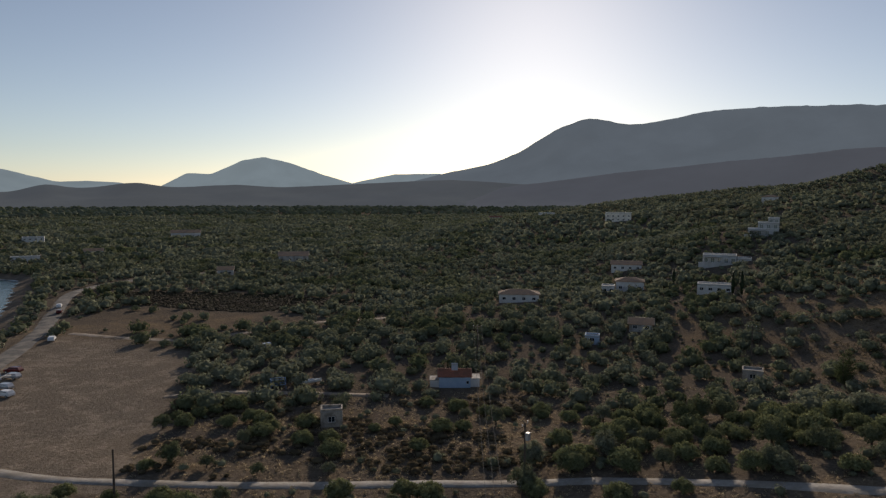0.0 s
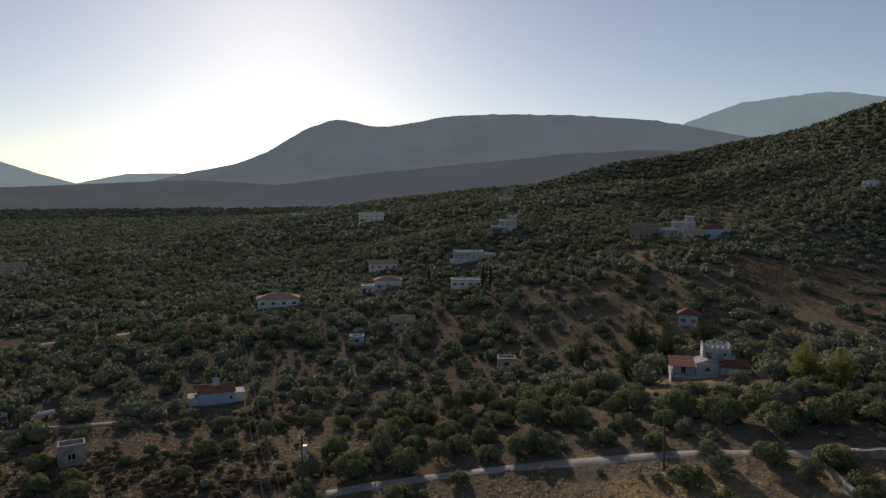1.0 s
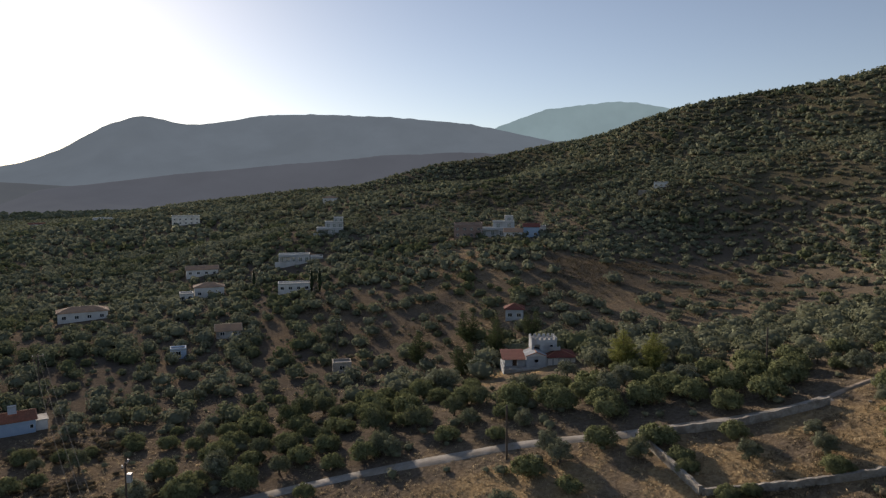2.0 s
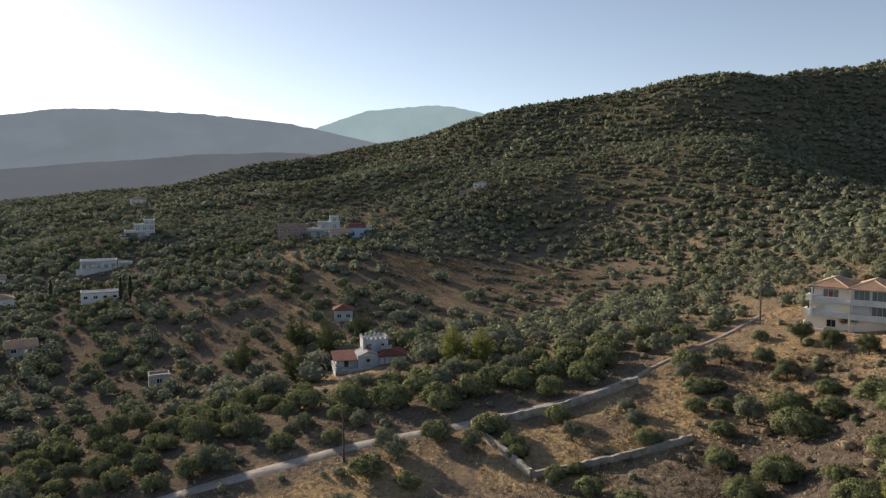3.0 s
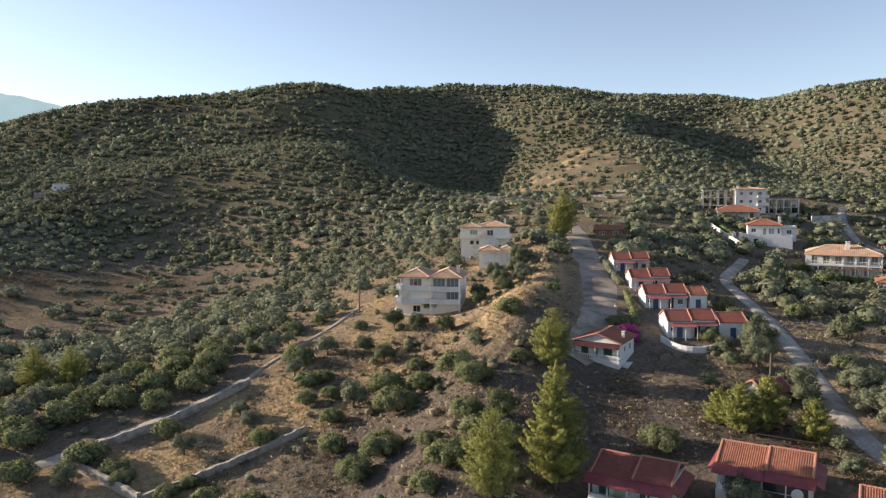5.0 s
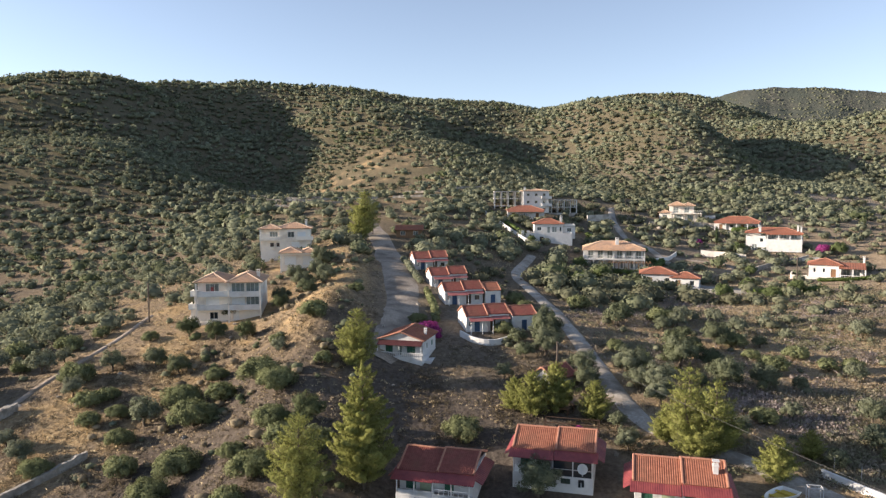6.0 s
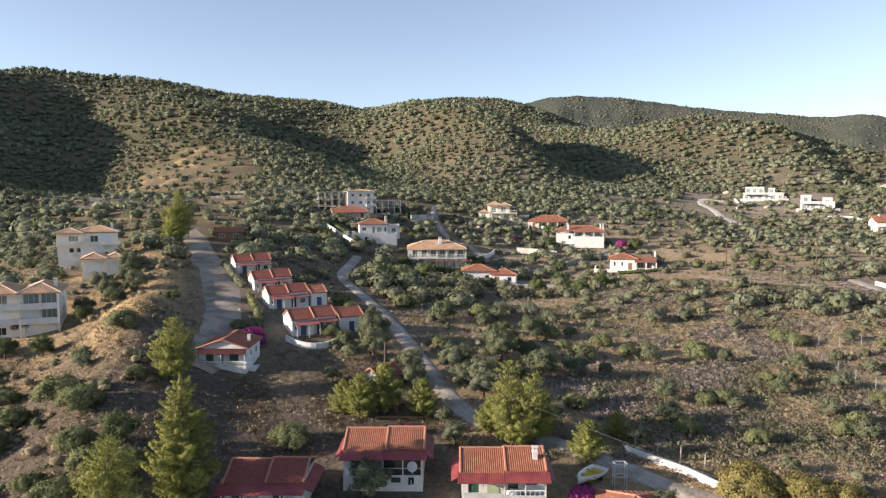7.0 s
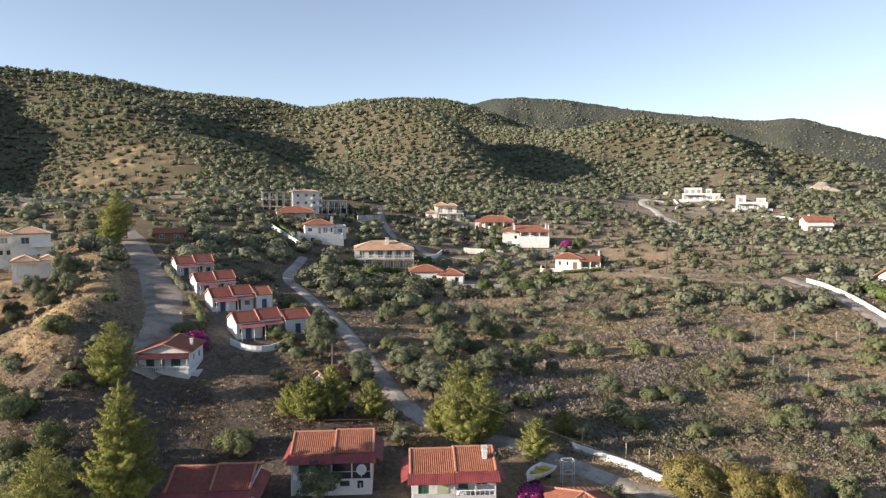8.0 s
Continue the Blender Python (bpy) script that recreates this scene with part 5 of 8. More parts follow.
def veranda_villa(x, y, turn):
    h = thing("villa", "two-storey white villa with veranda, pergola and pale hip", "house", x, y, turn)
    YARDS.append((x + 3, y, 9.5))
    plinth(h, -8.2, 8.2, 0, 10, 0.0, 3.0, STONE_WALL)
    walls(h, -8.0, 8.0, 1.5, 10, 0.0, 2.7, [("f", 2.5 + 2.7 * k, 1.4, 0.2, 2.0, "glazed") for k in range(5)])
    part("upper_floor", solid_box(-8.4, 8.4, -0.6, 10, 2.7, 2.95), WHITE_PLASTER, h)
    walls(h, -8.0, 8.0, 1.5, 10, 2.95, 5.6, [("f", 1.8 + 2.6 * k, 1.5, 0.1, 2.1, "glazed") for k in range(6)] + [("l", 4, 1.4, 0.9, 1.2, "window")])
    posts(h, [(-8.2 + 2.73 * k, -0.4) for k in range(7)], 2.95, 5.5, 0.32)
    posts(h, [(-8.2 + 2.73 * k, -0.4) for k in range(7)], -1.0, 2.7, 0.28)
    balustrade(h, (-8.2, -0.4), (8.2, -0.4), 2.95, 0.9, gap=0.4)
    hip_roof(h, -8.0, 8.0, 0.4, 10.0, 5.7, 1.9, PALE_TILES)
    shed_roof(h, -8.6, 8.6, -1.0, 0.0, 5.35, 5.72, PALE_TILES, fine=False, name="eave_tiles")
    chimney(h, 1.0, 3.0, 6.2, 8.4, 0.9)
    bm = bmesh.new()
    for k in range(16):
        box(bm, -4.0 + k * 0.9, -3.88 + k * 0.9, -3.6, -0.5, 2.35, 2.5)
    box(bm, -4.2, 9.8, -3.6, -3.45, 2.2, 2.35)
    part("pergola", bm, BROWN_WOOD, h, "brown timber pergola under green vines")
    posts(h, [(-4 + 2.6 * k, -3.5) for k in range(6)], -1.5, 2.2, 0.16, BROWN_WOOD, "pergola_post")
    return h


veranda_villa(186.1, -70.4, -108)


def stone_villa(x, y, turn):
    h = thing("villa", "cream villa with pale hipped roofs and stone-clad porch", "house", x, y, turn)
    YARDS.append((x + 3, y, 10))
    plinth(h, -7.5, 7.5, -1.8, 9, 0.0, 2.6, STONE_WALL)
    walls(h, -7.0, 7.0, 0, 9, 0.0, 2.9, [("f", 2.0, 1.6, 0.2, 2.1, "glazed"), ("f", 6.5, 2.6, 0.1, 2.2, "glazed"), ("f", 11, 2.6, 0.1, 2.2, "glazed")], CREAM_PLASTER)
    walls(h, -3.4, 5.0, 1.5, 9, 2.9, 5.6, [("f", 2.2, 1.8, 0.1, 2.0, "glazed"), ("f", 6.0, 1.8, 0.1, 2.0, "glazed")], CREAM_PLASTER)
    hip_roof(h, -7.0, -3.2, 0, 9, 2.95, 1.0, PALE_TILES)
    hip_roof(h, -3.4, 1.8, 0.5, 9, 5.6, 1.4, PALE_TILES)
    hip_roof(h, 1.2, 5.2, 0.9, 8.6, 5.5, 1.1, PALE_TILES)
    posts(h, [(-2.5, -1.6), (1.5, -1.6), (5.0, -1.6), (7.4, -1.6)], 0.0, 2.7, 0.4, STONE_WALL)
    part("porch_slab", solid_box(-3.2, 7.6, -1.9, -0.02, 2.7, 2.9), CREAM_PLASTER, h)
    balustrade(h, (-3.2, -1.8), (7.6, -1.8), 2.9, 0.9)
    part("shed", solid_box(8.6, 12.5, 3, 6.5, -1.5, 1.9), WHITE_PLASTER, h, "small white store beside the house")
    return h


stone_villa(243.0, -116.4, -114)


def white_wall_villa(x, y, turn):
    h = thing("villa", "white two-storey villa with red hip and blank gable wall", "house", x, y, turn)
    YARDS.append((x + 3, y, 10))
    plinth(h, -8.2, 8.2, -0.1, 9, 0.0, 2.6)
    walls(h, -8.0, -2.2, 0.0, 9, 0.0, 4.8, [("f", 2.6, 1.4, 0.1, 2.1, "glazed"), ("f", 4.6, 1.0, 2.9, 1.2, "window"), ("l", 4, 1.0, 1.0, 1.2, "window")])
    walls(h, -2.15, 8.0, -1.2, 9, 0.0, 3.9, [])
    walls(h, -2.15, 8.0, 1.8, 9, 3.9, 5.6, [("f", 2.2, 1.4, 0.1, 1.5, "glazed"), ("f", 5.0, 1.6, 0.1, 1.5, "glazed"), ("f", 8.0, 1.6, 0.1, 1.5, "glazed")])
    part("roof_terrace", solid_box(-1.9, 7.75, -0.95, 1.8, 3.6, 3.75), FLOOR_SLAB, h)
    hip_roof(h, -8.0, 8.0, 0.0, 9.0, 5.65, 1.6, TERRACOTTA)
    posts(h, [(-1.8, -0.9), (1.4, -0.9), (4.6, -0.9), (7.7, -0.9)], 3.9, 5.4, 0.28)
    shed_roof(h, -2.2, 8.2, -1.3, 0.4, 5.3, 5.9, TERRACOTTA, fine=False, name="porch_roof")
    chimney(h, -4.0, 0.6, 5.0, 7.7, 0.7)
    chimney(h, 6.8, 1.4, 5.0, 8.0, 0.5), chimney(h, 7.7, 1.6, 5.0, 7.8, 0.5)
    part("side_roof", solid_box(-3.0, 8.5, 9.02, 12.0, -1.0, 4.4), WHITE_PLASTER, h)
    return h


white_wall_villa(205.0, -129.5, -122)


def garden_villa(x, y, turn):
    h = thing("villa", "white bungalow with orange hip, arched porch and terrace", "house", x, y, turn)
    YARDS.append((x + 2, y, 9.5))
    plinth(h, -6.5, 6.5, -2.6, 8, 0.0, 2.6, CREAM_PLASTER)
    walls(h, -6.2, 1.0, 0, 8, 0.0, 3.2, [("f", 1.4, 0.6, 1.2, 1.2, "window"), ("f", 3.6, 0.6, 1.2, 1.2, "window"), ("f", 5.8, 1.2, 0.1, 2.1, "door"), ("l", 4, 1.0, 1.0, 1.1, "window")], shutter_material=BROWN_WOOD)
    walls(h, 1.05, 6.5, 2.4, 8, 0.0, 2.9, [("f", 1.6, 1.6, 0.1, 2.1, "glazed"), ("f", 4.0, 1.6, 0.1, 2.1, "glazed")])
    hip_roof(h, -6.2, 1.5, 0, 8, 3.2, 1.5, TERRACOTTA)
    shed_roof(h, 0.8, 7.0, -2.0, 4.2, 2.55, 3.7, TERRACOTTA, fine=False, name="porch_roof")
    posts(h, [(1.2, -1.7), (4.0, -1.7), (6.8, -1.7)], 0.0, 2.6, 0.32)
    balustrade(h, (1.2, -2.5), (6.8, -2.5), 0.0, 0.9)
    chimney(h, 6.6, 4.4, 2.9, 5.2, 0.5)
    chimney(h, -1.2, 0.4, 0.5, 2.2, 0.5)
    for sides in ((-10.5, -6.5, -2.6, -2.3, -3.0, 0.5), (-10.5, -10.2, -2.3, 4.0, -3.0, 0.9), (6.8, 17.0, -3.0, -2.7, -3.5, -0.6)):
        part("garden_wall", solid_box(*sides), CREAM_PLASTER, h)
    part("drive", solid_box(7.0, 16.5, -2.7, 4.5, -3.5, -0.9), CONCRETE_ROAD, h, "pale paved forecourt")
    return h


garden_villa(169.5, -124.8, -126)


def modern_villa(x, y, turn, w, label, tiers):
    """White flat-roofed cubes."""
    h = thing("villa", label, "house", x, y, turn)
    YARDS.append((x + 2, y, w * 0.5))
    for x0, x1, y0, y1, z0, z1, n in tiers:
        wide = x1 - x0
        holes = [("f", wide * (k + 0.5) / n, min(1.7, wide / n * 0.6), 0.3, min(2.0, z1 - z0 - 0.6), "glazed") for k in range(n)]
        walls(h, x0, x1, y0, y1, z0, z1, holes, WEATHERED_WHITE)
        flat_roof(h, x0, x1, y0, y1, z1, 0.45)
    x0, x1, y0, y1, z0, z1 = tiers[0][:6]
    plinth(h, x0, x1, y0, y1, z0, 3.0, WEATHERED_WHITE)
    deck = part("terrace", solid_box(x0 - 1.5, x1 + 2.0, y0 - 3.4, y0 - 0.02, z0 - 2.6, z0 - 0.05), WEATHERED_WHITE, h, "white front terrace on a low wall")
    part("parapet", solid_box(x0 - 1.5, x1 + 2.0, y0 - 3.4, y0 - 3.2, z0 - 0.05, z0 + 0.6), WEATHERED_WHITE, deck)
    middle = (x0 + x1) * 0.5
    part("canopy", solid_box(x0 + 0.5, middle + 1.0, y0 - 2.4, y0 - 0.02, z1 - 0.35, z1 - 0.15), WEATHERED_WHITE, h, "flat canopy over the terrace")
    posts(h, [(x0 + 0.8, y0 - 2.2), (middle + 0.7, y0 - 2.2)], z0, z1 - 0.35, 0.25, WEATHERED_WHITE)
    return h


modern_villa(276.0, -283.6, -134, 20, "white flat-roofed villa on two levels with terraces", [(-10, 9, -1, 8, 0, 3.0, 6), (-9, 0, 2, 9, 3.2, 6.0, 3), (2, 5, 3, 8, 3.2, 5.4, 1)])
modern_villa(236.5, -274.8, -139, 14, "white cubic villa with stair tower and flat roofs", [(-7, 7, 0, 8, 0, 3.0, 4), (-7, -2.5, 1, 8, 3.2, 6.0, 1), (2, 6, 2, 8, 3.2, 4.8, 1)])


def gabled_villa(x, y, turn, label, w=12.0, d=9.0, tiles=None, tall=5.6, balconies=True):
    h = thing("villa", label, "house", x, y, turn)
    YARDS.append((x + 2, y, 9))
    plinth(h, -w / 2, w / 2, 0, d, 0, 3.0)
    holes = []
    for z in (0.1, 2.9):
        if z + 2.2 < tall:
            holes += [("f", w * (k + 0.5) / 4, 1.2, z, 2.0, "glazed" if k % 2 else "door") for k in range(4)] + [("l", d / 2, 1.2, z + 0.8, 1.2, "window"), ("r", d * 0.3, 1.2, z + 0.8, 1.2, "window"), ("r", d * 0.7, 1.2, z + 0.8, 1.2, "window")]
    walls(h, -w / 2, w / 2, 0, d, 0, tall, holes, shutter_material=BROWN_WOOD)
    gable_roof(h, -w / 2, w / 2, 0, d, tall, 2.1, tiles or TERRACOTTA, over=0.7, fine=False)
    if balconies:
        balcony(h, -w / 2, w / 2, -1.6, -0.01, 2.85)
    chimney(h, -w / 4, d * 0.6, tall, tall + 3.0, 0.7)
    return h


gabled_villa(188.0, -256.9, -122, "two-storey white villa with orange gable roof and balcony", tall=5.0).scale = (0.84, 0.84, 0.84)
gabled_villa(80.6, -145.5, -118, "white house with orange gable roof behind a hedge", w=13, d=9, tall=4.4, balconies=False)


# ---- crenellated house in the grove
# white plaster with the bluish shade of these fronts mixed into its colour
SHADED_PLASTER = surface("shaded_bluish_plaster", (0.39, 0.42, 0.44), (0.48, 0.51, 0.53), scale=1.2, rough=0.9, patch=(0.34, 0.35, 0.36), patch_scale=0.5, bump=0.15)


def tower_house(x, y, turn):
    h = thing("tower_house", "white house with crenellated tower and red tile wings", "house", x, y, turn)
    YARDS.append((x + 2, y + 2, 10))
    plinth(h, -8.0, 7.8, -2.4, 8, 0.2, 2.2, RAW_CONCRETE)
    walls(h, -3.2, 1.2, -0.5, 7, 0.2, 3.4, [("f", 2.2, 0.8, 1.4, 0.9, "void")], material=SHADED_PLASTER)
    gable_roof(h, -3.2, 1.2, -0.5, 6.0, 3.4, 1.1, SHADED_PLASTER, along="y", over=0.12, fine=False)
    walls(h, 1.25, 7.6, 0.6, 7, 0.2, 2.8, [("f", 0.9 + 1.25 * k, 1.0, 0.2, 2.0, "roller") for k in range(5)], material=SHADED_PLASTER)
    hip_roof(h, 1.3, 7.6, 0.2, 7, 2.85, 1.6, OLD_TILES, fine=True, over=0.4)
    walls(h, -7.8, -3.25, 0.6, 6.5, 0.2, 2.3, [("f", 2.2, 1.0, 0.1, 1.9, "door"), ("l", 3, 1.0, 0.9, 1.0, "window")], shutter_material=DARK_WOOD, material=SHADED_PLASTER)
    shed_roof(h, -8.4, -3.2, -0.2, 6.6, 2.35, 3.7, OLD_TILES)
    walls(h, -1.6, 4.0, 3.4, 8.6, 3.4, 7.3, [("f", 1.2, 1.2, 0.6, 1.9, "void"), ("f", 4.4, 0.8, 1.4, 1.1, "window"), ("r", 2.6, 0.9, 1.4, 1.1, "window")], material=SHADED_PLASTER)
    part("roof", solid_box(-1.35, 3.75, 3.65, 8.35, 7.0, 7.2), FLOOR_SLAB, h)
    for k in range(6):
        x0 = -1.6 + k * 1.02
        for y0 in (3.4, 8.35):
            part("merlon", solid_box(x0, x0 + 0.55, y0, y0 + 0.25, 7.3, 8.0), SHADED_PLASTER, h)
    for k in range(4):
        y0 = 4.25 + k * 1.0
        for x0 in (-1.6, 3.75):
            part("merlon", solid_box(x0, x0 + 0.25, y0, y0 + 0.5, 7.3, 8.0), SHADED_PLASTER, h)
    balcony(h, 2.2, 4.6, 2.2, 3.39, 4.6, material=SHADED_PLASTER)
    # low pierced wall of the yard
    wall_bm = bmesh.new()
    wall_run(wall_bm, (-8.3, 5.5), (-8.3, -2.6), -1.8, 1.1, [(0.8 + 1.3 * k, 1.6 + 1.3 * k, 0.1, 0.7) for k in range(6)])
    part("yard_wall", wall_bm, SHADED_PLASTER, h)
    return h


tower_house(100.0, 106.4, -34).scale = (0.98, 0.86, 0.72)
YARDS += [(92, 98, 7.5), (97, 96, 6), (86, 103, 6)]


def plain_house(x, y, turn, w, d, tall, label, roof="flat", tiles=None, material=None, windows=3, rise=1.4, name="house", lift=0.0):
    """A simple house of the plain."""
    h = thing(name, label, "house", x, y, turn, lift)
    YARDS.append((x + 1, y + 2, max(w, d) * 0.65))
    material = material or WHITE_PLASTER
    plinth(h, -w / 2, w / 2, 0, d, 0, 2.0, material)
    holes = []
    z = 0.0
    while z + 2.4 < tall + 0.3:
        holes += [("f", w * (k + 0.5) / windows, min(1.3, w / windows * 0.5), z + 0.9, 1.1, "window") for k in range(windows)] + [("r", d * 0.5, 1.1, z + 0.9, 1.1, "window"), ("l", d * 0.5, 1.1, z + 0.9, 1.1, "window")]
        z += 2.8
    walls(h, -w / 2, w / 2, 0, d, 0, tall, holes, material)
    if roof == "flat":
        flat_roof(h, -w / 2, w / 2, 0, d, tall, 0.4, material)
    elif roof == "hip":
        hip_roof(h, -w / 2, w / 2, 0, d, tall, rise, tiles or TERRACOTTA)
    else:
        gable_roof(h, -w / 2, w / 2, 0, d, tall, rise, tiles or TERRACOTTA, fine=False, wall_material=material)
    return h


# hamlet on the valley side
BRICK_SHELL = surface("raw_brick", (0.25, 0.17, 0.14), (0.36, 0.26, 0.22), scale=2.0, rough=0.95, patch=(0.21, 0.15, 0.13), patch_scale=0.5, bump=0.4)
modern_villa(203.8, 248.6, -39, 16, "white modern house with square roof tower", [(-8, 8, 0, 8, 0, 3.2, 4), (-2, 8, 1, 8, 3.4, 6.2, 2), (3.5, 7.5, 2, 7, 6.6, 8.6, 1)])
shell = plain_house(192.1, 255.2, -37, 13, 9, 6.4, "roofless raw brick house shell with empty windows", material=BRICK_SHELL, windows=4)
plain_house(209.5, 231.5, -42, 7, 7, 4.6, "small blue-fronted house with brown tile roof", "gable", OLD_TILES, BLUE_PLASTER, 2)
plain_house(201.5, 234.5, -42, 8, 7, 2.9, "low white house with brown tile roof", "gable", PALE_TILES, None, 2)
plain_house(219, 238, -42, 8, 6, 3.0, "grey flat-roofed outbuilding on the slope", "flat", None, RAW_CONCRETE, 2)
modern_villa(160.6, 334.4, -26, 13, "white three-tier block of terraced flats", [(-7, 7, 0, 9, 0, 2.9, 4), (-2.5, 7, 0.4, 9, 3.2, 6.0, 3), (2, 7, 0.8, 9, 6.3, 8.2, 2)])
modern_villa(128.5, 298.4, -24, 20, "low white flat-roofed house with blue-white terraces", [(-10, 4, 0, 8, 0, 3.2, 5), (4.3, 10, -1, 6, -0.6, 2.2, 2)])
plain_house(101.9, 242.8, -22, 12, 6, 2.8, "long low white building with pale flat roof", "flat", None, None, 4)
plain_house(79.0, 272.0, -14, 11, 8, 3.8, "white house with pale tile roof in the grove", "hip", PALE_TILES, None, 3)
plain_house(69.5, 269.0, -14, 5, 6, 2.6, "white flat-roofed annex in the grove", "flat", None, None, 2)
plain_house(91.4, 325.1, -14, 14, 8, 3.0, "long house with pale tile roof among trees", "gable", PALE_TILES, None, 4)
plain_house(32.4, 255.0, -6, 15, 8, 3.0, "house with grey-brown tile roof deep in olives", "hip", PALE_TILES, None, 4)
plain_house(63.4, 200.4, -16, 7, 5, 2.4, "small shed with pale sheet roof among olives", "gable", PALE_TILES, RAW_CONCRETE, 2)
plain_house(46.0, 188.0, -14, 4, 3.5, 2.2, "tiny blue-grey tool shed among olives", "flat", None, BLUE_PLASTER, 1)
plain_house(127.4, 147.0, -40, 5, 5, 3.0, "pale house with red tile roof among pines", "hip", OLD_TILES, SHADED_PLASTER, 2)
plain_house(316.0, 245.0, -52, 8, 6, 2.8, "small white hillside house with terrace", "flat", None, None, 3)
plain_house(308.0, 250.0, -52, 6, 4, 2.0, "low stone outbuilding on the hillside", "flat", None, STONE_WALL, 1)
plain_house(141.9, 544.5, -14, 20, 10, 6.5, "pale two-storey block far up the valley", "flat", None, CREAM_PLASTER, 5)
plain_house(100, 640, -8, 16, 9, 3.2, "long pale house far out on the plain", "flat", None, None, 4)
plain_house(62, 770, -5, 14, 9, 4.0, "distant white house on the plain", "gable", TERRACOTTA, None, 3)
plain_house(250, 520, -26, 12, 8, 3.4, "distant white house on the valley side", "hip", PALE_TILES, None, 3)
plain_house(-89.0, 423.5, 12, 18, 12, 3.6, "wide barn with pale sheet roof on the plain", "gable", PALE_TILES, RAW_CONCRETE, 4, 2.0, name="barn")
plain_house(-253.4, 420.2, 30, 16, 6, 3.0, "long low white building near the beach", "flat", None, None, 5)
plain_house(-236, 470, 28, 12, 6, 2.8, "low white building behind the beach trees", "gable", PALE_TILES, None, 3)
plain_house(-235, 640, 20, 26, 12, 4.5, "large pale greenhouse shed on the plain", "gable", PALE_TILES, WHITE_PLASTER, 6, 2.2)
plain_house(-330, 560, 28, 16, 9, 5.5, "two-storey white house on the plain", "flat", None, None, 4)
plain_house(-110, 355, 16, 8, 6, 3.0, "small white cabin under tall trees", "gable", PALE_TILES, None, 2)


def blue_house(x, y, turn):
    h = thing("house", "blue-fronted house with tile roof and solar water heater", "house", x, y, turn)
    YARDS.append((x, y + 3, 7))
    plinth(h, -4.4, 4.4, 0, 7, 0, 1.5, BLUE_PLASTER)
    walls(h, -4.4, 4.4, 0, 7, 0, 3.0, [("l", 3, 1.0, 0.9, 1.0, "window"), ("r", 3, 1.0, 0.9, 1.0, "window"), ("f", 8.0, 0.8, 1.0, 0.9, "window")], BLUE_PLASTER)
    gable_roof(h, -4.4, 4.4, 0, 7, 3.0, 1.2, TERRACOTTA, fine=False, wall_material=WHITE_PLASTER)
    bm = bmesh.new()
    rod(bm, (-0.9, 4.0, 5.5), (0.9, 4.0, 5.5), 0.28, 8)
    slab(bm, [(-0.9, 2.4, 4.2), (0.9, 2.4, 4.2), (0.9, 3.8, 5.3), (-0.9, 3.8, 5.3)], (0, 0.03, -0.08))
    for q in (-0.8, 0.8):
        rod(bm, (q, 4.0, 4.1), (q, 4.0, 5.4), 0.03, 4)
    part("solar_heater", bm, GALVANISED, h, "steel tank and tilted solar panel")
    walls(h, 4.45, 7.0, 1.0, 6.0, 0, 2.2, [], WHITE_PLASTER)
    part("annex_roof", solid_box(4.4, 7.2, 0.9, 6.1, 2.2, 2.35), RAW_CONCRETE, h)
    walls(h, -7.0, -4.45, 0.5, 5.0, 0, 1.9, [], WHITE_PLASTER)
    part("annex_roof", solid_box(-7.1, -4.4, 0.4, 5.1, 1.9, 2.02), RAW_CONCRETE, h)
    return h


blue_house(6.2, 145.3, 0).scale = (0.8, 0.8, 0.85)


# ---- walls along plots and lanes
def ground_wall(name, label, points, height, thick, material, step=0.6, sink=0.6, level=False):
    """A wall that follows the ground, its top a little uneven."""
    line = line_points(points, step) if len(points) > 2 else np.array([np.array(points[0]) + (np.array(points[1]) - np.array(points[0])) * k for k in np.linspace(0, 1, max(2, int(math.dist(*points) / step)))])
    t = np.gradient(line, axis=0)
    t /= np.linalg.norm(t, axis=1)[:, None]
    side = np.stack([-t[:, 1], t[:, 0]], -1) * thick / 2
    z = ground(line[:, 0], line[:, 1])
    top = np.full(len(z), z.max() + height) if level else z + height + (0.3 if material == STONE_WALL else 0.05) * (value_noise(np.arange(len(z)) * 0.9, np.arange(len(z)) * 0.0 + height * 7) - 0.5)
    bm = bmesh.new()
    rings = []
    rough = (value_noise(np.arange(len(z)) * 1.3, np.arange(len(z)) * 0.0 + 3.7) - 0.5) * (0.5 if material == STONE_WALL else 0.0)
    for p, s, lo, hi in zip(line, side * (1 + rough)[:, None], z - sink, top):
        rings.append([bm.verts.new((p[0] + s[0], p[1] + s[1], lo)), bm.verts.new((p[0] + s[0] * 0.9, p[1] + s[1] * 0.9, hi)), bm.verts.new((p[0] - s[0] * 0.9, p[1] - s[1] * 0.9, hi)), bm.verts.new((p[0] - s[0], p[1] - s[1], lo))])
    for a, b in zip(rings, rings[1:]):
        for i in range(3):
            bm.faces.new((a[i], a[i + 1], b[i + 1], b[i]))
    bm.faces.new(rings[0]), bm.faces.new(rings[-1][::-1])
    bmesh.ops.recalc_face_normals(bm, faces=bm.faces)
    me = bpy.data.meshes.new(name)
    bm.to_mesh(me)
    bm.free()
    me.materials.append(material)
    return tagged(new(name, me), label, "wall", kind="structure")


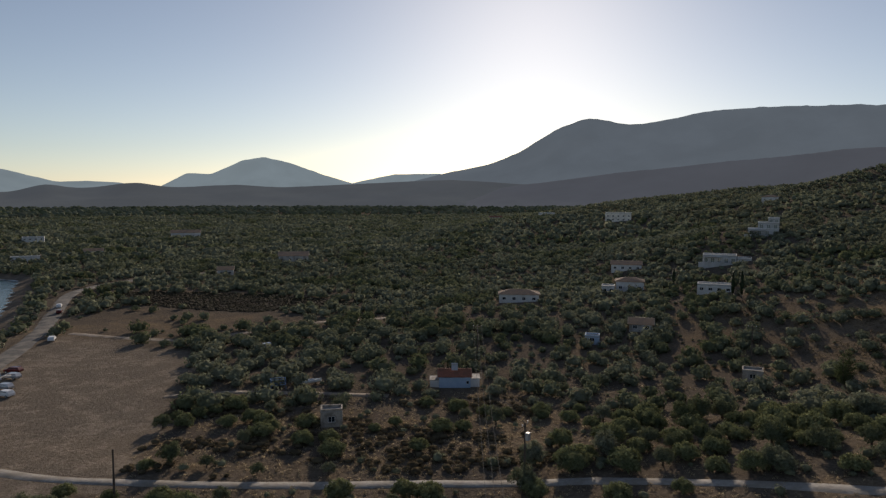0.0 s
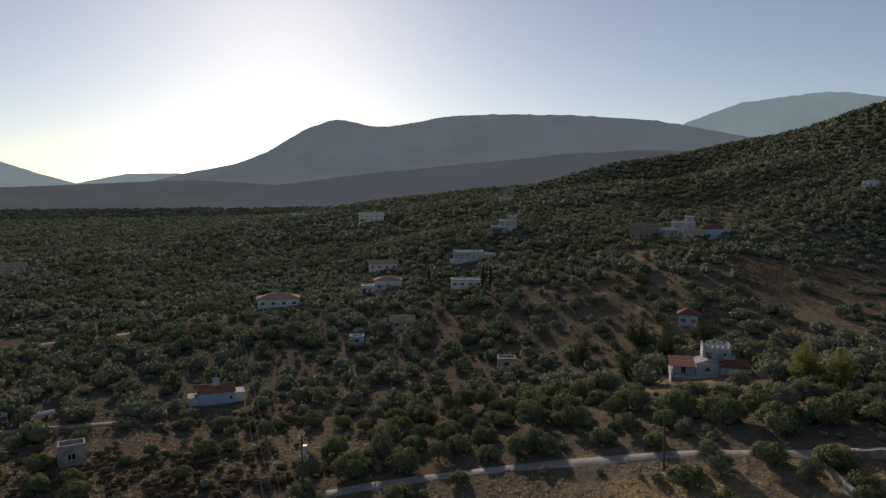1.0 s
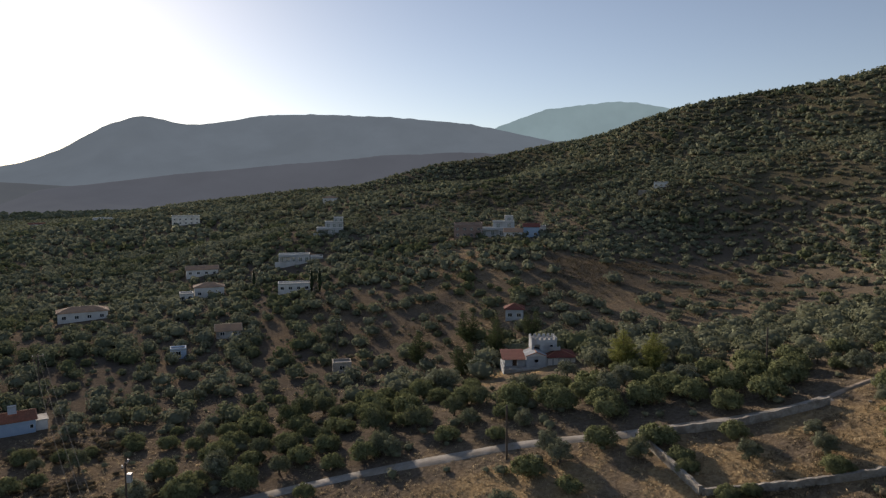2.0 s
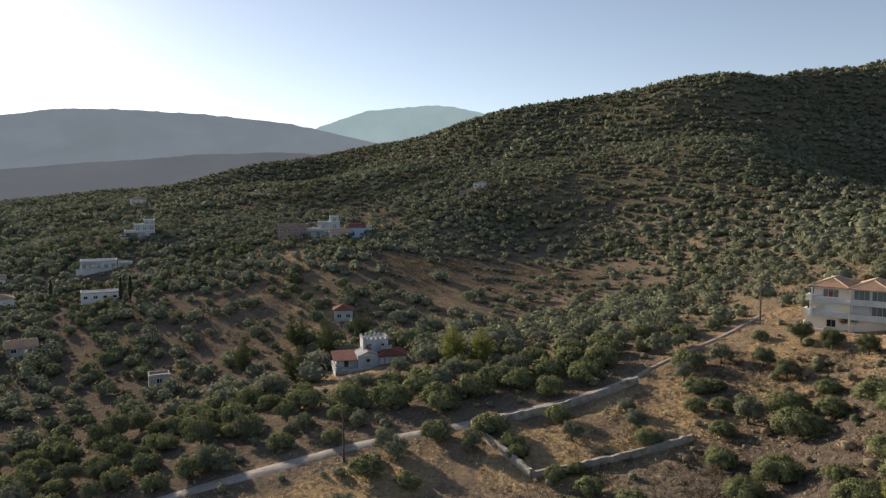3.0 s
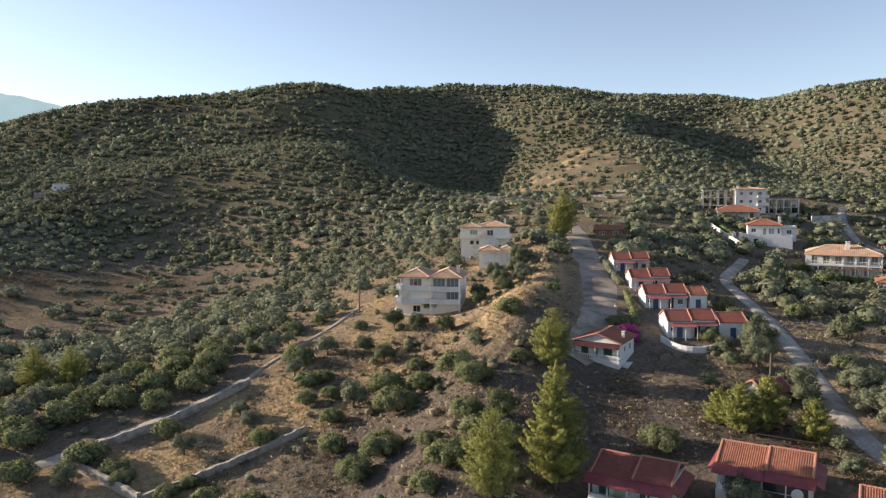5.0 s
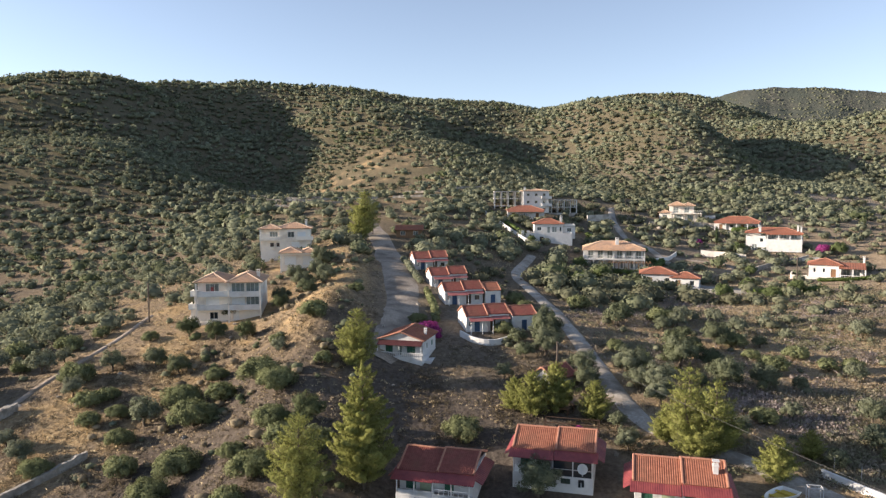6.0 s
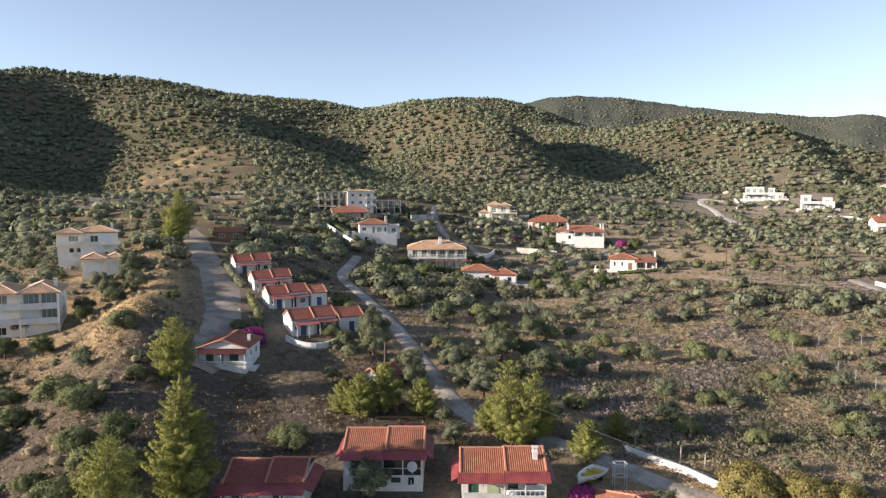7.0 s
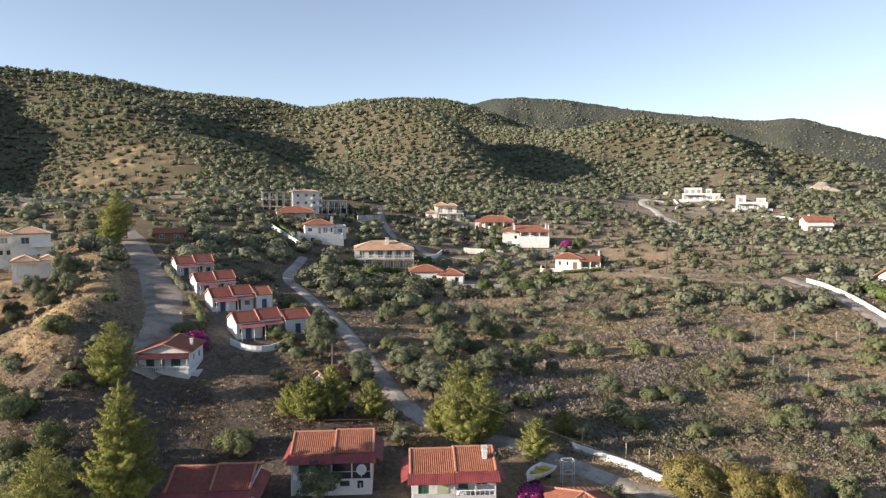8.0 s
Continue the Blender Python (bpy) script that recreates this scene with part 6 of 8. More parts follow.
ground_wall("wall", "long grey rubble wall along the lane", [(74.8, 59.6), (84.5, 52.0), (97.0, 45.2)], 1.1, 0.5, STONE_WALL)
ground_wall("wall", "pale rubble wall running down the dry meadow", [(74.6, 59.2), (71.4, 52.2), (68.3, 45.2)], 1.05, 0.5, STONE_WALL)
ground_wall("wall", "grey rubble wall half hidden by bushes", [(68.3, 45.0), (76.0, 38.0), (83.7, 31.6)], 0.9, 0.5, STONE_WALL)
ground_wall("wall", "low white wall along the lane", [(62.2, -45.6), (56.3, -48.4), (50.5, -50.2), (44.0, -54.0)], 0.8, 0.3, WHITE_PLASTER)
ground_wall("wall", "curved white terrace wall before a row house", [(106.4, -15.8), (103.6, -17.6), (102.6, -20.4), (104.6, -24.0)], 0.9, 0.3, WHITE_PLASTER)
ground_wall("wall", "white garden wall stepping down the slope", [(239.8, -42.5), (222, -46), (204.3, -50.7)], 1.1, 0.3, WHITE_PLASTER)
ground_wall("wall", "stone retaining wall below the villas", [(173.7, -86.5), (178.2, -100), (188, -118), (194.3, -134)], 1.3, 0.45, STONE_WALL)
ground_wall("wall", "grey concrete retaining wall on the hillside", [(237.9, -80), (241.4, -90)], 2.2, 0.4, RAW_CONCRETE)
ground_wall("wall", "white wall beside the gate road", [(104, -138.6), (99.0, -136.6), (88, -130.6), (77, -123.8), (64, -116)], 0.9, 0.3, WHITE_PLASTER)
ground_wall("wall", "pale stone embankment under a villa", [(236, -102), (235, -110), (234, -120), (231, -127)], 1.6, 0.6, STONE_WALL)
ground_wall("wall", "low pale wall on the bare villa plot", [(262, -252), (270, -262), (284, -272)], 1.0, 0.4, CREAM_PLASTER)
ground_wall("wall", "white terrace wall among hillside olives", [(221, -262), (214, -268), (205, -264)], 1.2, 0.3, WHITE_PLASTER)
ground_wall("wall", "low white wall in the villa gardens", [(196, -84), (200, -92), (206, -98)], 1.2, 0.3, WHITE_PLASTER)
ground_wall("wall", "cream garden wall below the white villa", [(196, -121), (194, -128), (192, -136)], 0.9, 0.3, CREAM_PLASTER)
ground_wall("wall", "grey terrace wall below the low villa", [(160, -82), (156, -91), (153, -101)], 1.0, 0.4, RAW_CONCRETE)
ground_wall("wall", "cream wall beside the villa gardens", [(206, -106), (203, -112), (199, -117)], 1.8, 0.35, CREAM_PLASTER)
terrace_lines = [[(300, -5), (298, 20), (304, 45)], [(316, -10), (314, 18), (322, 48)], [(284, -8), (282, 14), (288, 40)], [(280, -50), (276, -30), (281, -14)], [(296, -60), (291, -38), (298, -20)]]
for pts in terrace_lines:
    ground_wall("wall", "old dry-stone terrace wall on the hillside", pts, 0.9, 0.6, STONE_WALL)


# ---- small buildings
low_villa(47.6, -36.8, -118, 6.0, 6.0, "low cottage with orange tile hip near the lane", TERRACOTTA, front_porch=False, tall=2.1, rise=1.0, lift=-0.2, name="cottage")
plain_house(86.4, -26.4, -60, 3.8, 3.4, 1.5, "small shed with red roof among pines", "gable", OLD_TILES, RAW_CONCRETE, 1, 1.0, name="shed")
plain_house(191.5, -14.0, -95, 7.0, 4.0, 2.4, "small open hut with terracotta roof", "gable", TERRACOTTA, BROWN_WOOD, 2, 1.0, name="hut")
plain_house(-17.0, 117.5, 8, 4.0, 3.0, 2.8, "roofless grey stone store in the field", "flat", None, STONE_WALL, 1, name="store")
plain_house(75, 150, -24, 4.5, 4, 2.3, "low stone field hut among olives", "flat", None, STONE_WALL, 1, name="hut")


# ---- power poles and lines
POLE_WOOD = surface("pole_wood", (0.07, 0.055, 0.045), (0.13, 0.105, 0.085), scale=4, rough=0.9, tilt=(1, 1, 0.15))
CABLE = surface("cable", (0.06, 0.06, 0.06), (0.09, 0.09, 0.09), scale=2, rough=0.8)


def power_pole(x, y, tall, turn, label="dark wooden power pole with a crossarm", box_on=False, arm=True):
    h = thing("power_pole", label, "pole", x, y, turn, group="power poles")
    bm = bmesh.new()
    rod(bm, (0, 0, -0.8), (0, 0, tall * 0.5), 0.16, 8), rod(bm, (0, 0, tall * 0.5), (0, 0, tall), 0.13, 8)
    part("pole", bm, POLE_WOOD, h)
    if arm:
        part("crossarm", solid_box(-1.1, 1.1, -0.07, 0.07, tall - 0.5, tall - 0.36), POLE_WOOD, h)
        for q in (-1.0, 0.0, 1.0):
            bm = bmesh.new()
            rod(bm, (q, 0, tall - 0.36), (q, 0, tall - 0.12), 0.05, 6), rod(bm, (q, 0, tall - 0.12), (q, 0, tall - 0.02), 0.08, 6)
            part("insulator", bm, WHITE_PAINT, h, "white porcelain insulator")
    if box_on:
        bm = bmesh.new()
        box(bm, -0.35, 0.35, -0.75, -0.2, tall - 2.6, tall - 1.5)
        part("transformer", bm, GALVANISED, h, "grey steel transformer box")
    return h


power_pole(15.7, 92.6, 9.2, 60, "wooden power pole with a transformer box", box_on=True)
power_pole(82.5, 167.8, 9.5, -20)
power_pole(12.4, 169.1, 9.6, 0)
power_pole(9.0, 54.0, 10.5, 0)
for x, y, tall, turn in ((59.6, 69.4, 7.5, -40), (128.7, 37.1, 7.0, -50), (106.6, 60.0, 7.5, -45), (-41.6, 84.5, 8.0, 0), (93.5, -27.6, 3.6, -110), (160.5, -108, 8, -100), (140, -132, 8, -110), (120, -140, 8, -110), (178, -150, 8, -110), (197.5, -4.2, 7, -90)):
    power_pole(x, y, tall, turn, "slim dark power pole on the slope", arm=False)


def cable(a, b, sag, radius=0.022):
    """A hanging line between two points, as a thing of its own."""
    a, b = Vector(a), Vector(b)
    bm = bmesh.new()
    pts = [a.lerp(b, k / 14) - Vector((0, 0, sag * 4 * (k / 14) * (1 - k / 14))) for k in range(15)]
    flat = Vector((b.y - a.y, a.x - b.x, 0)).normalized() * radius
    rings = [[bm.verts.new(p + flat), bm.verts.new(p + Vector((0, 0, radius * 1.5))), bm.verts.new(p - flat), bm.verts.new(p - Vector((0, 0, radius)))] for p in pts]
    for p, q in zip(rings, rings[1:]):
        for i in range(4):
            bm.faces.new((p[i], p[(i + 1) % 4], q[(i + 1) % 4], q[i]))
    me = bpy.data.meshes.new("power_line")
    bm.to_mesh(me)
    bm.free()
    me.materials.append(CABLE)
    return tagged(new("power_line", me), "thin sagging power cable between poles", "cable", "power lines")


for q in (-1.0, 0.0, 1.0):
    cable((9.0 + q, 54.0, zg(9, 54) + 10.5), (12.4 + q, 169.1, zg(12.4, 169.1) + 9.58), 2.2, 0.022)
cable((15.7, 92.6, zg(15.7, 92.6) + 9.1), (12.4, 130.0, 9.5), 0.4, 0.02)
cable((93.5, -27.6, zg(93.5, -27.6) + 3.5), (32.9, -37.6, 25.7), 0.5, 0.012)


# ---- fence posts along the lane's far side
def fence_post(x, y, tall=1.5):
    h = thing("fence_post", "thin grey fence post", "post", x, y, 0, group="fence posts")
    bm = bmesh.new()
    rod(bm, (0, 0, -0.4), (0, 0, tall), 0.05, 5)
    part("shaft", bm, RAW_CONCRETE, h)


for k in range(12):
    fence_post(63 - k * 2.2, -47.5 - k * 1.3)


def strand(bm, points, radius):
    """One unbroken wire through a row of points."""
    rings = [[bm.verts.new((x, y + radius * math.cos(a), z + radius * math.sin(a))) for a in (0.5, 2.6, 4.7)] for x, y, z in points]
    for p, q in zip(rings, rings[1:]):
        for i in range(3):
            bm.faces.new((p[i], p[(i + 1) % 3], q[(i + 1) % 3], q[i]))


def wire_fence(points, label):
    """Concrete posts with five strands of wire between them."""
    line = line_points(points, 2.6)
    h = thing("wire_fence", label, "fence", line[0][0], line[0][1], 0, group="orchard fences")
    x0, y0, z0 = line[0][0], line[0][1], zg(line[0][0], line[0][1])
    tops = [(x - x0, y - y0, zg(x, y) - z0) for x, y in line]
    for x, y, z in tops:
        bm = bmesh.new()
        rod(bm, (x, y, z - 0.4), (x, y, z + 1.7), 0.032, 5)
        part("post", bm, GALVANISED, h)
    for k in range(5):
        bm = bmesh.new()
        strand(bm, [(x, y, z + 0.3 + 0.33 * k) for x, y, z in tops], 0.007)
        part("wire", bm, GALVANISED, h)


wire_fence([(84.3, -91.0), (74.5, -88.9), (64.9, -87.6), (53.6, -85.6), (44, -84)], "grey wire fence on thin steel posts beside the orchard")
wire_fence([(84.3, -91.0), (79, -98), (74.0, -106.3), (66, -112)], "grey wire fence on thin steel posts below the dark shrubs")


# ---- boat on the yard
def boat(x, y, turn, length, label, hull_material, inside_material, scale=1.0):
    h = thing("boat", label, "boat", x, y, turn)
    n, bm = 13, bmesh.new()
    rings = []
    for k in range(n):
        q = k / (n - 1)
        half = 1.05 * math.sin(math.pi * min(1.0, 0.32 + q * 0.68)) ** 0.7 if q < 0.98 else 0.03
        x0 = (q - 0.5) * length
        keel = 0.25 + 0.35 * q ** 3
        gun = 1.0 + 0.35 * q ** 2
        rings.append([bm.verts.new((x0, -half, gun)), bm.verts.new((x0, -half * 0.75, keel + 0.3)), bm.verts.new((x0, 0, keel)), bm.verts.new((x0, half * 0.75, keel + 0.3)), bm.verts.new((x0, half, gun))])
    for a, b in zip(rings, rings[1:]):
        for i in range(4):
            bm.faces.new((a[i], b[i], b[i + 1], a[i + 1]))
    bm.faces.new(rings[0])
    bmesh.ops.recalc_face_normals(bm, faces=bm.faces)
    bmesh.ops.solidify(bm, geom=bm.faces[:], thickness=0.06)
    part("hull", bm, hull_material, h)
    part("deck", solid_box(-length * 0.42, length * 0.3, -0.68, 0.68, 0.72, 0.78), inside_material, h, "yellow painted inner deck")
    for q in (-0.25, 0.05, 0.25):
        part("thwart", solid_box(q * length, q * length + 0.3, -0.85, 0.85, 0.86, 0.93), inside_material, h)
    for q in (-0.3, 0.2):
        part("chock", solid_box(q * length, q * length + 0.25, -0.7, 0.7, -0.3, 0.45), DARK_WOOD, h)
    h.scale = (scale, scale, scale)
    return h


YELLOW = surface("yellow_boat_paint", (0.50, 0.36, 0.05), (0.62, 0.46, 0.09), scale=3, rough=0.5)
BLUE_PAINT = surface("blue_paint", (0.08, 0.20, 0.42), (0.12, 0.27, 0.50), scale=3, rough=0.5)
YARDS.append((58.6, -38.8, 5.0))
YARDS.append((56.0, -40.4, 4.0))
boat(57.9, -38.3, 118, 4.6, "white wooden boat with yellow inside, laid up ashore", WHITE_PAINT, YELLOW)
boat(-26.5, 147.4, 15, 5.0, "white boat laid up beside a farm track", WHITE_PAINT, WHITE_PAINT)


def frame_rack(x, y, turn, label, material, w=1.6, d=0.9, tall=2.2):
    h = thing("steel_rack", label, "rack", x, y, turn)
    for px in (0, w):
        for py in (0, d):
            part("upright", solid_box(px, px + 0.07, py, py + 0.07, -0.2, tall), material, h)
    for z in (tall * 0.5, tall):
        bm = bmesh.new()
        box(bm, 0, w + 0.07, 0, 0.07, z - 0.07, z), box(bm, 0, w + 0.07, d, d + 0.07, z - 0.07, z), box(bm, 0, 0.07, 0.07, d, z - 0.07, z), box(bm, w, w + 0.07, 0.07, d, z - 0.07, z)
        part("rail", bm, material, h)


frame_rack(56.0, -39.9, -110, "galvanised steel scaffold rack by the boat", GALVANISED, 1.2, 0.8, 2.6)
frame_rack(-34.2, 142.2, 20, "blue steel frame in the farm yard", BLUE_PAINT, 3.2, 1.6, 2.4)
frame_rack(74.6, -20.6, -112, "open dark timber pergola frame behind a cottage", DARK_WOOD, 6.0, 2.0, 1.35)


def garden_table(x, y, turn, w, d, label):
    h = thing("garden_table", label, "table", x, y, turn)
    part("tabletop", solid_box(-w / 2, w / 2, -d / 2, d / 2, 0.7, 0.76), BROWN_WOOD, h)
    for px in (-w / 2 + 0.1, w / 2 - 0.18):
        for py in (-d / 2 + 0.1, d / 2 - 0.18):
            part("leg", solid_box(px, px + 0.08, py, py + 0.08, -0.15, 0.7), BROWN_WOOD, h)


garden_table(80.6, -25.6, 20, 2.6, 1.2, "long brown timber table under the pines")
garden_table(79.0, -24.0, 60, 1.8, 1.0, "brown timber bench table under the pines")


# ---- cars
TYRE = surface("tyre_rubber", (0.02, 0.02, 0.02), (0.035, 0.035, 0.035), scale=8, rough=0.9)
CAR_WHITE = surface("white_car_paint", (0.72, 0.72, 0.72), (0.78, 0.78, 0.78), scale=1, rough=0.25)
CAR_SILVER = surface("silver_car_paint", (0.42, 0.43, 0.45), (0.50, 0.51, 0.53), scale=1, rough=0.25, metal=0.4)
CAR_DARK = surface("dark_red_car_paint", (0.10, 0.02, 0.02), (0.14, 0.03, 0.03), scale=1, rough=0.25)


def car(x, y, turn, paint, label, van=False):
    h = thing("car", label, "car", x, y, turn, 0.02, group="cars by the beach")
    l, w, hgt = (4.9, 1.9, 2.1) if van else (4.2, 1.72, 1.45)
    side = [(-l / 2, 0.35), (-l / 2, 0.85), (-l * 0.47, 0.95), (-l * 0.40 if not van else -l * 0.48, hgt), (l * 0.12 if not van else l * 0.22, hgt), (l * 0.27 if not van else l * 0.36, 0.98), (l * 0.47, 0.82), (l / 2, 0.62), (l / 2, 0.35)]
    bm = bmesh.new()
    a = [bm.verts.new((p, -w / 2 + (0.12 if q > 1.0 else 0.0), q)) for p, q in side]
    b = [bm.verts.new((p, w / 2 - (0.12 if q > 1.0 else 0.0), q)) for p, q in side]
    bm.faces.new(a[::-1]), bm.faces.new(b)
    for i in range(len(side)):
        j = (i + 1) % len(side)
        bm.faces.new((a[i], a[j], b[j], b[i]))
    bmesh.ops.recalc_face_normals(bm, faces=bm.faces)
    bmesh.ops.bevel(bm, geom=bm.edges[:], offset=0.05, segments=1, affect="EDGES")
    body = part("body", bm, paint, h)
    part("windscreen", solid_box(l * 0.155, l * 0.215, -w / 2 + 0.18, w / 2 - 0.18, 1.0, hgt - 0.16), GLASS, body)
    for s in (-1, 1):
        y0 = s * (w / 2 - 0.07)
        part("side_window", solid_box(-l * 0.33, l * 0.12, y0 - 0.02, y0 + 0.02, 1.0, hgt - 0.14), GLASS, body)
        for q in (-0.31, 0.31):
            bm = bmesh.new()
            rod(bm, (q * l, s * (w / 2 - 0.2), 0.3), (q * l, s * (w / 2 + 0.01), 0.3), 0.3, 12)
            wheel = part("wheel", bm, TYRE, h)
            bm = bmesh.new()
            rod(bm, (q * l, s * (w / 2 + 0.01), 0.3), (q * l, s * (w / 2 + 0.03), 0.3), 0.17, 8)
            part("rim", bm, GALVANISED, wheel)
    return h


car(-98.0, 153.1, 170, CAR_SILVER, "silver saloon parked on the gravel lot")
car(-101.0, 158.8, 175, CAR_DARK, "dark red car parked on the gravel lot")
car(-101.4, 150.2, 172, CAR_WHITE, "white van parked on the gravel lot", True)
car(-90.6, 138.6, 165, CAR_WHITE, "white car parked on the gravel lot")
car(-94.4, 144.4, 168, CAR_SILVER, "silver estate car parked on the gravel lot")
car(-111.6, 194.7, 110, CAR_WHITE, "white car on the beach road")
car(-134.6, 240.9, 112, CAR_DARK, "dark car on the beach road")
car(-141.0, 252.5, 112, CAR_WHITE, "white car further up the beach road")
car(-45.5, 186.0, 30, CAR_SILVER, "silver car at the edge of the lot")


# ---- boulders and outcrops
ROCK = surface("pale_limestone", (0.32, 0.28, 0.23), (0.50, 0.45, 0.38), scale=0.8, rough=0.95, patch=(0.24, 0.20, 0.16), patch_scale=0.2, bump=0.7)


def boulder(x, y, size, seed, label="pale limestone outcrop on the slope", flat=0.7):
    bm = bmesh.new()
    bmesh.ops.create_icosphere(bm, subdivisions=3, radius=1.0)
    for v in bm.verts:
        n = noise.noise(v.co * 1.4 + Vector((seed * 7.3, 0, 0))) * 0.45 + noise.noise(v.co * 4 + Vector((0, seed * 3.1, 0))) * 0.14
        v.co *= 1 + n
        v.co.z *= flat
    me = bpy.data.meshes.new("boulder")
    bm.to_mesh(me)
    bm.free()
    me.materials.append(ROCK)
    ob = tagged(new("boulder", me), label, "rock", "pale boulders")
    ob.matrix_basis = pose(x, y, zg(x, y) + size * 0.12, 0, 0, seed * 40)
    ob.scale = (size, size * 0.8, size)


boulder(283, -387.7, 8.5, 1)
boulder(275, -392, 4.0, 2)
rr = np.random.default_rng(4)
for k in range(26):
    boulder(285 + rr.normal(0, 24), -292 + rr.normal(0, 14), rr.uniform(0.6, 2.0), k + 3, "pale limestone boulder on the bare plot")
for k in range(10):
    boulder(234 + rr.normal(0, 2.5), -114 + rr.normal(0, 8), rr.uniform(0.5, 1.2), k + 40, "pale stone on the villa embankment")
for k in range(30):
    px, py = rr.uniform(60, 128), rr.uniform(-30, 50)
    boulder(px, py, rr.uniform(0.15, 0.4), k + 60, "small grey field stone in dry grass")


# ---- plants
OLIVE_LEAF = surface("olive_leaf", (0.136, 0.152, 0.102), (0.260, 0.275, 0.197), scale=0.9, rough=0.7, spread=0.16, island=True, through_light=0.27, gloss=0.0, patch=(0.116, 0.135, 0.071), patch_scale=0.03)
MAQUIS_LEAF = surface("maquis_leaf", (0.131, 0.146, 0.095), (0.245, 0.260, 0.178), scale=0.6, rough=0.75, spread=0.18, island=True, through_light=0.27, gloss=0.0, patch=(0.134, 0.135, 0.088), patch_scale=0.02)
BUSH_LEAF = surface("bush_leaf", (0.126, 0.143, 0.072), (0.243, 0.264, 0.140), scale=0.9, rough=0.7, spread=0.16, island=True, through_light=0.27, gloss=0.0)
PINE_LEAF = surface("pine_needles", (0.166, 0.184, 0.056), (0.318, 0.322, 0.112), scale=0.8, rough=0.7, spread=0.2, island=True, through_light=0.27, gloss=0.0)
OCHRE_LEAF = surface("ochre_tamarisk", (0.19, 0.165, 0.06), (0.34, 0.295, 0.12), scale=0.8, rough=0.8, spread=0.2, island=True, through_light=0.27, gloss=0.0)
GARDEN_LEAF = surface("garden_leaf", (0.085, 0.115, 0.049), (0.170, 0.205, 0.093), scale=0.9, rough=0.7, spread=0.16, island=True, through_light=0.27, gloss=0.0)
DARK_NEEDLE = surface("dark_pine_needles", (0.055, 0.075, 0.035), (0.12, 0.145, 0.07), scale=0.8, rough=0.75, spread=0.2, island=True, through_light=0.2, gloss=0.0)
FIELD_LEAF = surface("brown_field_scrub", (0.085, 0.07, 0.045), (0.17, 0.14, 0.09), scale=0.4, rough=0.9, spread=0.25, island=True, through_light=0.25, gloss=0.0)
DRY_LEAF = surface("dry_scrub", (0.20, 0.165, 0.11), (0.34, 0.285, 0.195), scale=0.5, rough=0.9, spread=0.3, island=True, through_light=0.27, gloss=0.0)
CUSHION = surface("cushion_shrub", (0.205, 0.202, 0.118), (0.335, 0.318, 0.200), scale=0.4, rough=0.85, spread=0.2, island=True, through_light=0.27, gloss=0.0)
HEATH = surface("heath_stems", (0.300, 0.245, 0.215), (0.440, 0.375, 0.338), scale=0.35, rough=0.9, spread=0.25, island=True, through_light=0.27, gloss=0.0, patch=(0.280, 0.250, 0.162), patch_scale=0.09)
STRAW = surface("straw_tufts", (0.388, 0.305, 0.182), (0.543, 0.450, 0.297), scale=0.9, rough=0.9, spread=0.16, island=True, through_light=0.27, gloss=0.0)
BARK = surface("grey_bark", (0.07, 0.055, 0.04), (0.15, 0.12, 0.09), scale=6, rough=0.95, bump=0.5)
MAGENTA = surface("magenta_blossom", (0.26, 0.03, 0.15), (0.46, 0.07, 0.29), scale=2, rough=0.6, spread=0.3, island=True, through_light=0.25)
CYPRESS_LEAF = surface("cypress_leaf", (0.02, 0.035, 0.015), (0.05, 0.07, 0.03), scale=1.5, rough=0.8, spread=0.3, island=True)


def ball(level):
    bm = bmesh.new()
    bmesh.ops.create_icosphere(bm, subdivisions=level, radius=1.0)
    v = np.array([q.co for q in bm.verts])
    f = np.array([[q.index for q in p.verts] for p in bm.faces])
    bm.free()
    return v, f


BALL = {k: ball(k) for k in (1, 2)}


def unit(v):
    return v / (np.linalg.norm(v, axis=-1, keepdims=True) + 1e-9)


def leaf_fans(r, centres, out, size, long=1.0, lift=0.0, slim=1.0):
    """Loose leaf sprays, one small triangle each, shaded softly along the way they face."""
    n = len(centres)
    t = unit(np.cross(out, r.normal(size=(n, 3))))
    b = unit(np.cross(out, t) + out * r.normal(0.25, 0.5, (n, 1)) + np.array([0, 0, lift]))
    s = size * r.uniform(0.6, 1.4, (n, 1))
    p = np.stack([centres - t * s * slim - b * s * 0.5 * long, centres + t * s * slim - b * s * 0.5 * long, centres + b * s * 1.15 * long], 1).reshape(-1, 3)
    soft = unit(out + r.normal(0, 0.12, (n, 3)))
    faces = np.arange(n * 3).reshape(-1, 3)
    inward = (np.cross(t, b) * soft).sum(1) < 0
    faces[inward] = faces[inward][:, ::-1]
    return p, faces, np.repeat(soft, 3, axis=0)


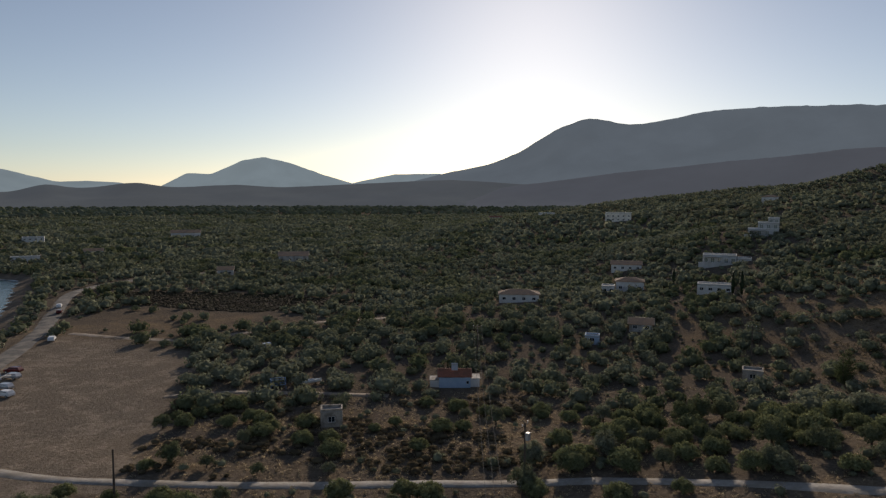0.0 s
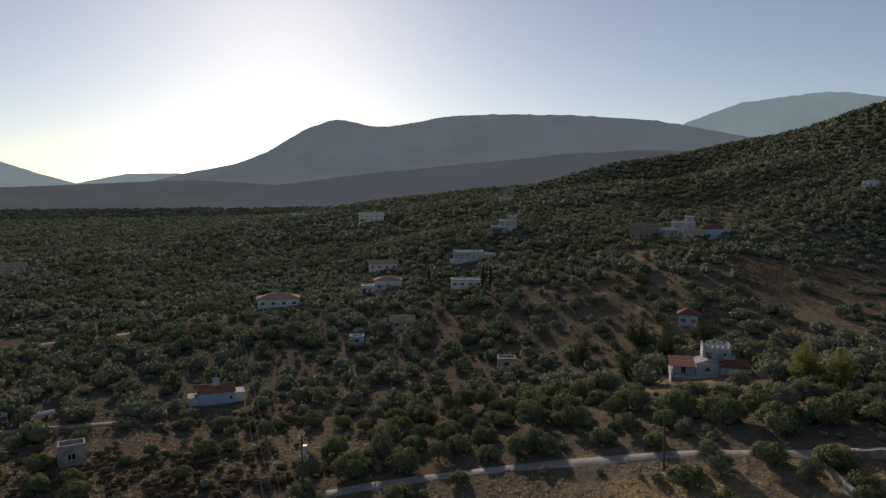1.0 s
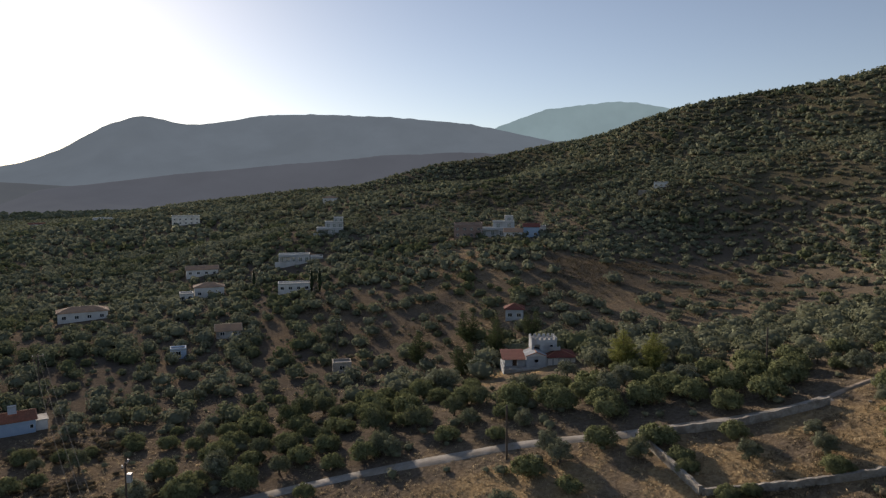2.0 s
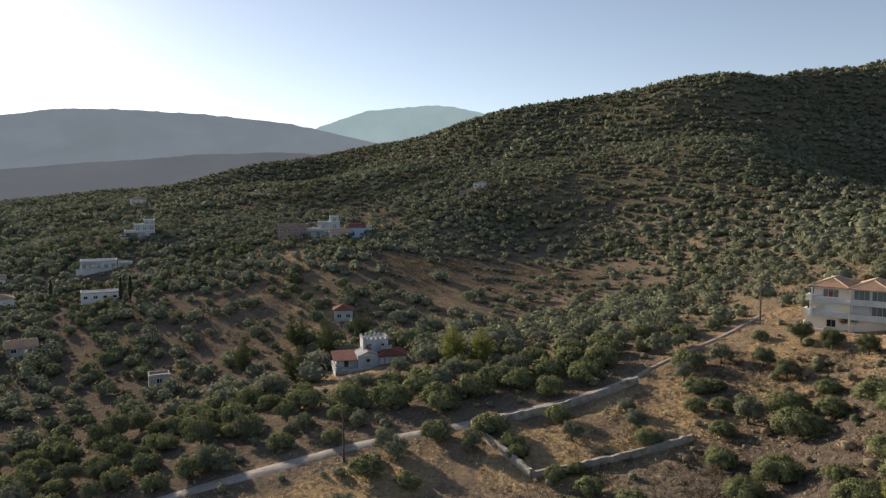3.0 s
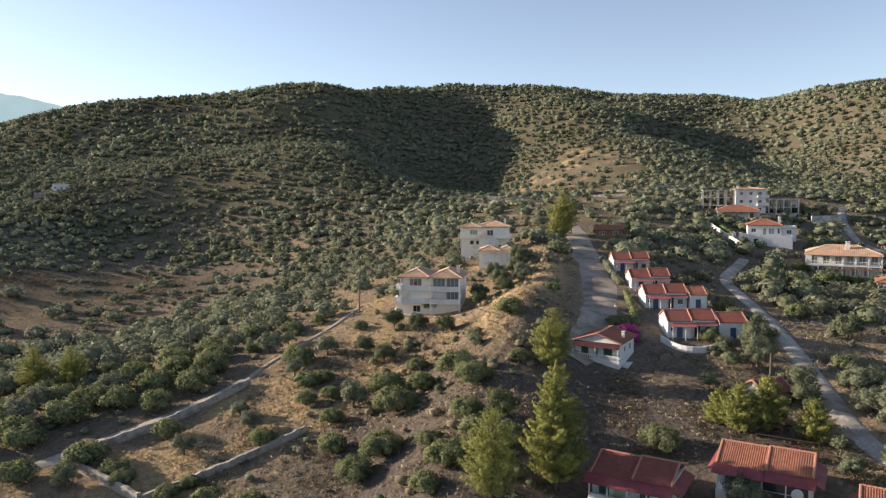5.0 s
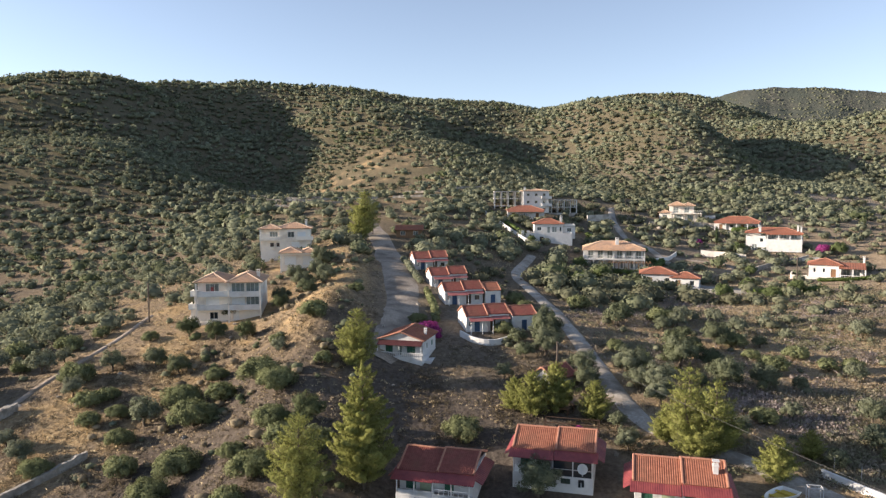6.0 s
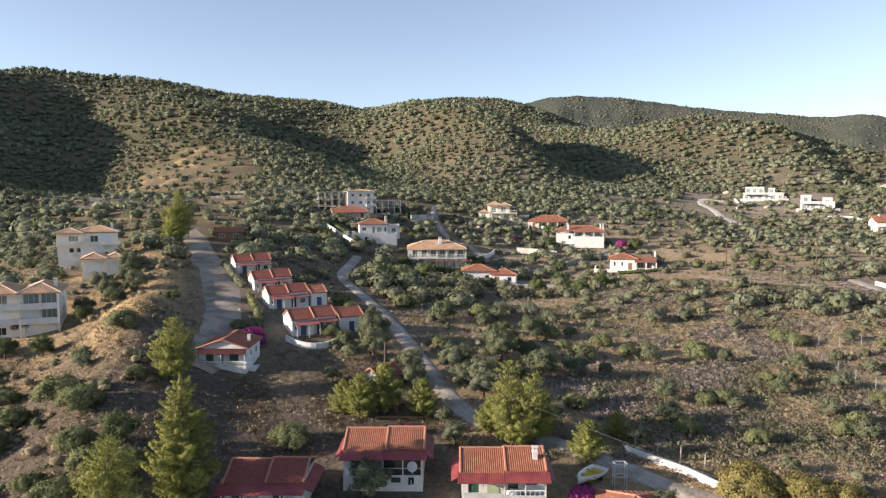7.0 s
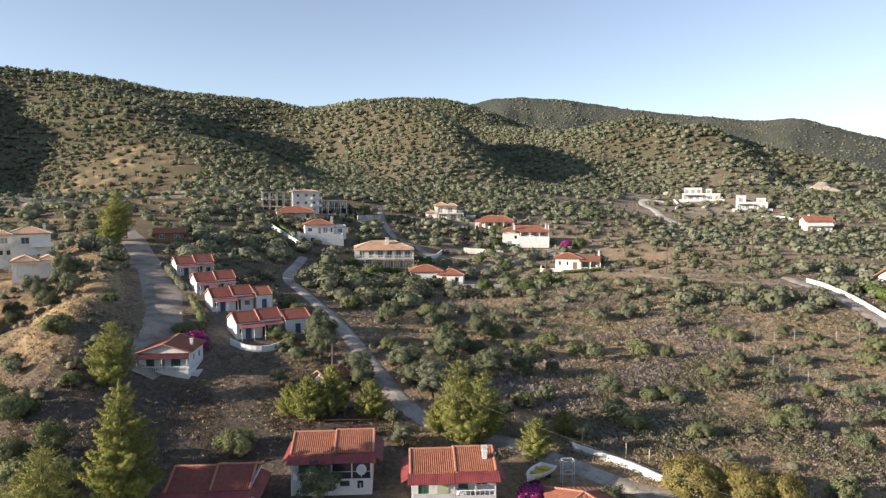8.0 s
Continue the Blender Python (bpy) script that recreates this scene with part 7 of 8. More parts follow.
def lobed_crown(r, lobes, leaves, size, core_size=1.0, long=1.0, lift=0.0):
    """A crown of boughs (x, y, z, radius, flatness): dim cores in the thick ones, and loose sprays through and over them all."""
    vs, fs, ns, base = [], [], [], 0
    weight = np.array([q[3] ** 2 for q in lobes])
    share = np.maximum(6, (leaves * weight / weight.sum()).astype(int))
    heart = np.array([0, 0, np.mean([q[2] for q in lobes]) * 0.7])
    wide = max(math.hypot(q[0], q[1]) + q[3] for q in lobes)
    thick = 0.55 * max(q[3] for q in lobes)
    v, f = BALL[1]
    for (x, y, z, rad, flat), n in zip(lobes, share):
        squash = np.array([1, 1, flat])
        d = unit(r.normal(size=(n, 3)))
        c = d * rad * (r.uniform(0.3, 1.0, (n, 1)) ** 0.5 * 1.08 + r.normal(0, 0.1, (n, 1))) * squash + (x, y, z)
        pieces = [leaf_fans(r, c, unit(d * 0.45 + 0.9 * (c - heart) / wide + r.normal(0, 0.3, (n, 3))), size, long * 1.25, lift, 0.55)]
        if rad > thick:
            core = v * r.uniform(0.62, 0.86, (len(v), 1)) * rad * core_size * squash + (x, y, z)
            pieces.append((core, f, unit(v + 0.55 * (core - heart) / wide)))
        for p, q, w in pieces:
            vs.append(p), fs.append(q + base), ns.append(w)
            base += len(p)
    return np.concatenate(vs), np.concatenate(fs), np.concatenate(ns)


def tube(points, radii, sides=6):
    """A tapering limb."""
    vs, fs = [], []
    for k, (p, q) in enumerate(zip(points, radii)):
        for i in range(sides):
            a = 2 * math.pi * i / sides
            vs.append((p[0] + q * math.cos(a), p[1] + q * math.sin(a), p[2]))
        if k:
            for i in range(sides):
                j = (i + 1) % sides
                a, b, c, d = (k - 1) * sides + i, (k - 1) * sides + j, k * sides + j, k * sides + i
                fs += [(a, b, c), (a, c, d)]
    return np.array(vs), np.array(fs)


def join(pieces):
    vs, fs, base = [], [], 0
    for v, f in pieces:
        vs.append(v), fs.append(f + base)
        base += len(v)
    return np.concatenate(vs), np.concatenate(fs)


def tree_mesh(name, v, f, material, soft=None):
    me = bpy.data.meshes.new(name)
    fill_mesh(me, v, f, soft is not None)
    if soft is not None:
        me.normals_split_custom_set_from_vertices(soft)
    me.materials.append(material)
    return me


def planted(name, label, trunk, crown, category="tree", group=""):
    """A tree thing: an empty at its foot with trunk and crown."""
    root = tagged(new(name), label, category, group)
    for part_name, me in (("trunk", trunk), ("crown", crown)):
        if me:
            ob = new(part_name, me)
            ob.parent = root
    return root


def olive_lobes(r, height, spread):
    """A broad uneven dome of many small boughs."""
    lobes = [(r.normal(0, 0.12), r.normal(0, 0.12), height * 0.56, spread * 0.6, 0.8)]
    n = r.integers(18, 25)
    for k in range(n):
        a = 2 * math.pi * (k * 0.618 + r.uniform(-0.08, 0.08))
        lift = (k + 0.5) / n
        q = spread * math.sqrt(1 - (0.92 * lift) ** 2) * r.uniform(0.62, 0.86)
        lobes.append((q * math.cos(a), q * math.sin(a), height * (0.36 + 0.5 * lift + r.uniform(-0.05, 0.07)), spread * r.uniform(0.17, 0.3), r.uniform(0.7, 1.0)))
    return lobes


def olive_parts(seed, height, spread, leaves, leaf, low=False, size=0.125):
    r = np.random.default_rng(seed)
    lobes = olive_lobes(r, height, spread)
    if low:
        lobes = [(x, y, z * 0.78, q * 1.06, f) for x, y, z, q, f in lobes]
    crown = lobed_crown(r, lobes, leaves, size)
    fork = height * 0.3
    limbs = [tube([(0, 0, -0.4), (0.06, 0.02, fork * 0.5), (0, 0, fork)], [0.24, 0.17, 0.14])]
    for x, y, z, q, _ in lobes[1:14:2]:
        limbs.append(tube([(0, 0, fork * 0.9), (x * 0.45, y * 0.45, fork + (z - fork) * 0.5), (x * 0.85, y * 0.85, z)], [0.1, 0.07, 0.03], 5))
    tv, tf = join(limbs)
    return tree_mesh("trunk", tv, tf, BARK), tree_mesh("crown", crown[0], crown[1], leaf, crown[2])


def pine_parts(seed, height, spread, leaves, leaders=1, needle=None):
    """A pine: whorls of upswept limbs clothed in soft needle plumes, with a ragged outline and gaps between the whorls."""
    r = np.random.default_rng(seed)
    limbs, plumes = [], []
    for j in range(leaders):
        turn = 2 * math.pi * (j + r.uniform(-0.2, 0.2)) / leaders
        lean = 0.0 if leaders == 1 else spread * 0.4
        tall = height * (1.0 if j == 0 else r.uniform(0.7, 0.92))
        broad = spread if leaders == 1 else spread * 0.72
        drift = r.uniform(-0.25, 0.25, 2)

        def axis(z):
            k = min(1.0, max(0.0, z / (height * 0.5)))
            return lean * k * math.cos(turn) + drift[0] * z / height, lean * k * math.sin(turn) + drift[1] * z / height

        limbs.append(tube([(*axis(z), z) for z in (-0.5, tall * 0.4, tall * 0.75, tall * 0.97)], [0.22, 0.15, 0.08, 0.02]))
        z = height * 0.08
        while z < tall * 0.97:
            k = z / tall
            reach = broad * (min(1.0, 0.7 + k * 1.3) if k < 0.25 else ((1.02 - k) / 0.77) ** 0.5) * r.uniform(0.78, 1.1)
            cx, cy = axis(z)
            count = 8 if k < 0.6 else 6
            for a in np.arange(count) * 2 * math.pi / count + r.uniform(0, 6):
                q = reach * r.uniform(0.55, 1.08)
                rise = q * r.uniform(0.2, 0.62)
                root, tip = np.array([cx, cy, z]), np.array([cx + q * math.cos(a), cy + q * math.sin(a), z + rise])
                plumes.append((root, tip, max(0.22, q * r.uniform(0.2, 0.3))))
                if k < 0.85:
                    mid = root + (tip - root) * np.array([0.6, 0.6, 0.35])
                    limbs.append(tube([root, mid, tip], [0.05, 0.035, 0.012], 4))
            z += height * r.uniform(0.038, 0.06) * (1 if leaders == 1 else 1.25)
        top = np.array([*axis(tall), tall])
        plumes.append((top - (0, 0, tall * 0.1), top + (0, 0, 0.25), 0.25))
    weight = np.array([np.linalg.norm(t - b) * w for b, t, w in plumes])
    share = np.maximum(20, (leaves * weight / weight.sum()).astype(int))
    centres, ways = [], []
    for (root, tip, wide), n in zip(plumes, share):
        along = r.uniform(0.22, 1.04, (n, 1))
        fat = wide * np.sin(np.clip((along - 0.1) * 1.12, 0, 1) * math.pi * 0.78 + 0.35)
        d = unit(r.normal(size=(n, 3)))
        centres.append(root + (tip - root) * along * np.array([1, 1, 0.6]) + (tip - root) * along ** 2 * np.array([0, 0, 0.4]) + d * fat * r.uniform(0.35, 1.0, (n, 1)) ** 0.6 * np.array([1, 1, 0.75]))
        out = unit((tip - root) * np.array([1, 1, 0.2]))
        ways.append(unit(d * 0.9 + out * 0.75 + np.array([0, 0, 0.3])))
    v, f, soft = leaf_fans(r, np.concatenate(centres), np.concatenate(ways), 0.055, 2.4, 0.9, 0.6)
    tv, tf = join(limbs)
    return tree_mesh("trunk", tv, tf, BARK), tree_mesh("crown", v, f, needle or PINE_LEAF, soft)


# where nothing grows: lanes, yards, houses
def clear_of(x, y):
    ok = np.ones(np.shape(x), bool)
    for line, width in LANES.values():
        ok &= near_line(x, y, line[::2]) > width / 2 + 1.6
    ok &= ~inside(x, y, LOT)
    ok &= inland(x, y) > 5
    for hx, hy, reach in YARDS:
        ok &= np.hypot(x - hx, y - hy) > reach * (0.72 if hx > 150 else 1.0)
    return ok


def growth(x, y):
    """How thickly shrubs and trees stand, 0 to 1, and how tall, in metres."""
    z = ground(x, y)
    far = np.hypot(x, y)
    n = fbm(x, y, 40.0, 3)
    bear = np.degrees(np.arctan2(x, y))
    thick = 0.62 + 0.9 * (n - 0.5)
    thick = thick + 0.25 * smooth(40, 70, z) + 0.2 * smooth(40, 10, bear) + 0.3 * smooth(20, 32, z) * smooth(40, 50, bear) * smooth(102, 92, bear)
    tall = 2.6 + 1.2 * n
    gully = np.maximum.reduce([blob(x, y, 128, 95, 70, 20, -22), blob(x, y, 84, 75, 36, 11, -38), blob(x, y, 40, 100, 40, 9, -5) * 0.9, blob(x, y, 60, 108, 60, 16, 8), blob(x, y, 146, -50, 52, 17, 0), blob(x, y, 196, -62, 50, 9, -10) * 0.8, blob(x, y, 160, -95, 22, 16, 0) * 0.9, blob(x, y, 215, -100, 55, 40, -30) * 0.8, blob(x, y, 96, -112, 22, 7, 35), blob(x, y, 235, 30, 60, 22, 35) * 0.6])
    thick = np.maximum.reduce([thick, gully, 0.9 * smooth(38, 52, z), 0.85 * smooth(16, 22, z) * smooth(42, 50, bear) * smooth(100, 92, bear) * smooth(150, 190, far)])
    tall = tall + 0.9 * gully
    open_ground = np.maximum.reduce([blob(x, y, 82, 42, 24, 12, -30) * 0.85, blob(x, y, 80, 22, 22, 10, 0) * 0.8, blob(x, y, 112, 22, 22, 13, 10) * 0.75, blob(x, y, 78, -8, 26, 12, 0) * 0.9, blob(x, y, 142, 8, 42, 12, 0) * 0.9,
                                     blob(x, y, 40, 72, 34, 7, -20) * 0.9, blob(x, y, -15, 112, 36, 17, 5) * 0.6, blob(x, y, 95, 108, 14, 6, 20),
                                     bare_field(x, y) * 0.95, blob(x, y, 118, 190, 48, 40, 0) * 0.3, blob(x, y, 330, -4, 125, 38, -4) * 0.7, blob(x, y, -88, 274, 56, 20, -12), blob(x, y, -90, 238, 42, 34, 0) * 0.9, blob(x, y, -60, 232, 40, 12, -5) * 0.8, blob(x, y, 160, -165, 60, 16, 30) * 0.35,
                                     blob(x, y, 282, -285, 46, 24, 44) * 0.9, blob(x, y, 264, -236, 56, 32, 48) * 0.75])
    thick = thick * (1 - open_ground)
    slope = blob(x, y, 95, -85, 70, 45, -30)
    thick, tall = np.maximum(thick * (1 - 0.1 * slope), slope * 0.4), tall * (1 - 0.15 * slope)
    thick = np.maximum(thick, 0.97 * smooth(100, 106, bear) * smooth(26, 40, z) * smooth(250, 310, far) * (1 - 0.9 * blob(x, y, 282, -285, 46, 24, 44)) * (1 - 0.72 * blob(x, y, 264, -236, 56, 32, 48)) * (1 - 0.25 * smooth(122, 132, bear)))
    hill = smooth(30, 60, z)
    return np.clip(thick, 0, 1), tall * (1 - 0.12 * hill) * (1 - 0.2 * smooth(100, 112, bear) * smooth(150, 220, far) * smooth(320, 270, far))


r = np.random.default_rng(21)


def scatter(x0, x1, y0, y1, gap, near, far_limit, jitter=0.42, turn=0.0):
    """Places on a loose grid inside a ring about the hamlet, within the open half of the land."""
    gx, gy = np.meshgrid(np.arange(x0, x1, gap), np.arange(y0, y1, gap), indexing="ij")
    gx, gy = gx.ravel(), gy.ravel()
    c, s = math.cos(turn), math.sin(turn)
    x = c * gx - s * gy + r.uniform(-jitter, jitter, gx.size) * gap
    y = s * gx + c * gy + r.uniform(-jitter, jitter, gx.size) * gap
    d, b = np.hypot(x, y), np.degrees(np.arctan2(x, y))
    keep = (d > near) & (d <= far_limit) & (b > -36) & (b < 152)
    x, y = x[keep], y[keep]
    thick, tall = growth(x, y)
    keep = (r.random(x.size) < thick) & clear_of(x, y)
    return x[keep], y[keep], tall[keep]


# trees and bushes near the lanes, each one a thing
def stand(kind, label, parts, spots, category="tree", group=""):
    """Plant one kind at several places: (x, y, scale)."""
    first = None
    for px, py, s in spots:
        m = pose(px, py, zg(px, py) - 0.08, 0, 0, (px * 37 + py * 91) % 360)
        if first is None:
            first = ob = planted(kind, label, *parts, category=category, group=group)
            ob.matrix_basis = m
        else:
            ob = copy_thing(first, m)
        ob.scale = (s, s, s)
        YARDS.append((px, py, 1.6 * s))


HOUSE_YARDS = list(YARDS)
stand("pine_tree", "tall bright green pine beside the cottages", pine_parts(3, 12.4, 3.5, 62000), [(65.6, -0.4, 1.0)], group="pines by the cottages")
stand("pine_tree", "broad yellow-green pine on the slope", pine_parts(4, 9.2, 3.7, 30000), [(61.8, 5.4, 0.9), (91.0, 0.3, 0.86), (194.0, -1.6, 1.35), (98.8, 82.8, 0.85), (98.5, 76.0, 0.8)], group="pines by the cottages")
stand("pine_tree", "wide green pine with several leaders by the lane", pine_parts(5, 9.8, 4.6, 42000, 3), [(67.0, -35.2, 0.98), (68.2, -38.2, 0.62)], group="pines by the cottages")
stand("pine_tree", "young yellow-green pine with a dense crown", pine_parts(6, 5.2, 2.3, 16000), [(78.9, -20.4, 1.05), (79.6, -23.4, 1.15), (77.0, -27.4, 0.9), (61.5, -40.4, 0.9), (65.6, -46.8, 0.62), (186, -0.5, 1.3), (80.6, -18.6, 0.8), (71.0, -33.2, 0.72)], group="pines by the cottages")
stand("pine_tree", "dark green pine beside the tower house", pine_parts(7, 9.4, 3.6, 22000, 2, DARK_NEEDLE), [(108.7, 143.4, 1.0), (105.1, 127.8, 1.05), (91.0, 141.2, 0.9), (120.5, 132.3, 0.8), (88.0, 118.0, 0.85)], group="dark pines in the grove")
stand("tamarisk", "ochre-green feathery tamarisk shrub", olive_parts(71, 4.6, 2.9, 14000, OCHRE_LEAF, True, size=0.09), [(48.6, -49.4, 1.15), (46.2, -53.6, 1.05), (50.8, -51.8, 0.9), (44.4, -56.5, 0.9)], "shrub", "tamarisks by the road")
cone = lobed_crown(np.random.default_rng(5), [(0, 0, 1.0 + k * 0.75, 0.85 * math.sin(math.pi * (k + 2.2) / 15), 1.2) for k in range(12)], 2200, 0.12)
CYPRESS_CROWN = tree_mesh("crown", cone[0], cone[1], CYPRESS_LEAF, cone[2])
stand("cypress", "slim dark green cypress in the grove", (tree_mesh("trunk", *tube([(0, 0, -0.4), (0, 0, 2)], [0.16, 0.12]), BARK),
      CYPRESS_CROWN),
      [(103.8, 231.7, 1.0), (105.4, 228.2, 1.05), (95.3, 268.0, 0.9), (213.6, -115.2, 0.7)], group="cypresses")
stand("bougainvillea", "magenta bougainvillea in full bloom", olive_parts(72, 3.0, 1.7, 2600, MAGENTA, True) , [(106.2, -10.9, 1.1), (104.6, -11.4, 0.8), (197.4, -141.0, 1.25), (54.6, -35.2, 0.85), (214.6, -109.4, 0.9), (73.6, -24.4, 0.5)], "shrub", "bougainvilleas")
stand("olive_tree", "silvery olive tree in front of a cottage", olive_parts(73, 3.7, 2.25, 7000, OLIVE_LEAF, size=0.085), [(63.0, -17.0, 1.05), (98.4, -27.4, 1.2), (85.6, -29.3, 0.85), (79.6, -36.6, 1.0), (69.8, -28.6, 0.72), (104.4, -29.2, 1.2), (84.2, -35.6, 0.9), (83.8, -52.6, 1.0), (72.5, -59.1, 0.95), (102.7, -56.0, 1.15),
      (116.3, 27.4, 0.95), (110.6, 17.4, 0.85), (75.9, 5.5, 1.0), (139.4, 12.1, 1.1), (133.0, 6.0, 1.05), (120.6, 8.6, 0.95), (127.0, 19.0, 1.0), (122.5, 21.5, 0.9), (150.0, 7.6, 1.2), (158.0, 10.4, 1.1), (125.8, 13.6, 0.9), (134.0, 10.3, 1.0), (102.9, 25.8, 0.85), (99.6, 39.0, 0.8), (84.0, 39.1, 0.8), (78.0, 45.2, 0.75), (64.2, 66.0, 0.9), (69.8, 55.4, 0.85), (113.5, 22.5, 0.9), (106.5, 30.0, 0.85), (119.0, 13.0, 0.8), (140.0, 8.0, 1.0), (105.6, -28.9, 1.15), (89.8, -30.2, 1.0), (88.1, -36.3, 1.25), (82.8, -38.0, 1.15), (92.5, -45.3, 1.3), (84.1, -47.4, 1.2)], group="olive trees near the lanes")
stand("bush", "round dark green lentisk bush on dry grass", olive_parts(74, 2.7, 2.0, 8500, BUSH_LEAF, True, size=0.08), [(69.2, 42.4, 0.8), (71.6, 41.0, 0.65), (80.8, 36.2, 1.0), (85.8, 28.6, 0.9), (75.2, -11.5, 1.2), (75.8, 19.4, 1.35), (92.4, 22.8, 1.45), (86.6, 20.2, 1.5), (91.4, 12.8, 1.4), (86.2, 10.2, 1.35), (67.8, 10.4, 1.2), (72.0, 21.5, 1.2), (71.3, 49.2, 0.8), (77.0, 9.6, 1.15), (73.5, 13.3, 0.8), (63.5, 21.0, 1.0), (98.5, 19.6, 0.85), (101.0, 11.5, 0.7), (92.5, 31.0, 0.8),
      (63.8, -55.5, 0.9), (58.9, -61.3, 0.85), (57.0, -72.2, 0.9), (89.7, -69.6, 0.9), (69.6, -66.2, 0.9), (61.3, -84.0, 0.8), (82.7, -93.1, 0.95), (107.6, -23.0, 0.9), (112, -9.6, 0.8)], "bush", "bushes near the lanes")
stand("garden_tree", "round dense green tree in a villa garden", olive_parts(76, 3.8, 2.1, 5200, GARDEN_LEAF, True, size=0.1), [(207, -119, 1.1), (195, -144.5, 1.3), (150, -101, 1.15), (163, -97, 1.0), (158, -52, 1.2), (191, -84, 0.9), (150, -83, 1.2), (142, -90, 1.1), (206, -52, 0.7), (184, -60, 1.1), (172, -62, 1.2), (181, -108, 0.9)], "tree", "villa garden trees")
stand("olive_tree", "small clipped grey olive in a ploughed orchard", olive_parts(75, 2.2, 1.35, 1500, OLIVE_LEAF, True), [(54 + 5.2 * k - 1.1 * j + 0.7 * math.sin(k * 5 + j), -90.0 - 4.6 * j - 0.9 * k + 0.7 * math.cos(k * 3 + j), 0.8 + 0.25 * math.sin(k * 7 + j * 3)) for j in range(3) for k in range(5)], "tree", "orchard olives")
NEAR = 134
olive_kinds = [planted("olive_tree", "grey-green olive tree with an open crown", *olive_parts(30 + k, 3.6, 2.1, 2600, OLIVE_LEAF, size=0.125), group="olive trees near the lanes") for k in range(5)]
bush_kinds = [planted("bush", "dense dark green lentisk bush", *olive_parts(50 + k, 2.6, 1.9, 2700, BUSH_LEAF, True, size=0.125), category="bush", group="bushes near the lanes") for k in range(4)]
x, y, tall = scatter(-60, 140, -130, 140, 5.6, 52, NEAR)
used = set()
for px, py, h in zip(x, y, tall):
    wild = px * 0.8 + py > 60 and r.random() < 0.5 or r.random() < 0.3
    kinds, ref = (bush_kinds, 2.7) if wild else (olive_kinds, 3.4)
    k = int(r.integers(len(kinds)))
    s = h / ref * r.uniform(0.65, 1.15)
    m = pose(px, py, zg(px, py) - 0.08, 0, 0, r.uniform(0, 360))
    key = kinds[k].name
    if key in used:
        ob = copy_thing(kinds[k], m)
    else:
        used.add(key)
        ob = kinds[k]
        ob.matrix_basis = m
    ob.scale = (s * r.uniform(0.9, 1.15), s * r.uniform(0.9, 1.15), s)


def thicket(name, label, x, y, tall, level, sprays, leaf, spray_size, category, broad=1.0):
    """Shrubs past counting, as one object: a small dim core each, under a ragged shell of leaf sprays."""
    n = len(x)
    v, f = BALL[1]
    nv = len(v)
    z = ground(x, y)
    size = tall * r.uniform(0.5, 1.25, n) * 0.5
    wide = size[:, None] * r.uniform(1.05, 1.6, (n, 2)) * broad
    middle = np.stack([x, y, z + size * 0.7], -1)
    radii = np.concatenate([wide, size[:, None] * 0.88], -1)
    core = v[None] * r.uniform(0.68, 0.95 if not sprays else 0.88, (n, nv, 1)) * radii[:, None, :] + middle[:, None, :]
    out_v, out_f = [core.reshape(-1, 3)], [(f[None] + np.arange(n)[:, None, None] * nv).reshape(-1, 3)]
    out_n = [unit(np.broadcast_to(v[None], core.shape) + np.array([0, 0, 0.25])).reshape(-1, 3)]
    if sprays:
        d = r.normal(size=(n * sprays, 3))
        d[:, 2] = d[:, 2] * 0.9 + 0.3
        d = unit(d)
        who = np.repeat(np.arange(n), sprays)
        # a few lobes per shrub, so that outlines swell and dip
        lobe = unit(r.normal(size=(n, 6, 3)))
        swell = 0.78 + 0.34 * np.clip((lobe[who] * d[:, None, :]).sum(2).max(1), 0, 1)
        c = d * radii[who] * swell[:, None] * r.uniform(0.78, 1.06, (len(who), 1)) + middle[who]
        lv, lf, ln = leaf_fans(r, c, unit(d + r.normal(0, 0.2, d.shape)), spray_size * np.clip(size[who, None] / 1.2, 0.5, 1.6))
        out_f.append(lf + n * nv)
        out_v.append(lv)
        out_n.append(ln)
    me = tree_mesh(name, np.concatenate(out_v), np.concatenate(out_f), leaf, np.concatenate(out_n))
    return tagged(new(name, me), label, category, kind="stuff")


def split_kinds(x, y):
    return (ground(x, y) < 24) & (np.degrees(np.arctan2(x, y)) < 48) | (r.random(len(x)) < 0.25)


x, y, tall = scatter(-330, 330, -330, 330, 5.4, NEAR, 235)
grove = split_kinds(x, y)
thicket("olive_grove", "grey-green olive trees of the groves", x[grove], y[grove], tall[grove] * 1.15, 2, 112, OLIVE_LEAF, 0.25, "trees")
thicket("maquis", "dark green maquis shrubs on the slopes", x[~grove], y[~grove], tall[~grove] * 0.92, 2, 108, MAQUIS_LEAF, 0.245, "shrubs", 1.2)
x, y, tall = scatter(-620, 620, -620, 620, 4.2, 235, 470)
grove = split_kinds(x, y)
thicket("olive_grove", "grey-green olive trees of the plain", x[grove], y[grove], tall[grove] * 1.05, 2, 20, OLIVE_LEAF, 0.5, "trees")
thicket("maquis", "dark green maquis shrubs on the hill", x[~grove], y[~grove], tall[~grove] * 0.9, 2, 22, MAQUIS_LEAF, 0.48, "shrubs", 1.3)
x, y, tall = scatter(-1350, 1350, -1350, 1350, 6.1, 470, 1150)
behind = (np.hypot(x, y) > 760) & (np.degrees(np.arctan2(x, y)) > 44) & (np.degrees(np.arctan2(x, y)) < 104)
x, y, tall = x[~behind], y[~behind], tall[~behind]
grove = split_kinds(x, y)
thicket("olive_grove", "distant dark olive groves on the plain", x[grove], y[grove], tall[grove] * 1.5, 1, 7, OLIVE_LEAF, 0.8, "trees")
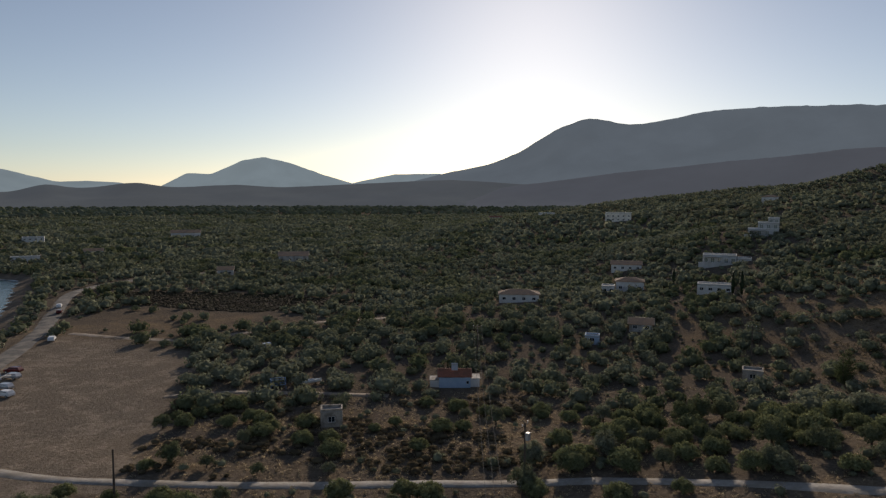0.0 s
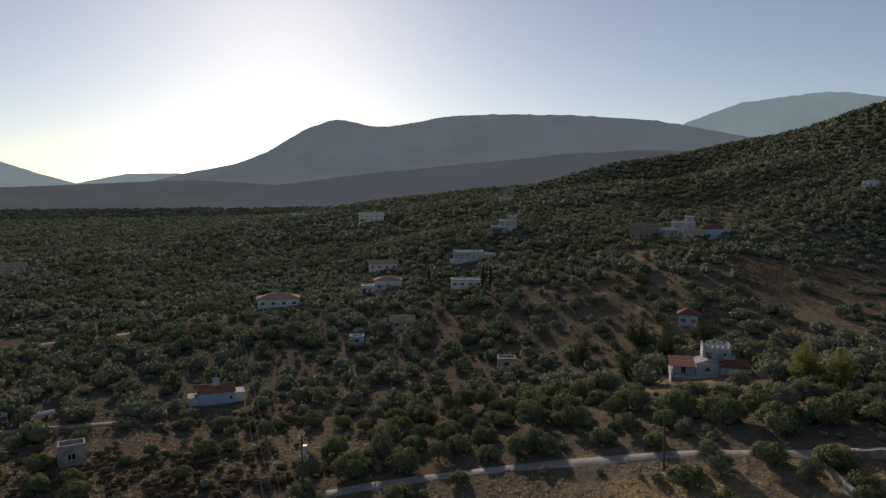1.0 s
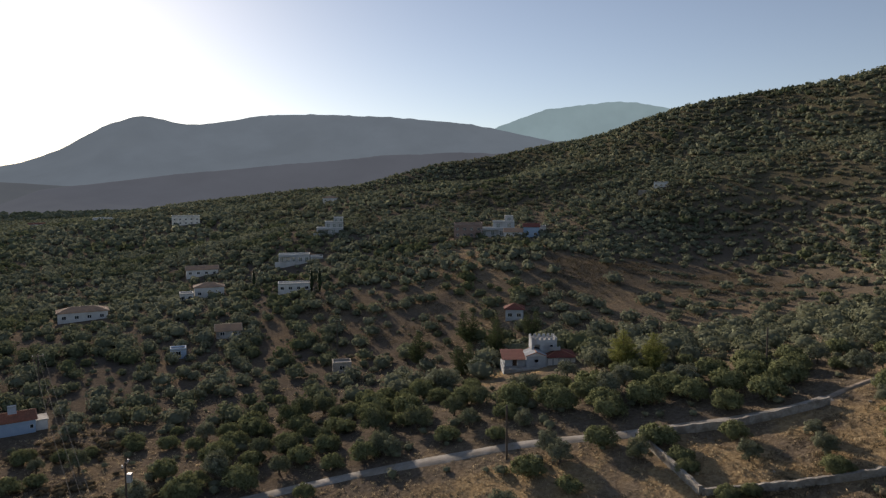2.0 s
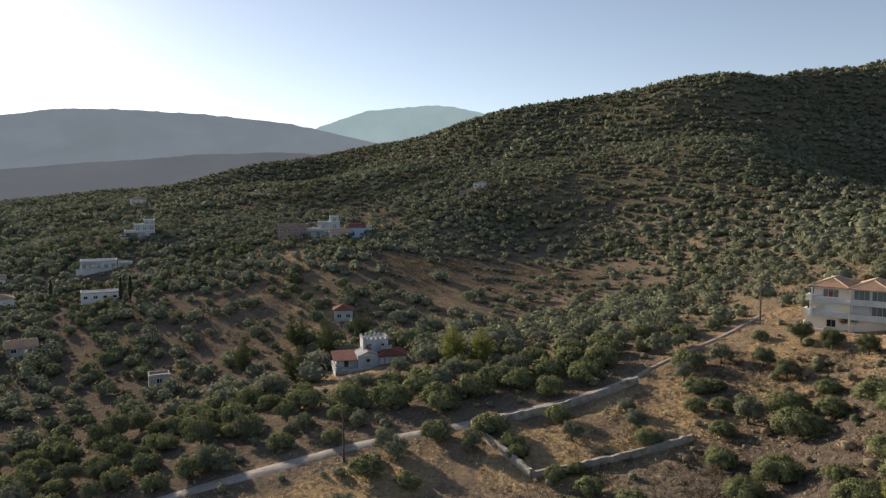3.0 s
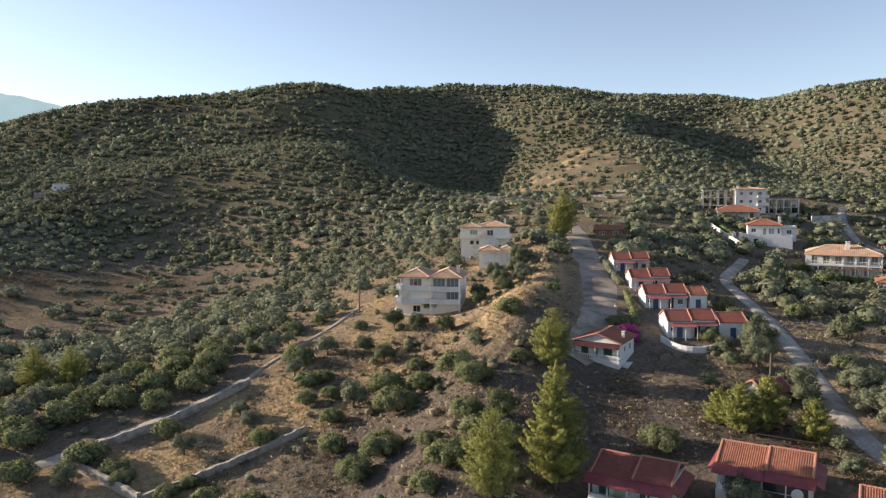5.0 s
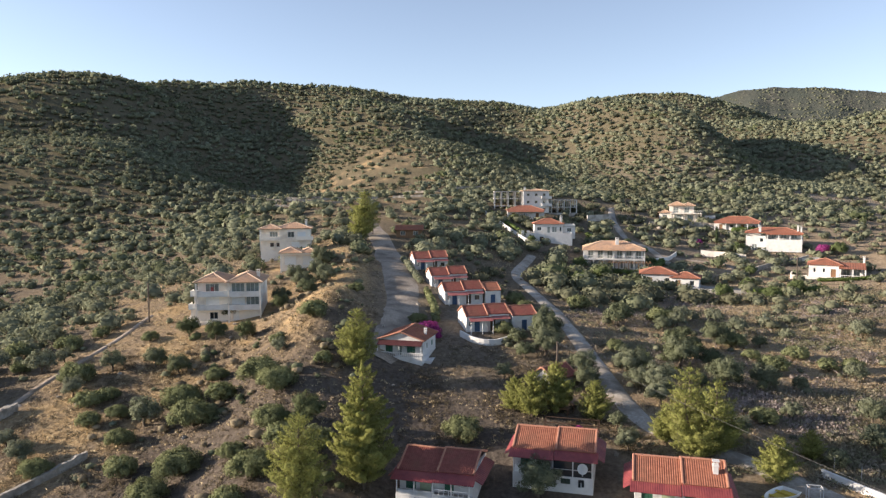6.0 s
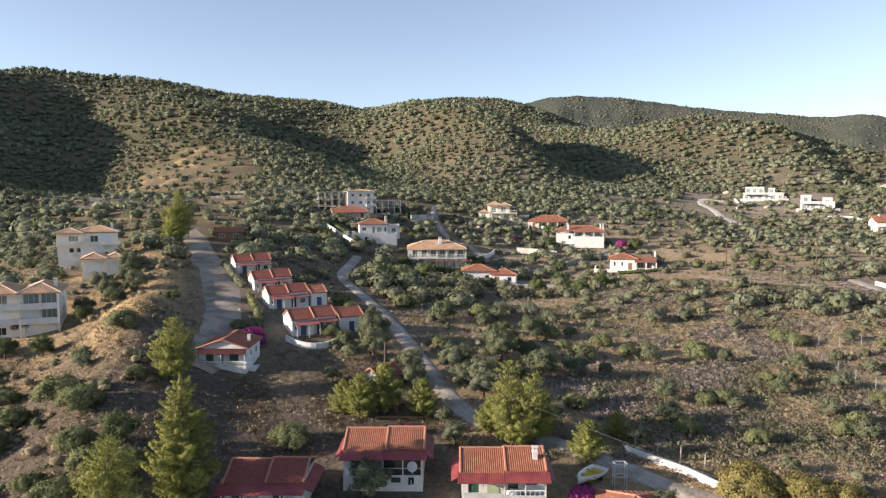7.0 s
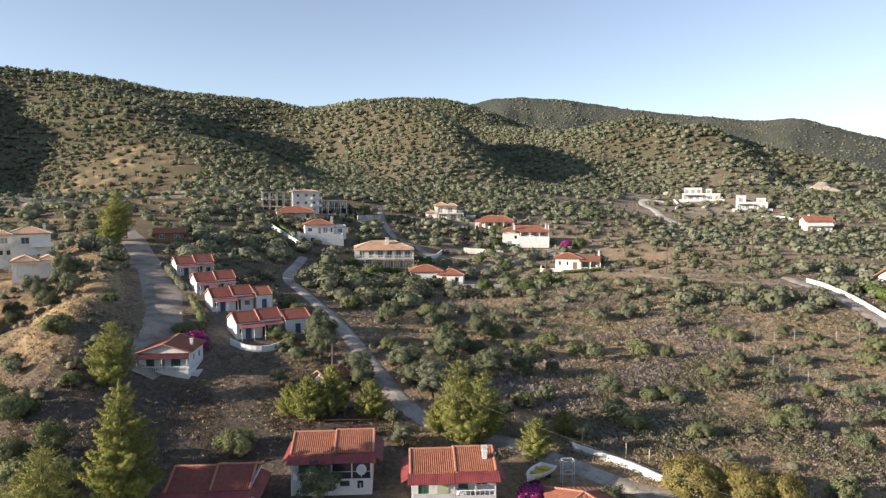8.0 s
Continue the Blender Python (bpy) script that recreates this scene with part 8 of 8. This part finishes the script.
thicket("maquis", "distant dark scrub on the ridges", x[~grove], y[~grove], tall[~grove] * 1.2, 1, 8, MAQUIS_LEAF, 0.8, "shrubs", 1.4)
x, y, tall = scatter(-1500, 1500, 0, 1950, 15.0, 1150, 1900)
keep = np.degrees(np.arctan2(x, y)) < 40
thicket("olive_grove", "far dark groves at the end of the plain", x[keep], y[keep], tall[keep] * 3.0, 1, 0, OLIVE_LEAF, 1.0, "trees")
# scrub over the back ridge: small uneven clumps set into its near face
ridge = np.empty(len(BACK_RIDGE.data.vertices) * 3, np.float32)
BACK_RIDGE.data.vertices.foreach_get("co", ridge)
ridge = ridge.reshape(260, 46, 3)
i, j = r.uniform(20, 230, 15000), r.uniform(6, 26.5, 15000)
i0, j0 = i.astype(int), j.astype(int)
fi, fj = (i - i0)[:, None], (j - j0)[:, None]
spot = (ridge[i0, j0] * (1 - fi) + ridge[i0 + 1, j0] * fi) * (1 - fj) + (ridge[i0, j0 + 1] * (1 - fi) + ridge[i0 + 1, j0 + 1] * fi) * fj
spot = spot[r.random(15000) < 0.35 + 0.9 * smooth(0.4, 0.6, fbm(spot[:, 0], spot[:, 1], 60.0, 3))]
size = r.uniform(1.3, 3.4, (len(spot), 1, 1))
corner = np.array([(1, 0, 0), (0, 1, 0), (-1, 0, 0), (0, -1, 0), (0, 0, 0.85), (0, 0, -0.5)], float)
side = np.array([(0, 1, 4), (1, 2, 4), (2, 3, 4), (3, 0, 4), (1, 0, 5), (2, 1, 5), (3, 2, 5), (0, 3, 5)])
clump = (corner[None] * r.uniform(0.7, 1.4, (len(spot), 6, 1)) * size + spot[:, None, :]).reshape(-1, 3)
clump_me = tree_mesh("ridge_scrub", clump, (side[None] + 6 * np.arange(len(spot))[:, None, None]).reshape(-1, 3), MAQUIS_LEAF, np.tile(unit(corner + np.array([0, 0, 0.2])), (len(spot), 1)))
tagged(new("ridge_scrub", clump_me), "dark scrub scattered over the back ridge", "shrubs", kind="stuff")
# reeds on the dark field behind the beach
REED = surface("dry_reeds", (0.045, 0.037, 0.025), (0.085, 0.07, 0.045), scale=0.3, rough=0.9, spread=0.2, island=True, gloss=0.08, patch=(0.06, 0.055, 0.03), patch_scale=0.04)
x, y = r.uniform(-150, -30, 9000), r.uniform(240, 312, 9000)
keep = (blob(x, y, -88, 274, 52, 19, -12) * 2.2 > 0.5 + 0.5 * fbm(x, y, 9.0, 2)) & (inland(x, y) > 12) & (near_line(x, y, LANES["coast_road"][0][::2]) > 8)
thicket("reed_bed", "dark brown reeds on a flat wet field", x[keep], y[keep], np.full(int(keep.sum()), 0.55), 1, 8, REED, 0.3, "reeds", 2.2)
# brown scrub over the dry field beyond the lane
x, y = r.uniform(-62, 22, 1500), r.uniform(94, 138, 1500)
keep = (smooth(0.44, 0.62, fbm(x * 0.6, y * 1.5, 9.0, 3)) > r.random(1500)) & clear_of(x, y)
thicket("field_scrub", "dark brown scrub and thistles on a dry field", x[keep], y[keep], np.full(int(keep.sum()), 1.0), 1, 34, FIELD_LEAF, 0.2, "shrubs", 1.5)
# dark banks of scrub across the bare field
bank_x, bank_y = [], []
for a, b in (((190, 134), (214, 114)), ((212, 142), (226, 130)), ((184, 146), (200, 138)), ((226, 124), (240, 110)), ((200, 160), (214, 152))):
    k = r.random(40)
    bank_x.append(a[0] + (b[0] - a[0]) * k + r.normal(0, 0.9, 40)), bank_y.append(a[1] + (b[1] - a[1]) * k + r.normal(0, 0.9, 40))
thicket("scrub_bank", "dark scrub along old field banks", np.concatenate(bank_x), np.concatenate(bank_y), np.full(200, 1.3), 1, 20, MAQUIS_LEAF, 0.24, "shrubs")
# small dry shrubs on the crest beside the gravel road and on the brown slope below it
x, y = r.uniform(60, 168, 900), r.uniform(-1, 34, 900)
keep = (smooth(0.42, 0.6, fbm(x, y, 8.0, 3)) > r.random(900)) & clear_of(x, y)
x, y = x[keep], y[keep]
dry = r.random(len(x)) < 0.5
for pick, leaf, words in ((dry, DRY_LEAF, "small dry brown shrubs on the golden crest"), (~dry, OLIVE_LEAF, "small grey-green shrubs on the golden crest")):
    thicket("crest_shrubs", words, x[pick], y[pick], r.uniform(0.6, 1.6, int(pick.sum())), 1, 60, leaf, 0.13, "shrubs")
# low shrubs between the taller ones
for near, reach, gap in ((NEAR - 60, 240, 3.4), (240, 470, 4.6)):
    x, y, tall = scatter(-620, 620, -620, 620, gap, near, reach, jitter=0.5)
    keep = r.random(len(x)) < (0.5 if reach < 300 else 0.8)
    x, y, tall = x[keep], y[keep], tall[keep]
    thicket("low_shrubs", "low olive-green and grey shrubs between taller ones", x, y, tall * 0.42, 1, 36 if reach < 300 else 12, MAQUIS_LEAF, 0.2 if reach < 300 else 0.32, "shrubs")


# clipped and loose hedges of the villa gardens
HEDGE_LEAF = surface("hedge_leaf", (0.06, 0.10, 0.025), (0.14, 0.19, 0.05), scale=1.0, rough=0.7, spread=0.35, island=True, through_light=0.25)


def hedge(points, tall, wide, label, leaf=HEDGE_LEAF):
    line = line_points(points, 0.55)
    n = len(line) * 60
    who = r.integers(len(line), size=n)
    d = r.normal(size=(n, 3))
    d /= np.linalg.norm(d, axis=1)[:, None]
    zz = ground(line[:, 0], line[:, 1])
    c = np.stack([line[who, 0], line[who, 1], zz[who] + tall * 0.5], -1) + d * np.array([wide * 0.5, wide * 0.5, tall * 0.52]) * r.uniform(0.8, 1.1, (n, 1))
    v, f, soft = leaf_fans(r, c, d, 0.16)
    bv, bf = BALL[1]
    cores = (bv[None] * np.array([wide * 0.42, wide * 0.42, tall * 0.45]) + np.stack([line[:, 0], line[:, 1], zz + tall * 0.48], -1)[:, None]).reshape(-1, 3)
    cf = (bf[None] + np.arange(len(line))[:, None, None] * len(bv)).reshape(-1, 3)
    soft = np.concatenate([soft, np.tile(unit(bv), (len(line), 1))])
    v, f = join([(v, f), (cores, cf)])
    me = tree_mesh("hedge", v, f, leaf, soft)
    return tagged(new("hedge", me), label, "hedge", "garden hedges")


hedge([(236, -45.5), (222, -48.5), (208, -52.5)], 1.5, 1.6, "yellow-green hedge behind a white garden wall")
hedge([(183, -80), (188, -84), (194, -88)], 2.2, 2.4, "bright green vine hedge beside the veranda")
hedge([(181, -66), (180, -74), (181, -80)], 1.6, 1.4, "green vines along the pergola edge")
hedge([(214, -72), (208, -78), (203, -86)], 1.5, 1.8, "long clipped hedge across the garden slope")
hedge([(220, -74), (213, -81), (208, -89)], 1.4, 1.6, "second clipped hedge on the garden slope")
hedge([(226, -128), (224, -134), (222, -141)], 2.4, 2.2, "tall green garden shrubs before the red-roofed villa")
hedge([(166, -118), (163, -124), (161, -130)], 1.0, 1.2, "low grey-green garden shrubs by the bungalow")
hedge([(154, -92), (150, -99), (149, -107)], 1.8, 2.2, "fresh green shrubs along a garden edge")
hedge([(78, -131), (86, -136), (92, -140)], 2.6, 2.6, "dense dark hedge beside the white house")
hedge([(112, -12.6), (122, -13.2), (132, -13.0)], 1.4, 1.4, "loose green shrubs along the gravel road", BUSH_LEAF)
hedge([(140, -12.6), (150, -11.6), (164, -10.6)], 1.3, 1.4, "loose pale shrubs along the gravel road", OLIVE_LEAF)


# low scrub and straw tufts between the bushes
def tufts(name, label, x, y, size, leaf, blades, long, upright, spray=0.17):
    """Little mounds of fine sprays, past counting."""
    n = len(x)
    who = np.repeat(np.arange(n), blades)
    d = r.normal(size=(n * blades, 3))
    d[:, 2] = np.abs(d[:, 2]) + upright
    d = unit(d)
    s = (size * r.uniform(0.55, 1.45, n)[who])[:, None]
    c = np.stack([x, y, ground(x, y) - 0.04], -1)[who] + d * s * r.uniform(0.5, 1.0, s.shape) * np.array([1.25, 1.25, 0.9])
    v, f, soft = leaf_fans(r, c, unit(d + np.array([0, 0, 0.5])), s * spray, long, 0.6)
    me = tree_mesh(name, v, f, leaf, soft)
    return tagged(new(name, me), label, "grass", kind="stuff")


def open_spots(count, x0, x1, y0, y1, near, reach):
    x, y = r.uniform(x0, x1, count), r.uniform(y0, y1, count)
    d, b = np.hypot(x, y), np.degrees(np.arctan2(x, y))
    keep = (d > near) & (d < reach) & (b > -36) & (b < 152) & (near_lanes(x, y) > 0.5) & ~inside(x, y, LOT) & (inland(x, y) > 5)
    for hx, hy, size in HOUSE_YARDS:
        keep &= np.hypot(x - hx, y - hy) > size
    return x[keep], y[keep]


def orchard(x, y):
    return inside(x, y, [(84, -91.5), (52, -86), (44, -112), (74, -106.5)])


def near_lanes(x, y):
    return np.minimum.reduce([near_line(x, y, line[::2]) - width / 2 for line, width in LANES.values()])


x, y = open_spots(150000, -80, 200, -150, 150, 55, 200)
gold = r.random(len(x)) < meadow(x, y) * 0.9 + 0.1 * blob(x, y, 95, -82, 64, 42, -30) + 0.45 * smooth(0.54, 0.66, fbm(x * 0.6, y * 1.6, 8.0, 3)) + 0.5 * blob(x, y, 82.5, -17, 4, 3, 0)
tufts("dry_grass", "golden dry grass tufts", x[gold], y[gold], 0.30, STRAW, 9, 2.4, 0.5)
heath = ~gold & (r.random(len(x)) < (0.25 + 0.45 * scrubby(x, y)) * (1 - 0.45 * dark_soil_and_shade(x, y)))
tufts("low_scrub", "grey-brown thorny low scrub", x[heath], y[heath], 0.36, DRY_LEAF, 11, 1.8, 0.3)
x, y = open_spots(26000, 54, 112, -32, 44, 54, 125)
keep = r.random(len(x)) < 0.15 + 0.6 * smooth(0.45, 0.62, fbm(x * 0.7, y * 1.6, 7.0, 3))
tufts("low_scrub", "brown thorny scrub and dead stalks on dark ground", x[keep], y[keep], 0.36, FIELD_LEAF, 12, 1.9, 0.5, 0.12)
# thistles and dead grass over the bare field and the open grove
x, y = open_spots(60000, 90, 265, 85, 262, 120, 340)
open_here = np.maximum(bare_field(x, y), 0.6 * blob(x, y, 118, 188, 50, 42, 0))
keep = r.random(len(x)) < open_here * (0.12 + 0.5 * smooth(0.45, 0.62, fbm(x, y * 1.6, 14.0, 3)))
tufts("dead_grass", "brown dead grass and thistles on a bare field", x[keep], y[keep], 0.62, FIELD_LEAF, 7, 1.5, 0.3)
# heath that covers the slope above the cottages
x, y = open_spots(120000, 35, 190, -150, -30, 55, 190)
cover = 0.62 * np.where(orchard(x, y), 0.15, 1.0) * blob(x, y, 95, -82, 64, 42, -30) * (0.3 + 1.2 * smooth(0.42, 0.58, fbm(x, y, 9.0, 3))) * (1 - 0.75 * smooth(0.5, 0.6, fbm(x - 30, y + 60, 20.0, 3)))
keep = r.random(len(x)) < cover
x, y = x[keep], y[keep]
green = r.random(len(x)) < 0.25 + 0.5 * smooth(0.45, 0.6, fbm(x + 70, y, 16.0, 2))
tufts("heath", "low purple-grey heath on the slope", x[~green], y[~green], 0.58, HEATH, 24, 1.5, 0.25, 0.125)
tufts("heath", "low olive-green cushion shrubs on the slope", x[green], y[green], 0.56, CUSHION, 24, 1.3, 0.25, 0.125)
